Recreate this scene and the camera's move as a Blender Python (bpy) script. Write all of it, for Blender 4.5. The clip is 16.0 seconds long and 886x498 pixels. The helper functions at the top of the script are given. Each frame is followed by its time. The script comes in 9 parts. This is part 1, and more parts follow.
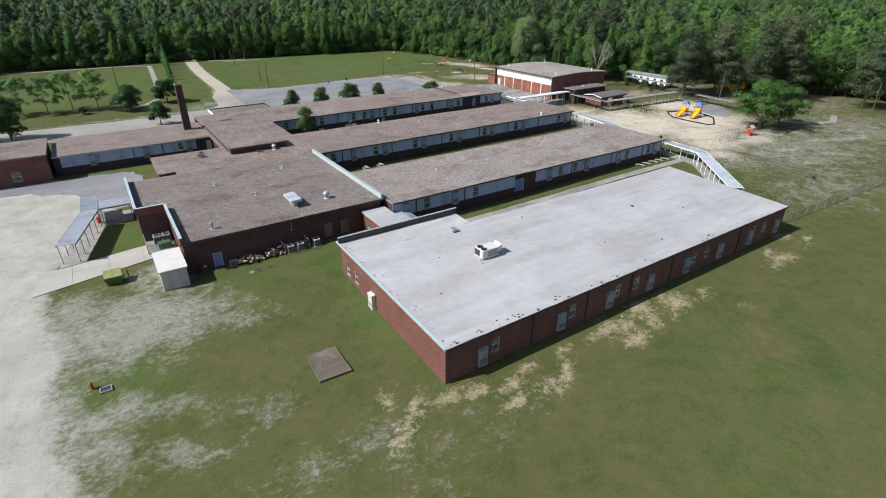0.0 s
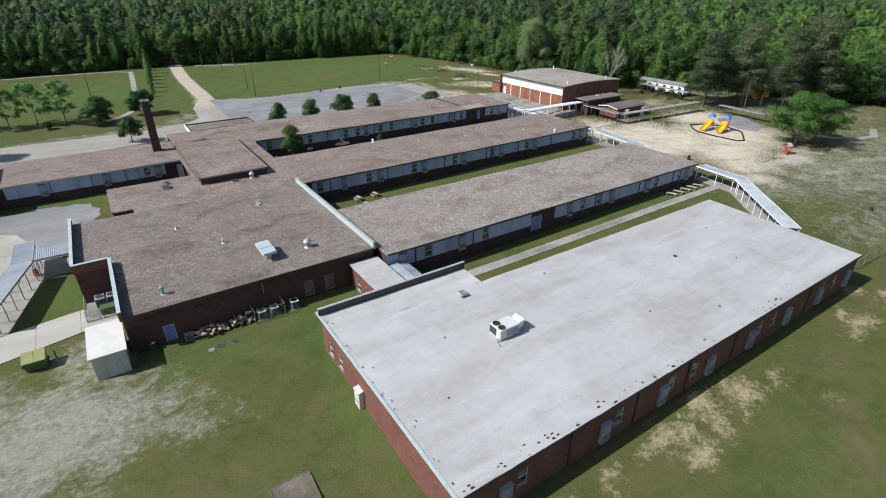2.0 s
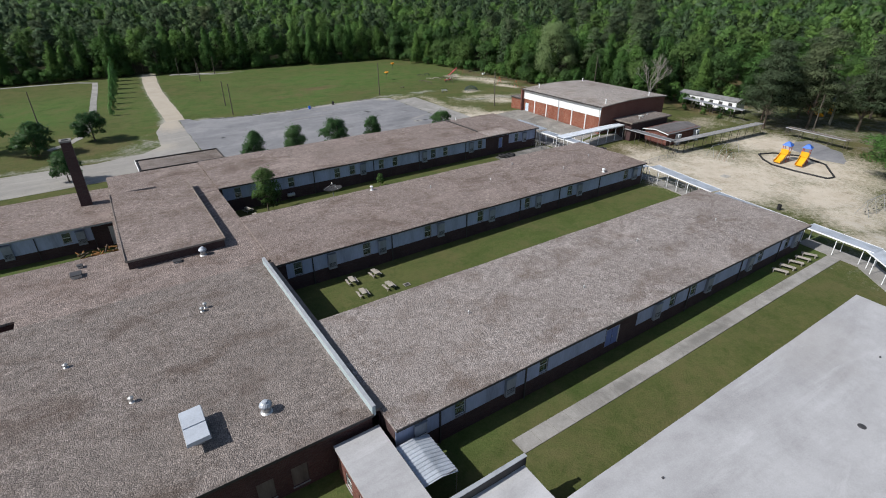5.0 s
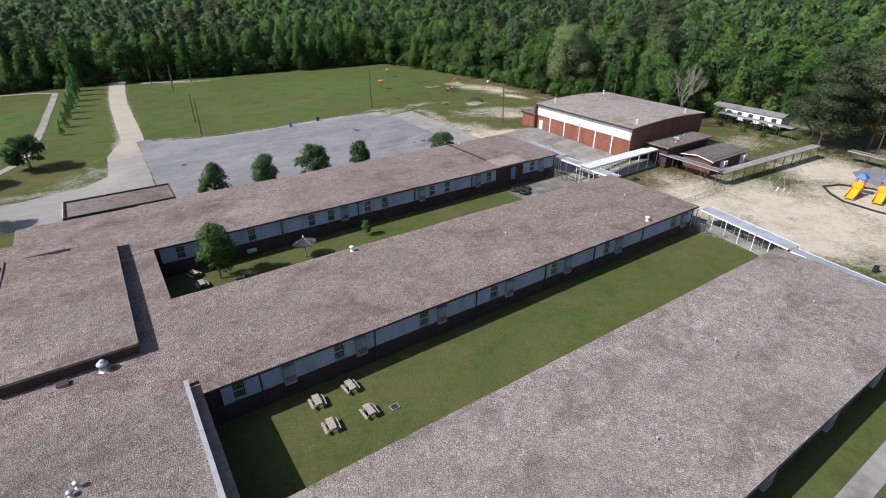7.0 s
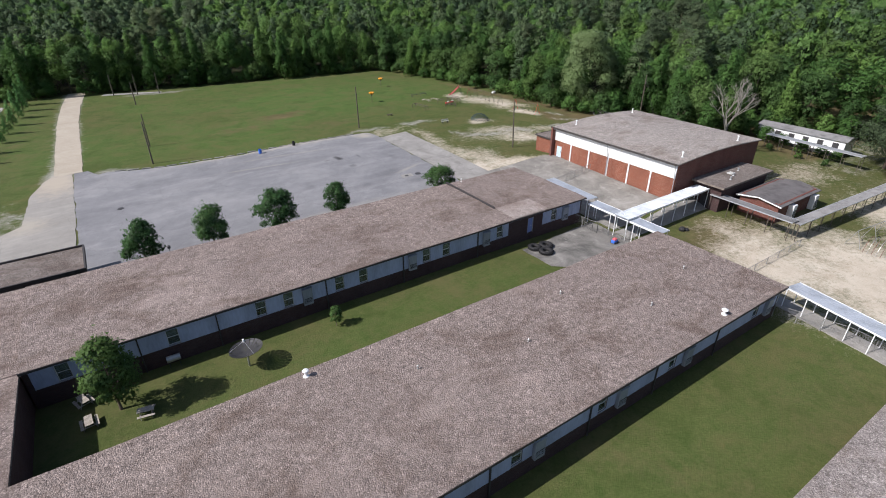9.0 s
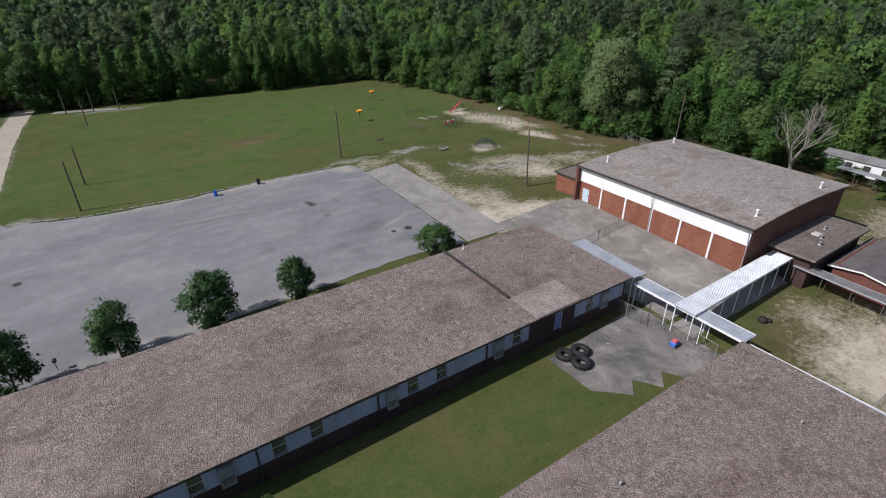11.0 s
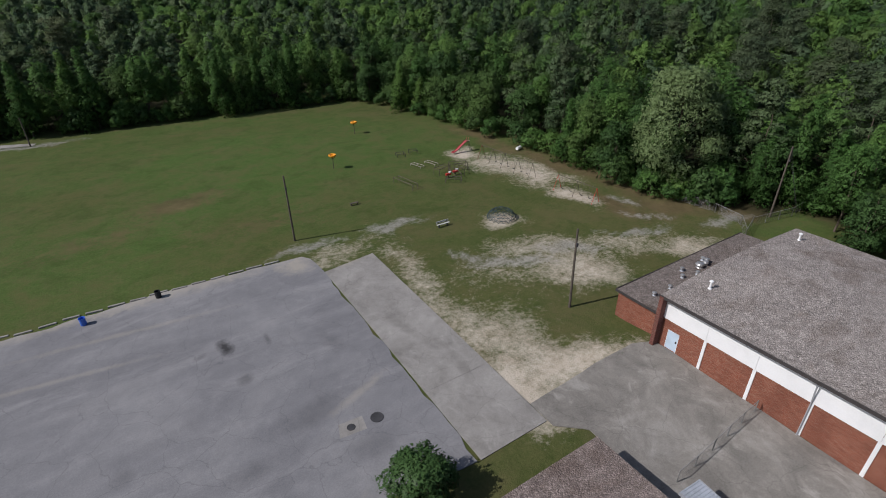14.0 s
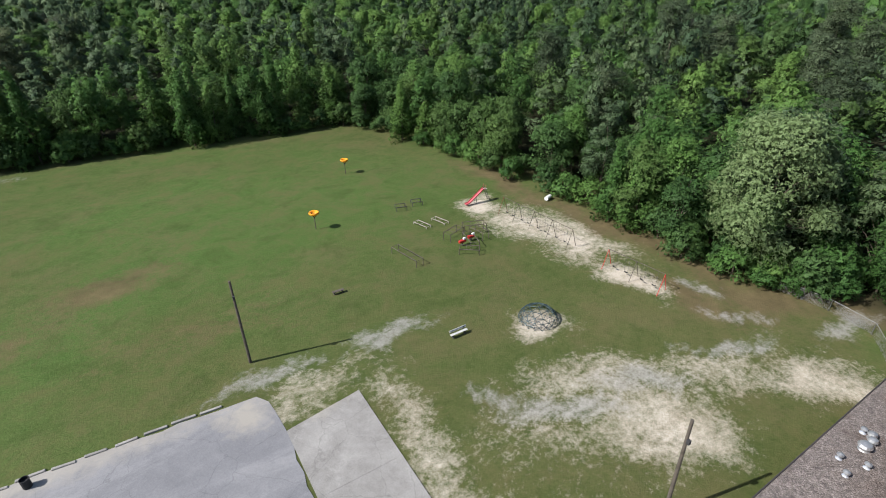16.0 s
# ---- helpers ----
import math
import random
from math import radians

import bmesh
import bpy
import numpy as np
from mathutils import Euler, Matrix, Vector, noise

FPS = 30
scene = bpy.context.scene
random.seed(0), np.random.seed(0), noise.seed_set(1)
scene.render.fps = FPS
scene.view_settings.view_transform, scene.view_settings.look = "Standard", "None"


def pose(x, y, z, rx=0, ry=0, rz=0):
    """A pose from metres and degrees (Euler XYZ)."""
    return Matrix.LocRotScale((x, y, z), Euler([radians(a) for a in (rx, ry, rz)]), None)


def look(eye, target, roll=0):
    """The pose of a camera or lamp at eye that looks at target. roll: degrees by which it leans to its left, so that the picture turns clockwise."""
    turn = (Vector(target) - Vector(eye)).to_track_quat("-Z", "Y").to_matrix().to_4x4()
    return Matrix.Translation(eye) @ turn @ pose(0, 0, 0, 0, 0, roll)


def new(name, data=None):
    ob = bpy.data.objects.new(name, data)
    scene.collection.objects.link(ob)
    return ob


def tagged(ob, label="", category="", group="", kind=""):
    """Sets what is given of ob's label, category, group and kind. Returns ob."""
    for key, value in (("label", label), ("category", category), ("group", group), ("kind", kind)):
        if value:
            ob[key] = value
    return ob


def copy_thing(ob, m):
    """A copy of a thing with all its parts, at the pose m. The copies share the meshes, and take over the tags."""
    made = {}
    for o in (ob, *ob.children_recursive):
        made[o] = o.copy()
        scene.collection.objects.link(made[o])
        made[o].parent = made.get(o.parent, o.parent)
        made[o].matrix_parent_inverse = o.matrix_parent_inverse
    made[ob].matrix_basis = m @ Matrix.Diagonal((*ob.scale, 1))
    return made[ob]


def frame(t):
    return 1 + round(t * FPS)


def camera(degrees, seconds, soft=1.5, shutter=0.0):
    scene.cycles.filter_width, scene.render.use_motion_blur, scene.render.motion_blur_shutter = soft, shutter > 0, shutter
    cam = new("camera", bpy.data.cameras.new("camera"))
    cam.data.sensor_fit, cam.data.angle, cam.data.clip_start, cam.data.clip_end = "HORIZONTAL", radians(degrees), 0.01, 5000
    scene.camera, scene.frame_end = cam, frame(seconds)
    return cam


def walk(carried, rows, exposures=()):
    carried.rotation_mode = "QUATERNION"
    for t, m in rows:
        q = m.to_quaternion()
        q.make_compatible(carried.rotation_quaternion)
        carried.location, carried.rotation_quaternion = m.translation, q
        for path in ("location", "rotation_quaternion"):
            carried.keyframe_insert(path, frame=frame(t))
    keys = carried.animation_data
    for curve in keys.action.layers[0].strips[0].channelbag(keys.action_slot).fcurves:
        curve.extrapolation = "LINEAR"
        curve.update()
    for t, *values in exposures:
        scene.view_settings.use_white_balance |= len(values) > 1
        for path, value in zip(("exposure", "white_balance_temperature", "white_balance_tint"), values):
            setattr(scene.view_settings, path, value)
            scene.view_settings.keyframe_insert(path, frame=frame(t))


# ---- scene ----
cam = camera(81.9, 16.0, soft=1.0)
METRES, EYE, TILT, LEAN, TURN = 164.84, 30.0, 0.0, 0.0, -33.6
ROWS = [
    (0.0, 0.0, 0.0, 0.0, 0.08, -27.31, -0.15),
    (0.5, 0.0, 0.0206, 0.0015, 0.08, -27.36, -0.16),
    (1.0, -0.0009, 0.0422, 0.0032, 0.02, -27.43, -0.15),
    (1.5, -0.0024, 0.0649, 0.0042, -0.02, -27.45, -0.13),
    (2.0, -0.0044, 0.0887, 0.0049, -0.06, -27.51, -0.1),
    (2.5, -0.0075, 0.1137, 0.0056, -0.16, -27.56, -0.08),
    (3.0, -0.0116, 0.14, 0.0057, -0.23, -27.58, -0.07),
    (3.5, -0.0158, 0.1673, 0.0059, -0.26, -27.62, -0.06),
    (4.0, -0.0196, 0.1954, 0.0063, -0.24, -27.66, -0.06),
    (6.5, -0.0248, 0.3455, 0.0065, -0.2, -27.95, 0.04),
    (7.0, -0.0244, 0.3779, 0.0067, -0.21, -28.0, 0.06),
    (7.5, -0.0238, 0.4109, 0.0068, -0.2, -28.05, 0.07),
    (8.0, -0.0231, 0.444, 0.0071, -0.18, -28.13, 0.1),
    (8.5, -0.0224, 0.4774, 0.007, -0.18, -28.19, 0.13),
    (11.0, -0.0164, 0.6455, 0.0098, 0.06, -28.56, 0.41),
    (11.5, -0.0151, 0.6801, 0.0102, 0.19, -28.66, 0.44),
    (12.0, -0.0142, 0.7151, 0.0102, 0.26, -28.73, 0.45),
    (12.5, -0.0135, 0.7503, 0.0105, 0.36, -28.8, 0.41),
    (13.0, -0.0126, 0.7854, 0.0113, 0.45, -28.89, 0.43),
    (13.5, -0.012, 0.8208, 0.012, 0.54, -28.92, 0.41),
    (14.0, -0.0118, 0.8562, 0.0129, 0.62, -28.99, 0.41),
    (14.5, -0.0128, 0.8914, 0.0144, 0.66, -29.07, 0.41),
    (15.0, -0.0149, 0.9266, 0.0158, 0.75, -29.13, 0.37),
    (15.5, -0.0181, 0.962, 0.0173, 0.82, -29.17, 0.35),
    (16.0, -0.0219, 0.9977, 0.0186, 0.89, -29.18, 0.35),
]
EXPOSURES = [(0.0, 0.34, 6500, 8.0), (1.5, 0.35, 6500, 7.2), (3.0, 0.13, 6500, 6.0), (4.0, -0.08, 6500, 5.0), (5.2, 0.11, 6500, 9.8), (6.5, 0.28, 6500, 13.0), (7.5, 0.32, 6500, 14.5), (8.5, 0.34, 6500, 14.0), (9.8, 0.11, 6500, 13.0), (11.0, -0.14, 6500, 14.0), (12.0, -0.39, 6500, 15.6), (13.0, -0.54, 6500, 15.2), (14.5, -0.29, 6500, 12.3), (15.2, 0.06, 6500, 10.8), (16.0, 0.46, 6500, 10.0)]
walk(cam, [(t, pose(0, 0, EYE, TILT, LEAN, TURN) @ pose(METRES * x, METRES * y, METRES * z, 90 + pitch, roll, yaw)) for t, x, y, z, yaw, pitch, roll in ROWS],
     exposures=EXPOSURES)

# ---- world, sun, exposure ----
SUN_FROM = Vector((-9.6, 2.1, 9.2)).normalized()
world = bpy.data.worlds.new("sky")
scene.world = world
world.use_nodes = True
wn = world.node_tree
sky = wn.nodes.new("ShaderNodeTexSky")
sky.sky_type = "NISHITA"
sky.sun_disc = False
sky.sun_elevation = math.asin(SUN_FROM.z)
sky.sun_rotation = math.atan2(SUN_FROM.x, SUN_FROM.y)
sky.air_density, sky.dust_density, sky.ozone_density = 1.0, 1.5, 1.0
wn.links.new(sky.outputs[0], wn.nodes["Background"].inputs[0])
wn.nodes["Background"].inputs[1].default_value = 0.088
sun_data = bpy.data.lights.new("sun", "SUN")
sun_data.energy, sun_data.angle, sun_data.color = 4.62, radians(0.53), (1.0, 0.965, 0.925)
sun = new("sun", sun_data)
sun.matrix_world = look((0, 0, 200), Vector((0, 0, 200)) - SUN_FROM)
from mathutils.geometry import tessellate_polygon


# ---- building tools ----
rng = np.random.default_rng(7)


class Geo:
    """Collects vertices and faces of one mesh, in world metres."""

    def __init__(self):
        self.v, self.f = [], []

    def poly(self, *pts):
        n = len(self.v)
        self.v += [tuple(p) for p in pts]
        self.f.append(tuple(range(n, n + len(pts))))
        return self

    def box(self, x0, y0, z0, x1, y1, z1):
        n = len(self.v)
        self.v += [(x0, y0, z0), (x1, y0, z0), (x1, y1, z0), (x0, y1, z0), (x0, y0, z1), (x1, y0, z1), (x1, y1, z1), (x0, y1, z1)]
        self.f += [(n, n + 3, n + 2, n + 1), (n + 4, n + 5, n + 6, n + 7), (n, n + 1, n + 5, n + 4), (n + 1, n + 2, n + 6, n + 5), (n + 2, n + 3, n + 7, n + 6), (n + 3, n, n + 4, n + 7)]
        return self

    def block(self, x0, y0, z0, x1, y1, z1, b=0.03):
        """A box with chamfered upper and upright edges."""
        n = len(self.v)
        for z, i in ((z0, b), (z1 - b, b), (z1, 2 * b)):
            for (x, y), (sx, sy) in zip(((x0, y0), (x1, y0), (x1, y1), (x0, y1)), ((1, 1), (-1, 1), (-1, -1), (1, -1))):
                if z == z1:
                    self.v += [(x + sx * i, y + sy * b, z), (x + sx * b, y + sy * i, z)]
                else:
                    self.v += [(x + sx * i, y, z), (x, y + sy * i, z)]
        order = [1, 0, 2, 3, 5, 4, 6, 7]
        for k in (0, 8):
            for a in range(8):
                p, q = order[a], order[(a + 1) % 8]
                self.f.append((n + k + p, n + k + q, n + k + 8 + q, n + k + 8 + p))
        self.f.append(tuple(n + 16 + a for a in order))
        self.f.append(tuple(n + a for a in reversed(order)))
        return self

    def tube(self, a, b, r0, r1=None, sides=8, caps=True):
        a, b = Vector(a), Vector(b)
        r1 = r0 if r1 is None else r1
        d = (b - a).normalized()
        u = d.orthogonal().normalized()
        w = d.cross(u)
        n = len(self.v)
        for c, r in ((a, r0), (b, r1)):
            for k in range(sides):
                t = 2 * math.pi * k / sides
                self.v.append(tuple(c + u * (r * math.cos(t)) + w * (r * math.sin(t))))
        for k in range(sides):
            j = (k + 1) % sides
            self.f.append((n + k, n + j, n + sides + j, n + sides + k))
        if caps:
            self.f.append(tuple(n + sides - 1 - k for k in range(sides)))
            self.f.append(tuple(n + sides + k for k in range(sides)))
        return self

    def path(self, pts, r, sides=6):
        for a, b in zip(pts, pts[1:]):
            self.tube(a, b, r, r, sides)
        return self

    def lathe(self, cx, cy, rings, sides=16):
        """Rings of (radius, z) round an upright axis."""
        n = len(self.v)
        for r, z in rings:
            for k in range(sides):
                t = 2 * math.pi * k / sides
                self.v.append((cx + r * math.cos(t), cy + r * math.sin(t), z))
        for i in range(len(rings) - 1):
            for k in range(sides):
                j = (k + 1) % sides
                self.f.append((n + i * sides + k, n + i * sides + j, n + (i + 1) * sides + j, n + (i + 1) * sides + k))
        self.f.append(tuple(n + sides - 1 - k for k in range(sides)))
        self.f.append(tuple(n + (len(rings) - 1) * sides + k for k in range(sides)))
        return self

    def make(self, name, mat, parent=None, label="", smooth=False, at=None):
        me = bpy.data.meshes.new(name)
        base = Vector((0, 0, 0))
        p = parent
        while p is not None:
            base += p.location
            p = p.parent
        if at is not None:
            base = base + (Vector(at) - base)
        me.from_pydata([(x - base.x, y - base.y, z - base.z) for x, y, z in self.v], [], self.f)
        me.materials.append(mat)
        if smooth:
            me.polygons.foreach_set("use_smooth", [True] * len(me.polygons))
        me.update()
        ob = new(name, me)
        if parent is not None:
            ob.parent = parent
            if at is not None:
                q, up = parent, Vector((0, 0, 0))
                while q is not None:
                    up += q.location
                    q = q.parent
                ob.location = Vector(at) - up
        elif at is not None:
            ob.location = at
        if label:
            ob["label"] = label
        return ob


def thing(name, at, label, category, group="", kind=""):
    ob = new(name)
    ob.location = at
    ob.empty_display_size = 0.3
    return tagged(ob, label, category, group, kind)


def smooth01(s):
    s = min(1.0, max(0.0, s))
    return s * s * (3 - 2 * s)


def profile(v, pts):
    if v <= pts[0][0]:
        return pts[0][1]
    for (a, p), (b, q) in zip(pts, pts[1:]):
        if v <= b:
            return p + (q - p) * smooth01((v - a) / (b - a))
    return pts[-1][1]


WEST_RISE = ((30, -3.2), (60, -2.2), (100, -2.0), (145, -1.9), (200, -1.0), (260, -0.2))
EAST_RISE = ((30, -3.4), (60, -2.3), (85, -2.0), (116, -1.7), (138, -0.25), (155, 0.05), (175, 0.15), (200, -0.2), (260, -0.4))


def ground_z(x, y):
    """Height of the lawn: it rises from the near side towards the car park."""
    s = smooth01((x - 20) / 70)
    z = profile(y, WEST_RISE) * (1 - s) + profile(y, EAST_RISE) * s
    if 104 < x < 136 and 110 < y < 146:
        # the court climbs to the foot of the gymnasium
        k = smooth01((x - 104) / 10) * (1 - smooth01((x - 122) / 14)) * smooth01((y - 110.5) / 4) * (1 - smooth01((y - 139.5) / 6))
        z += k * max(0.0, profile(y, ((112, -0.45), (123, -0.1), (131, 0.1), (139, 0.3))) - z)
    if 45 < x < 120 and 34 < y < 102:
        # level terrace under the covered walkways at the wings' ends
        k = smooth01((x - 45) / 42) * (1 - smooth01((x - 105) / 14)) * smooth01((y - 34) / 7) * (1 - smooth01((y - 92) / 10))
        z += k * max(0.0, -1.82 - z)
    return z


# ---- materials ----
def node_mat(name):
    m = bpy.data.materials.new(name)
    m.use_nodes = True
    nt = m.node_tree
    b = nt.nodes["Principled BSDF"]
    return m, nt, b


def N(nt, kind, **props):
    n = nt.nodes.new(kind)
    for k, v in props.items():
        if k in n.inputs:
            n.inputs[k].default_value = v
    return n


def ramp(nt, fac, stops):
    r = nt.nodes.new("ShaderNodeValToRGB")
    while len(r.color_ramp.elements) < len(stops):
        r.color_ramp.elements.new(0.5)
    for e, (p, c) in zip(r.color_ramp.elements, stops):
        e.position = p
        e.color = (*c, 1) if len(c) == 3 else c
    nt.links.new(fac, r.inputs[0])
    return r.outputs[0]


def mix(nt, fac, a, b, mode="MIX"):
    m = nt.nodes.new("ShaderNodeMix")
    m.data_type = "RGBA"
    m.blend_type = mode
    for s, v in ((0, fac), (6, a), (7, b)):
        if isinstance(v, (int, float)):
            m.inputs[s].default_value = v
        elif isinstance(v, tuple):
            m.inputs[s].default_value = (*v, 1)
        else:
            nt.links.new(v, m.inputs[s])
    return m.outputs[2]


def noise_tex(nt, vec, scale, detail=4, rough=0.55, dist=0.0):
    n = N(nt, "ShaderNodeTexNoise", Scale=scale, Detail=detail, Roughness=rough, Distortion=dist)
    nt.links.new(vec, n.inputs["Vector"])
    return n.outputs[0]


def position(nt, scale=(1, 1, 1)):
    g = nt.nodes.new("ShaderNodeNewGeometry")
    if scale == (1, 1, 1):
        return g.outputs["Position"]
    m = nt.nodes.new("ShaderNodeMapping")
    m.inputs["Scale"].default_value = scale
    nt.links.new(g.outputs["Position"], m.inputs["Vector"])
    return m.outputs[0]


def math_node(nt, op, a, b=None, clamp=False):
    m = nt.nodes.new("ShaderNodeMath")
    m.operation = op
    m.use_clamp = clamp
    for s, v in ((0, a), (1, b)):
        if v is None:
            continue
        if isinstance(v, (int, float)):
            m.inputs[s].default_value = v
        else:
            nt.links.new(v, m.inputs[s])
    return m.outputs[0]


def bump(nt, b, height, strength, dist=0.05):
    n = N(nt, "ShaderNodeBump", Strength=strength, Distance=dist)
    nt.links.new(height, n.inputs["Height"])
    nt.links.new(n.outputs[0], b.inputs["Normal"])


def plain(name, c, rough=0.6, metal=0.0, var=0.12, scale=1.5, grain=14.0, streak=False, spec=0.4):
    """Paint, metal or plastic with two scales of unevenness."""
    m, nt, b = node_mat(name)
    p = position(nt, (1, 1, 0.25) if streak else (1, 1, 1))
    big = noise_tex(nt, p, scale, 5)
    small = noise_tex(nt, p, grain, 3)
    lo = tuple(v * (1 - 2.2 * var) for v in c)
    hi = tuple(min(1, v * (1 + 1.2 * var)) for v in c)
    col = ramp(nt, big, [(0.3, lo), (0.5, c), (0.72, hi)])
    col = mix(nt, 0.25, col, ramp(nt, small, [(0.35, lo), (0.65, hi)]))
    nt.links.new(col, b.inputs["Base Color"])
    b.inputs["Roughness"].default_value = rough
    b.inputs["Metallic"].default_value = metal
    b.inputs["Specular IOR Level"].default_value = spec
    bump(nt, b, small, 0.15, 0.01)
    return m


def brick_mat(name, c1, c2, mortar):
    m, nt, b = node_mat(name)
    g = nt.nodes.new("ShaderNodeNewGeometry")
    s = nt.nodes.new("ShaderNodeSeparateXYZ")
    nt.links.new(g.outputs["Position"], s.inputs[0])
    u = math_node(nt, "ADD", s.outputs[0], s.outputs[1])
    c = nt.nodes.new("ShaderNodeCombineXYZ")
    nt.links.new(u, c.inputs[0])
    nt.links.new(s.outputs[2], c.inputs[1])
    t = N(nt, "ShaderNodeTexBrick", Scale=1.0)
    t.inputs["Brick Width"].default_value = 0.21
    t.inputs["Row Height"].default_value = 0.075
    t.inputs["Mortar Size"].default_value = 0.008
    t.inputs["Color1"].default_value = (*c1, 1)
    t.inputs["Color2"].default_value = (*c2, 1)
    t.inputs["Mortar"].default_value = (*mortar, 1)
    nt.links.new(c.outputs[0], t.inputs["Vector"])
    stain = noise_tex(nt, position(nt, (0.5, 0.5, 0.3)), 1.0, 6)
    col = mix(nt, ramp(nt, stain, [(0.42, (0, 0, 0)), (0.75, (0.55, 0.55, 0.55))]), t.outputs[0], tuple(v * 0.55 for v in c1))
    course = noise_tex(nt, position(nt, (1.6, 1.6, 7.0)), 1.0, 4, 0.75)
    col = mix(nt, ramp(nt, course, [(0.36, (0.45, 0.45, 0.45)), (0.5, (0, 0, 0))]), col, tuple(v * 0.5 for v in c1))
    col = mix(nt, ramp(nt, course, [(0.54, (0, 0, 0)), (0.68, (0.4, 0.4, 0.4))]), col, mortar)
    pale = noise_tex(nt, position(nt), 0.35, 5)
    col = mix(nt, ramp(nt, pale, [(0.58, (0, 0, 0)), (0.8, (0.3, 0.3, 0.3))]), col, mortar)
    nt.links.new(col, b.inputs["Base Color"])
    b.inputs["Roughness"].default_value = 0.88
    bump(nt, b, t.outputs["Fac"], 0.4, -0.01)
    return m


def gravel_mat(name, tones, stain_c, cell=10.0):
    """Loose roofing gravel on bitumen: single stones with dark gaps, leaf litter and broad weathering."""
    m, nt, b = node_mat(name)
    p = position(nt)
    wob = N(nt, "ShaderNodeTexNoise", Scale=3.0, Detail=2.0)
    nt.links.new(p, wob.inputs["Vector"])
    shift = nt.nodes.new("ShaderNodeVectorMath")
    shift.operation = "MULTIPLY_ADD"
    nt.links.new(wob.outputs["Color"], shift.inputs[0])
    shift.inputs[1].default_value = (0.12, 0.12, 0.12)
    nt.links.new(p, shift.inputs[2])
    v = N(nt, "ShaderNodeTexVoronoi", Scale=cell)
    nt.links.new(shift.outputs[0], v.inputs["Vector"])
    sep = nt.nodes.new("ShaderNodeSeparateColor")
    nt.links.new(v.outputs["Color"], sep.inputs[0])
    stones = ramp(nt, sep.outputs[0], [(0.05, tones[0]), (0.3, tones[1]), (0.72, tones[2]), (1.0, tones[3])])
    gap = ramp(nt, v.outputs["Distance"], [(0.35, (0, 0, 0)), (0.75, (0.8, 0.8, 0.8))])
    grain = mix(nt, gap, stones, tuple(c * 0.5 for c in tones[0]))
    coarse = noise_tex(nt, p, 1.7, 9, 0.85, 0.3)
    grain = mix(nt, 0.5, grain, ramp(nt, coarse, [(0.36, tones[0]), (0.46, tones[1]), (0.56, tones[2]), (0.68, tones[3])]))
    clump = noise_tex(nt, p, 0.55, 7, 0.75, 0.6)
    grain = mix(nt, ramp(nt, clump, [(0.3, (0.45, 0.45, 0.45)), (0.46, (0, 0, 0))]), grain, (tones[1][0] * 0.75, tones[1][1] * 0.66, tones[1][2] * 0.56))
    broad = noise_tex(nt, position(nt, (0.05, 0.09, 1)), 1.0, 6, 0.6, 0.4)
    col = mix(nt, ramp(nt, broad, [(0.45, (0, 0, 0)), (0.65, (0.4, 0.4, 0.4))]), grain, stain_c)
    soot = noise_tex(nt, position(nt, (0.16, 0.2, 1)), 1.0, 8, 0.72, 0.5)
    col = mix(nt, ramp(nt, soot, [(0.5, (0, 0, 0)), (0.66, (0.62, 0.62, 0.62))]), col, (tones[0][0] * 0.95, tones[0][1] * 0.78, tones[0][2] * 0.66))
    drift = noise_tex(nt, position(nt, (0.10, 0.13, 1)), 1.0, 9, 0.72, 0.7)
    col = mix(nt, ramp(nt, drift, [(0.54, (0, 0, 0)), (0.68, (0.4, 0.4, 0.4))]), col, tuple(c * 1.15 for c in tones[2]))
    nt.links.new(col, b.inputs["Base Color"])
    b.inputs["Roughness"].default_value = 0.95
    b.inputs["Specular IOR Level"].default_value = 0.15
    up = math_node(nt, "ADD", math_node(nt, "MULTIPLY", v.outputs["Distance"], -1.0), math_node(nt, "MULTIPLY", coarse, 1.2))
    bump(nt, b, up, 0.8, 0.08)
    return m


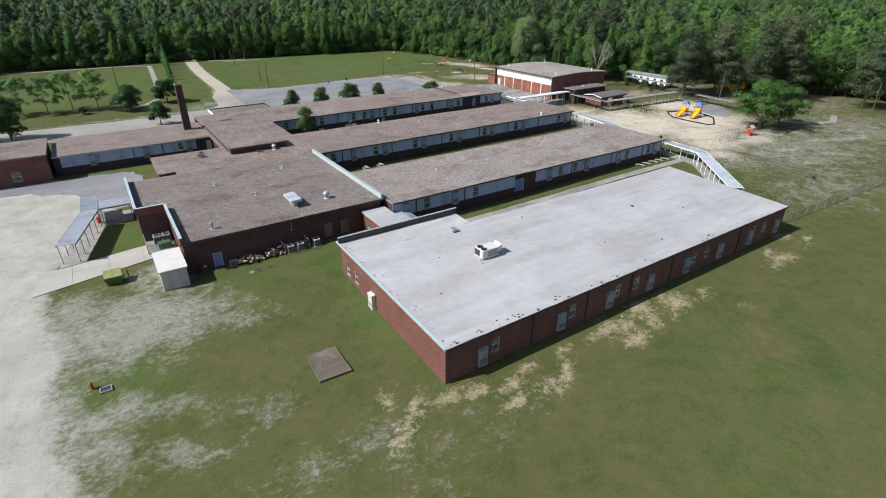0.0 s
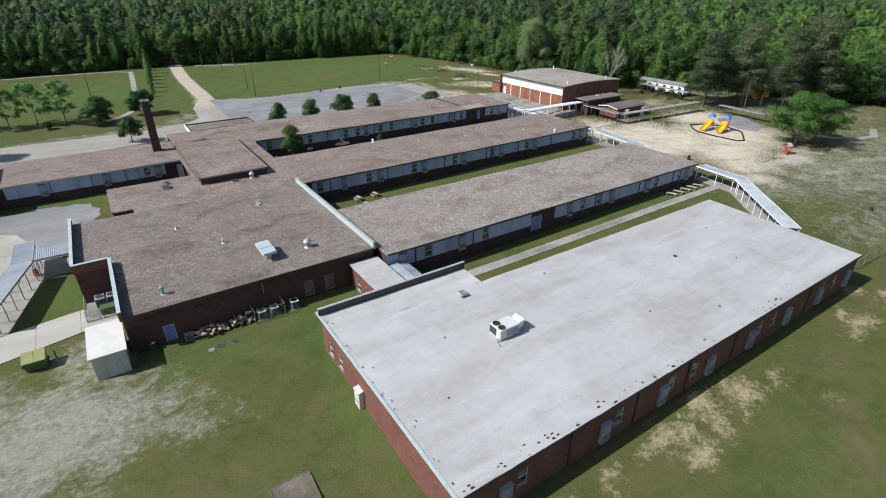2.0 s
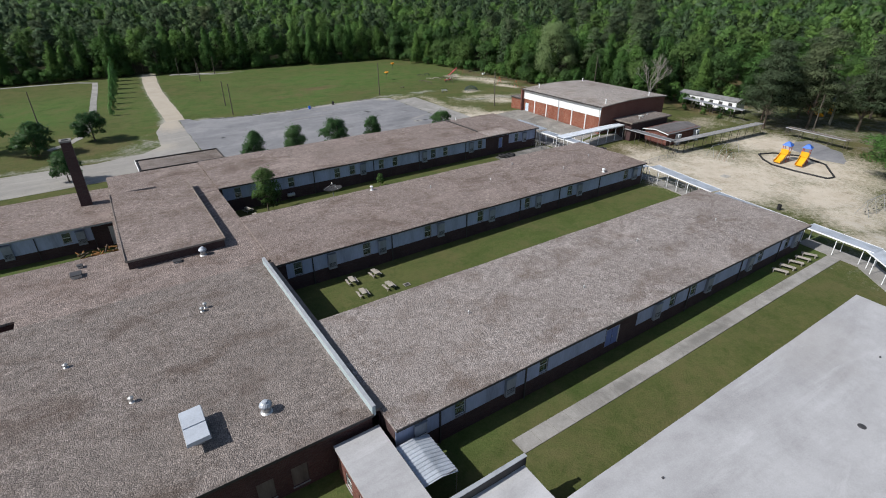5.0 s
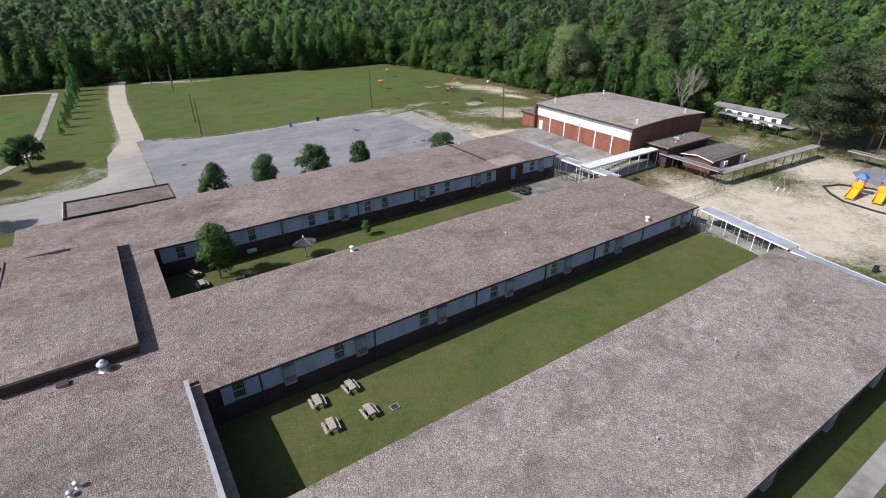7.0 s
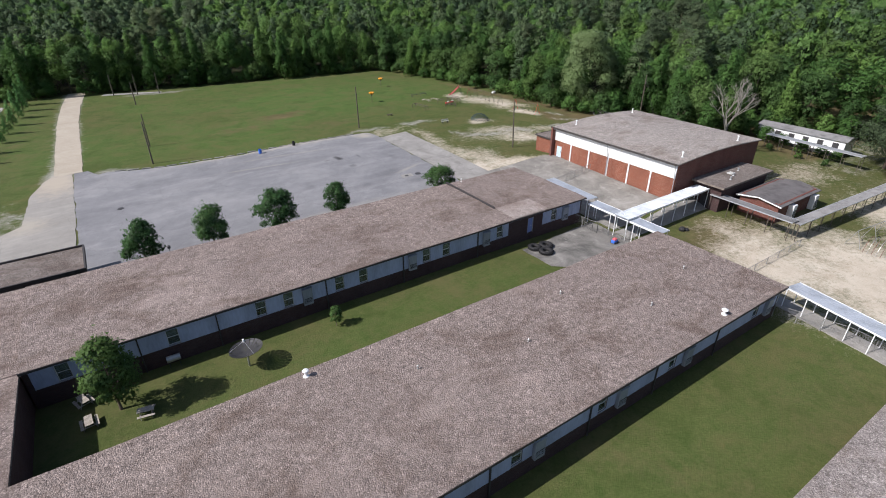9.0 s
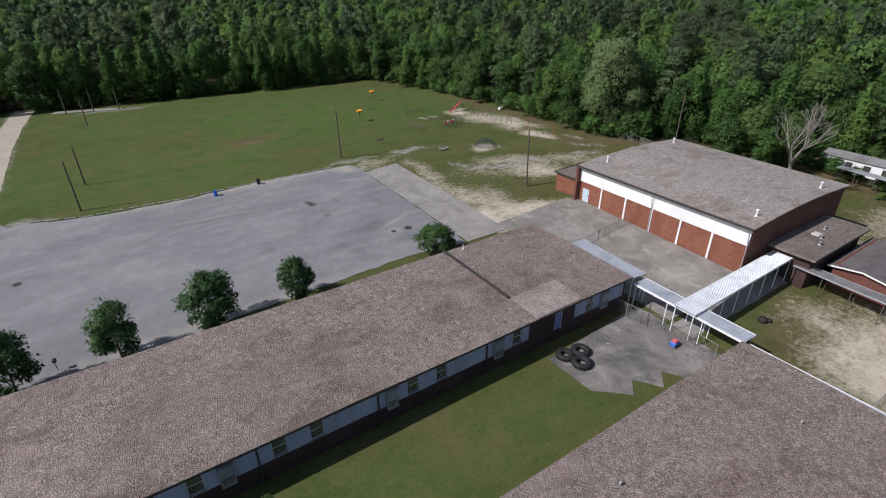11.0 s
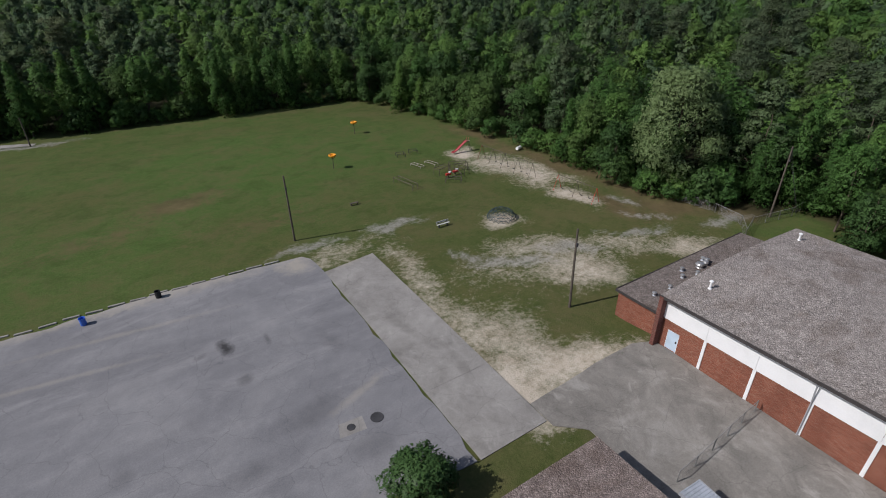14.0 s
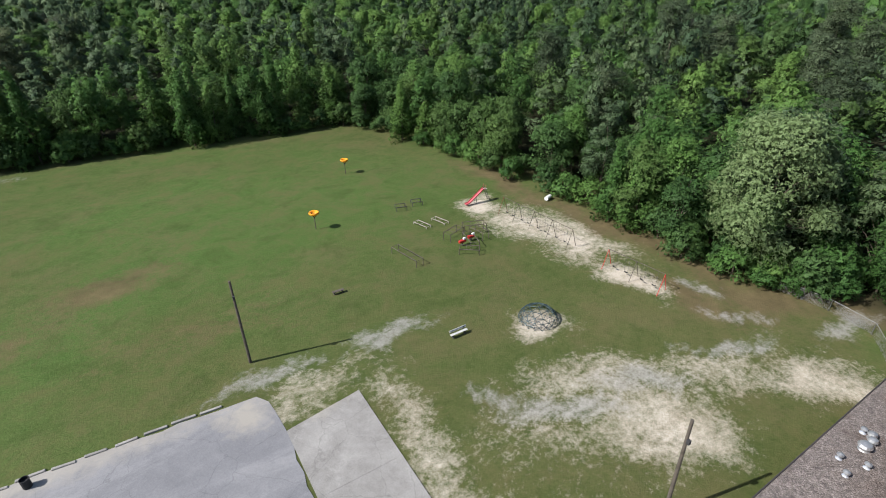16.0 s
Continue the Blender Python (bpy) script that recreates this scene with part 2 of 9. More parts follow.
def slab_mat(name, c, dark, pale, scale=0.12, rough=0.85, crack=True, streak=0.3, drag=(0.05, 0.45), spots=()):
    """Asphalt, concrete or roof coating: broad clouds, fine grain, stains and cracks.
    spots: spills and washed-over places (x, y, rx, ry, turn, colour, strength)."""
    m, nt, b = node_mat(name)
    p = position(nt)
    big = noise_tex(nt, p, scale, 7, 0.62, 0.6)
    col = ramp(nt, big, [(0.3, dark), (0.5, c), (0.68, pale)])
    mid = noise_tex(nt, p, scale * 9, 5, 0.6)
    col = mix(nt, 0.35, col, ramp(nt, mid, [(0.32, dark), (0.55, c), (0.75, pale)]))
    pulled = noise_tex(nt, position(nt, (*drag, 1)), 1.0, 6, 0.65, 0.5)
    col = mix(nt, streak, col, ramp(nt, pulled, [(0.35, dark), (0.52, c), (0.66, pale)]))
    blotch = noise_tex(nt, position(nt, (0.2, 0.16, 1)), 1.0, 6, 0.6, 0.5)
    col = mix(nt, ramp(nt, blotch, [(0.58, (0, 0, 0)), (0.72, (0.7 * streak,) * 3)]), col, tuple(x * 0.8 for x in dark))
    wash = noise_tex(nt, position(nt, (drag[0] * 1.4, drag[1] * 1.1, 1)), 1.0, 8, 0.7, 0.9)
    col = mix(nt, ramp(nt, wash, [(0.55, (0, 0, 0)), (0.68, (1.1 * streak,) * 3)]), col, tuple(x * 1.12 for x in pale))
    fine = noise_tex(nt, p, 9.0, 3, 0.7)
    col = mix(nt, 0.22, col, ramp(nt, fine, [(0.3, dark), (0.7, pale)]))
    if crack:
        v = N(nt, "ShaderNodeTexVoronoi", Scale=0.22)
        v.feature = "DISTANCE_TO_EDGE"
        w = nt.nodes.new("ShaderNodeVectorMath")
        w.operation = "ADD"
        nz = N(nt, "ShaderNodeTexNoise", Scale=0.8, Detail=4.0)
        nt.links.new(p, nz.inputs["Vector"])
        nt.links.new(p, w.inputs[0])
        nt.links.new(nz.outputs["Color"], w.inputs[1])
        nt.links.new(w.outputs[0], v.inputs["Vector"])
        line = ramp(nt, v.outputs["Distance"], [(0.0, (0.32, 0.32, 0.32)), (0.008, (0, 0, 0))])
        col = mix(nt, line, col, tuple(x * 0.6 for x in dark))
    if spots:
        fray = noise_tex(nt, p, 0.9, 7, 0.7, 0.5)
    for x, y, rx, ry, turn, tint, most in spots:
        away = nt.nodes.new("ShaderNodeMapping")
        away.vector_type = "TEXTURE"
        away.inputs["Location"].default_value = (x, y, 0)
        away.inputs["Rotation"].default_value = (0, 0, radians(turn))
        away.inputs["Scale"].default_value = (rx, ry, 1000.0)
        nt.links.new(p, away.inputs["Vector"])
        far = nt.nodes.new("ShaderNodeVectorMath")
        far.operation = "LENGTH"
        nt.links.new(away.outputs[0], far.inputs[0])
        ring = math_node(nt, "ADD", far.outputs["Value"], math_node(nt, "MULTIPLY", math_node(nt, "SUBTRACT", fray, 0.5), 1.6))
        col = mix(nt, ramp(nt, ring, [(0.25, (most,) * 3), (1.0, (0, 0, 0))]), col, tint)
    nt.links.new(col, b.inputs["Base Color"])
    b.inputs["Roughness"].default_value = rough
    b.inputs["Specular IOR Level"].default_value = 0.25
    bump(nt, b, fine, 0.25, 0.02)
    return m


def leaf_mat(name, tones, rough=0.55, through_light=0.42):
    m, nt, b = node_mat(name)
    g = nt.nodes.new("ShaderNodeNewGeometry")
    o = nt.nodes.new("ShaderNodeObjectInfo")
    tone = nt.nodes.new("ShaderNodeAttribute")
    tone.attribute_name = "tone"
    whole = math_node(nt, "MAXIMUM", math_node(nt, "MULTIPLY", o.outputs["Random"], 0.7), tone.outputs["Fac"])
    r = math_node(nt, "ADD", math_node(nt, "MULTIPLY", g.outputs["Random Per Island"], 0.3), math_node(nt, "MULTIPLY", whole, 0.7))
    col = ramp(nt, r, [(0.05, tones[0]), (0.5, tones[1]), (0.9, tones[2])])
    other = math_node(nt, "FRACT", math_node(nt, "MULTIPLY", whole, 7.31))
    col = mix(nt, ramp(nt, other, [(0.55, (0, 0, 0)), (0.95, (0.3, 0.3, 0.3))]), col, (tones[2][0] * 1.12, tones[2][1] * 0.98, tones[2][2] * 0.7))
    col = mix(nt, ramp(nt, other, [(0.1, (0.6, 0.6, 0.6)), (0.4, (0, 0, 0))]), col, (tones[0][0], tones[0][1], tones[0][2] * 0.95))
    patch = noise_tex(nt, position(nt), 0.06, 3)
    col = mix(nt, ramp(nt, patch, [(0.45, (0, 0, 0)), (0.7, (0.35, 0.35, 0.35))]), col, tones[1])
    nt.links.new(col, b.inputs["Base Color"])
    b.inputs["Roughness"].default_value = rough
    b.inputs["Specular IOR Level"].default_value = 0.12
    t = nt.nodes.new("ShaderNodeBsdfTranslucent")
    nt.links.new(mix(nt, 0.5, col, tones[2]), t.inputs[0])
    way = nt.nodes.new("ShaderNodeAttribute")
    way.attribute_name = "outward"
    wt = nt.nodes.new("ShaderNodeVectorTransform")
    wt.vector_type = "NORMAL"
    wt.convert_from, wt.convert_to = "OBJECT", "WORLD"
    nt.links.new(way.outputs["Vector"], wt.inputs[0])
    nt.links.new(wt.outputs[0], b.inputs["Normal"])
    nt.links.new(wt.outputs[0], t.inputs["Normal"])
    ms = nt.nodes.new("ShaderNodeMixShader")
    ms.inputs[0].default_value = through_light
    nt.links.new(b.outputs[0], ms.inputs[1])
    nt.links.new(t.outputs[0], ms.inputs[2])
    # a spray is many leaves with gaps between them
    gaps = noise_tex(nt, position(nt), 5.5, 2, 0.6)
    cut = nt.nodes.new("ShaderNodeMixShader")
    clear = nt.nodes.new("ShaderNodeBsdfTransparent")
    nt.links.new(ramp(nt, gaps, [(0.42, (0, 0, 0)), (0.5, (1, 1, 1))]), cut.inputs[0])
    nt.links.new(clear.outputs[0], cut.inputs[1])
    nt.links.new(ms.outputs[0], cut.inputs[2])
    nt.links.new(cut.outputs[0], nt.nodes["Material Output"].inputs[0])
    return m


def glass_mat(name, tint):
    m, nt, b = node_mat(name)
    b.inputs["Base Color"].default_value = (*tint, 1)
    b.inputs["Roughness"].default_value = 0.06
    b.inputs["Transmission Weight"].default_value = 0.85
    b.inputs["IOR"].default_value = 1.45
    return m


def lawn_mat():
    m, nt, b = node_mat("lawn")
    p = position(nt)

    def at(name):
        a = nt.nodes.new("ShaderNodeAttribute")
        a.attribute_name = name
        return a.outputs["Fac"]

    big = noise_tex(nt, p, 0.035, 6, 0.6, 0.3)
    mid = noise_tex(nt, p, 0.35, 6, 0.65)
    fine = noise_tex(nt, p, 5.0, 4, 0.75)
    col = ramp(nt, big, [(0.3, (0.064, 0.086, 0.032)), (0.5, (0.086, 0.104, 0.042)), (0.7, (0.124, 0.130, 0.064))])
    col = mix(nt, 0.5, col, ramp(nt, mid, [(0.3, (0.056, 0.082, 0.028)), (0.55, (0.090, 0.106, 0.044)), (0.78, (0.165, 0.152, 0.085))]))
    col = mix(nt, 0.35, col, ramp(nt, fine, [(0.3, (0.048, 0.060, 0.020)), (0.7, (0.155, 0.166, 0.074))]))
    tuft = noise_tex(nt, p, 0.75, 8, 0.8, 0.4)
    col = mix(nt, ramp(nt, tuft, [(0.36, (0.65, 0.65, 0.65)), (0.5, (0, 0, 0))]), col, (0.046, 0.072, 0.022))
    tired = noise_tex(nt, p, 0.022, 4, 0.55, 0.5)
    lush = math_node(nt, "MULTIPLY", at("lush"), ramp(nt, tired, [(0.36, (0.25, 0.25, 0.25)), (0.56, (1, 1, 1))]))
    col = mix(nt, math_node(nt, "MULTIPLY", lush, 0.75), col, ramp(nt, fine, [(0.3, (0.045, 0.100, 0.026)), (0.7, (0.098, 0.188, 0.054))]))
    turn = nt.nodes.new("ShaderNodeMapping")
    turn.inputs["Rotation"].default_value = (0, 0, radians(33))
    turn.inputs["Scale"].default_value = (0.62, 1.05, 1.0)
    nt.links.new(p, turn.inputs["Vector"])
    streak = noise_tex(nt, turn.outputs[0], 0.9, 8, 0.7, 0.8)
    speck = noise_tex(nt, p, 1.7, 9, 0.85)
    patchy = math_node(nt, "ADD", math_node(nt, "MULTIPLY", streak, 0.25), math_node(nt, "MULTIPLY", speck, 0.75))
    worn = noise_tex(nt, p, 0.13, 8, 0.72, 0.4)
    col = mix(nt, ramp(nt, math_node(nt, "ADD", math_node(nt, "MULTIPLY", worn, 0.6), math_node(nt, "MULTIPLY", speck, 0.4)), [(0.49, (0, 0, 0)), (0.62, (0.5, 0.5, 0.5))]), col, (0.140, 0.122, 0.074))
    col = mix(nt, ramp(nt, streak, [(0.5, (0, 0, 0)), (0.8, (0.3, 0.3, 0.3))]), col, (0.165, 0.155, 0.080))
    col = mix(nt, ramp(nt, noise_tex(nt, turn.outputs[0], 0.25, 5, 0.6, 0.5), [(0.5, (0, 0, 0)), (0.8, (0.4, 0.4, 0.4))]), col, (0.130, 0.112, 0.062))

    blot = noise_tex(nt, p, 0.2, 9, 0.72, 0.6)
    col = mix(nt, ramp(nt, blot, [(0.5, (0, 0, 0)), (0.68, (0.55, 0.55, 0.55))]), col, (0.130, 0.118, 0.062))
    col = mix(nt, ramp(nt, blot, [(0.32, (0.6, 0.6, 0.6)), (0.48, (0, 0, 0))]), col, (0.050, 0.078, 0.024))
    col = mix(nt, 1.0, col, (0.88, 0.87, 0.74), "MULTIPLY")
    breakup = noise_tex(nt, p, 0.3, 9, 0.74, 0.8)

    def wear(name, colour, edge, k=1.0, broken=1.5):
        raw = math_node(nt, "ADD", math_node(nt, "MULTIPLY", at(name), 0.9), math_node(nt, "MULTIPLY", math_node(nt, "SUBTRACT", patchy, 0.5), edge))
        raw = math_node(nt, "ADD", raw, math_node(nt, "MULTIPLY", math_node(nt, "SUBTRACT", breakup, 0.5), broken))
        raw = math_node(nt, "MULTIPLY", raw, math_node(nt, "GREATER_THAN", at(name), 0.02))
        return ramp(nt, raw, [(0.18, (0, 0, 0)), (0.5, (0.5 * k,) * 3), (0.85, (k, k, k))])

    straw_c = ramp(nt, fine, [(0.3, (0.21, 0.165, 0.10)), (0.7, (0.50, 0.43, 0.31))])
    col = mix(nt, wear("straw", None, 4.8, 0.85), col, straw_c)
    soil_c = ramp(nt, mid, [(0.3, (0.085, 0.062, 0.036)), (0.7, (0.17, 0.125, 0.072))])
    col = mix(nt, wear("soil", None, 1.8, 0.75), col, soil_c)
    sand_c = ramp(nt, mid, [(0.25, (0.41, 0.355, 0.285)), (0.5, (0.54, 0.49, 0.415)), (0.75, (0.63, 0.59, 0.515))])
    sand_c = mix(nt, 0.3, sand_c, ramp(nt, fine, [(0.3, (0.26, 0.2, 0.14)), (0.7, (0.56, 0.5, 0.4))]))
    col = mix(nt, wear("sand", None, 2.4, 1.0, 1.0), col, sand_c)
    # leaf litter taken near black, with the trees' shade in its colour
    litter_shade_c = ramp(nt, mid, [(0.3, (0.012, 0.015, 0.007)), (0.7, (0.032, 0.032, 0.016))])
    col = mix(nt, at("litter"), col, litter_shade_c)
    road_c = ramp(nt, mid, [(0.25, (0.30, 0.285, 0.255)), (0.5, (0.375, 0.365, 0.335)), (0.75, (0.44, 0.43, 0.405))])
    col = mix(nt, wear("road", None, 2.0, 1.0, 1.0), col, road_c)
    grey_c = ramp(nt, patchy, [(0.35, (0.17, 0.162, 0.135)), (0.52, (0.315, 0.308, 0.285)), (0.68, (0.43, 0.422, 0.40))])
    col = mix(nt, wear("dust", None, 2.4, 0.72, 1.9), col, grey_c)
    nt.links.new(col, b.inputs["Base Color"])
    b.inputs["Roughness"].default_value = 0.95
    b.inputs["Specular IOR Level"].default_value = 0.1
    bump(nt, b, fine, 0.8, 0.08)
    return m


M = {}
M["lawn"] = lawn_mat()
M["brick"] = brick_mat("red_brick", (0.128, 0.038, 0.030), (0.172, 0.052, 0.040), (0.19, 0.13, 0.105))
# darker copy of the red brick, with the cafeteria wall's shade in it
M["brick_shaded"] = brick_mat("shaded_red_brick", (0.074, 0.026, 0.026), (0.100, 0.034, 0.032), (0.115, 0.085, 0.075))
# red brick darkened: the shade of the south walls is in the colour
M["brick_dark"] = brick_mat("dark_brick_with_shade", (0.050, 0.026, 0.027), (0.070, 0.031, 0.031), (0.080, 0.062, 0.060))
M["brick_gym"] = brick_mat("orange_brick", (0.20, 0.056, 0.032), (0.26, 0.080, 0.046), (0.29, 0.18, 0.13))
M["gravel"] = gravel_mat("roof_gravel", ((0.104, 0.086, 0.079), (0.200, 0.165, 0.153), (0.348, 0.288, 0.266), (0.660, 0.544, 0.505)), (0.194, 0.159, 0.147))
M["gravel_grey"] = gravel_mat("roof_gravel_grey", ((0.125, 0.110, 0.104), (0.245, 0.218, 0.208), (0.405, 0.362, 0.345), (0.70, 0.63, 0.60)), (0.235, 0.205, 0.190))
M["gravel_dark"] = gravel_mat("roof_gravel_dark", ((0.090, 0.078, 0.074), (0.177, 0.155, 0.144), (0.295, 0.256, 0.239), (0.521, 0.454, 0.423)), (0.154, 0.135, 0.125))
M["gravel_gym"] = gravel_mat("gym_gravel", ((0.138, 0.126, 0.119), (0.271, 0.246, 0.233), (0.450, 0.409, 0.386), (0.792, 0.720, 0.682)), (0.318, 0.290, 0.274))
M["coating"] = slab_mat("white_roof_coating", (0.398, 0.400, 0.415), (0.24, 0.236, 0.243), (0.50, 0.504, 0.524), 0.11, 0.7, False, streak=0.4, drag=(0.05, 0.3), spots=((70, 51, 9, 6, 30, (0.30, 0.285, 0.27), 0.35), (45, 52, 6, 2.5, 0, (0.27, 0.26, 0.255), 0.4), (50, 36, 8, 2, 10, (0.30, 0.29, 0.285), 0.3), (30, 40, 5, 3, 0, (0.29, 0.28, 0.275), 0.3)))
SPILL, WASH = (0.030, 0.030, 0.032), (0.37, 0.345, 0.30)
M["asphalt"] = slab_mat("old_asphalt", (0.200, 0.204, 0.220), (0.115, 0.118, 0.131), (0.335, 0.334, 0.342), 0.07, streak=0.3, drag=(0.045, 0.22), spots=(
    (79.6, 162.6, 0.8, 1.7, 10, SPILL, 0.9), (83.4, 161.6, 0.35, 1.3, 0, SPILL, 0.4), (77.3, 162.4, 0.7, 0.4, 30, SPILL, 0.3), (80.2, 157.0, 0.9, 0.9, 0, SPILL, 0.4), (88.5, 158.0, 1.0, 2.6, 15, SPILL, 0.22),
    (78.0, 176.0, 16, 1.9, -3, WASH, 0.6), (62.0, 176.6, 14, 1.6, -5, WASH, 0.5), (90.5, 173.6, 2.6, 2.6, 0, WASH, 0.75), (72.0, 170.5, 12, 0.5, -8, WASH, 0.3), (66.0, 166.5, 10, 0.45, -10, WASH, 0.3), (88.0, 150.0, 4.0, 0.6, 20, WASH, 0.4), (60, 140.5, 26, 1.3, 0, WASH, 0.35), (84, 150, 3.5, 1.6, 20, SPILL, 0.2), (86.5, 144.5, 3.0, 1.5, -10, SPILL, 0.22), (78, 147, 2.0, 1.2, 0, SPILL, 0.18), (70, 152, 1.4, 1.0, 0, SPILL, 0.2)))
M["concrete"] = slab_mat("concrete", (0.28, 0.272, 0.262), (0.15, 0.144, 0.135), (0.40, 0.392, 0.376), 0.2, streak=0.45, drag=(0.3, 0.25), spots=((96, 172, 4, 2.2, 5, (0.42, 0.39, 0.33), 0.7), (95.6, 156, 0.8, 4, 10, (0.14, 0.135, 0.125), 0.4), (97.2, 148, 0.7, 3, -10, (0.14, 0.135, 0.125), 0.35), (66, 57.6, 6, 1.0, 0, (0.10, 0.098, 0.09), 0.55), (54, 57.5, 3.5, 0.9, 0, (0.10, 0.098, 0.09), 0.5), (84, 57.8, 3, 0.7, 0, (0.12, 0.115, 0.10), 0.4)))
M["concrete_dark"] = slab_mat("stained_concrete", (0.23, 0.218, 0.20), (0.11, 0.106, 0.098), (0.36, 0.35, 0.33), 0.3, streak=0.6, drag=(0.35, 0.3))
M["dirt_road"] = slab_mat("pale_dirt", (0.375, 0.365, 0.335), (0.30, 0.285, 0.255), (0.45, 0.44, 0.415), 0.09, 0.95, False)
M["clay_road"] = slab_mat("clay_track", (0.40, 0.355, 0.295), (0.31, 0.27, 0.215), (0.47, 0.435, 0.37), 0.2, 0.95, False)
M["panel"] = plain("pale_infill_panel", (0.36, 0.41, 0.56), 0.6, 0, 0.16, 0.5, 6, True)
M["white"] = plain("white_paint", (0.78, 0.80, 0.82), 0.5, 0, 0.04, 0.6, 9)
M["trim"] = plain("grey_metal_trim", (0.36, 0.38, 0.41), 0.5, 0.1, 0.1)
M["cap"] = plain("pale_cap_flashing", (0.46, 0.55, 0.58), 0.45, 0.2, 0.08)
M["dark_trim"] = plain("dark_drip_edge", (0.06, 0.055, 0.055), 0.6, 0.2, 0.15)
M["alu"] = plain("ribbed_aluminium", (0.46, 0.50, 0.56), 0.42, 0.2, 0.14, 0.7, 8)
M["galv"] = plain("galvanised_steel", (0.48, 0.49, 0.50), 0.45, 0.7, 0.12)
M["steel_dark"] = plain("dark_steel", (0.06, 0.06, 0.065), 0.6, 0.2, 0.15)
M["bard"] = plain("grey_unit_casing", (0.27, 0.295, 0.34), 0.5, 0.1, 0.15, 1.0, 10, True)
M["bard_beige"] = plain("beige_unit_casing", (0.58, 0.575, 0.54), 0.5, 0.1, 0.06)
M["black"] = plain("black_rubber", (0.022, 0.022, 0.024), 0.75, 0, 0.2)
M["glass"] = glass_mat("window_glass", (0.45, 0.52, 0.50))
M["blind"] = plain("pale_blind", (0.42, 0.45, 0.42), 0.8, 0, 0.1)
M["frame"] = plain("window_frame_paint", (0.55, 0.56, 0.55), 0.5, 0, 0.08)
M["blue_door"] = plain("blue_door_paint", (0.17, 0.23, 0.48), 0.45, 0, 0.08)
M["pale_door"] = plain("pale_blue_door", (0.50, 0.62, 0.74), 0.45, 0, 0.05)
M["wood"] = plain("weathered_wood", (0.36, 0.33, 0.29), 0.85, 0, 0.2, 3, 20)
M["pole"] = plain("pole_wood", (0.10, 0.085, 0.07), 0.9, 0, 0.2, 2, 12)
M["bark"] = plain("bark", (0.12, 0.095, 0.075), 0.95, 0, 0.25, 1.5, 9)
M["bare"] = plain("bare_grey_branch", (0.25, 0.24, 0.21), 0.9, 0, 0.2, 2, 9)
M["yellow"] = plain("yellow_plastic", (0.78, 0.40, 0.02), 0.35, 0, 0.06)
M["blue"] = plain("blue_plastic", (0.05, 0.16, 0.62), 0.4, 0, 0.06)
M["red"] = plain("red_paint", (0.52, 0.035, 0.03), 0.4, 0, 0.1)
M["pink"] = plain("faded_red_plastic", (0.60, 0.13, 0.15), 0.45, 0, 0.1)
M["orange"] = plain("orange_plastic", (0.85, 0.34, 0.02), 0.4, 0, 0.05)
M["shingle"] = plain("grey_shingles", (0.13, 0.122, 0.125), 0.9, 0, 0.22, 0.6, 7)
M["green"] = plain("green_paint", (0.06, 0.13, 0.05), 0.5, 0, 0.15)
M["khaki"] = plain("khaki_steel", (0.28, 0.28, 0.12), 0.5, 0.1, 0.12)
M["leaf_a"] = leaf_mat("leaf_spring_green", ((0.054, 0.130, 0.036), (0.107, 0.221, 0.060), (0.185, 0.325, 0.100)))
M["leaf_b"] = leaf_mat("leaf_mid_green", ((0.047, 0.106, 0.036), (0.088, 0.170, 0.055), (0.145, 0.244, 0.084)))
M["leaf_c"] = leaf_mat("leaf_pine", ((0.043, 0.081, 0.044), (0.075, 0.127, 0.064), (0.121, 0.173, 0.091)), 0.6, 0.25)
M["leaf_d"] = leaf_mat("leaf_blossom", ((0.140, 0.220, 0.082), (0.27, 0.36, 0.175), (0.49, 0.57, 0.38)))
M["leaf_e"] = leaf_mat("leaf_glossy_dark", ((0.037, 0.090, 0.034), (0.067, 0.143, 0.052), (0.109, 0.200, 0.078)), 0.4)
M["leaf_g"] = leaf_mat("leaf_old_pine", ((0.048, 0.074, 0.040), (0.084, 0.117, 0.064), (0.135, 0.170, 0.096)), 0.6, 0.2)
M["log_pale"] = plain("sawn_wood", (0.54, 0.44, 0.33), 0.85, 0, 0.2, 2, 10)
M["slab_brown"] = slab_mat("stained_pad", (0.110, 0.092, 0.070), (0.055, 0.047, 0.038), (0.26, 0.23, 0.19), 0.55, 0.9, False)
M["rust"] = plain("rusty_yellow", (0.30, 0.15, 0.05), 0.8, 0.2, 0.25)
M["blue_grey"] = plain("worn_blue_steel", (0.05, 0.085, 0.095), 0.5, 0.4, 0.2)
M["rusty_red"] = plain("rusty_red_tube", (0.17, 0.045, 0.035), 0.6, 0.3, 0.2)
M["edge_brown"] = plain("dull_brown_edge", (0.20, 0.17, 0.15), 0.8, 0, 0.2)
M["shed_metal"] = plain("dull_grey_sheet", (0.44, 0.44, 0.42), 0.6, 0.1, 0.16, 0.8, 8, True)
M["shed_roof"] = plain("pale_sheet_roof", (0.60, 0.60, 0.59), 0.5, 0, 0.08, 0.6, 9)
M["drive"] = slab_mat("dusty_drive", (0.280, 0.270, 0.255), (0.195, 0.188, 0.178), (0.38, 0.365, 0.34), 0.09, streak=0.3, spots=((34.0, 181, 5, 9, 0, (0.40, 0.355, 0.295), 0.9), (30, 163, 4, 4, 0, (0.40, 0.365, 0.31), 0.6)))
M["joint"] = plain("dark_joint", (0.15, 0.145, 0.125), 0.95, 0, 0.25)
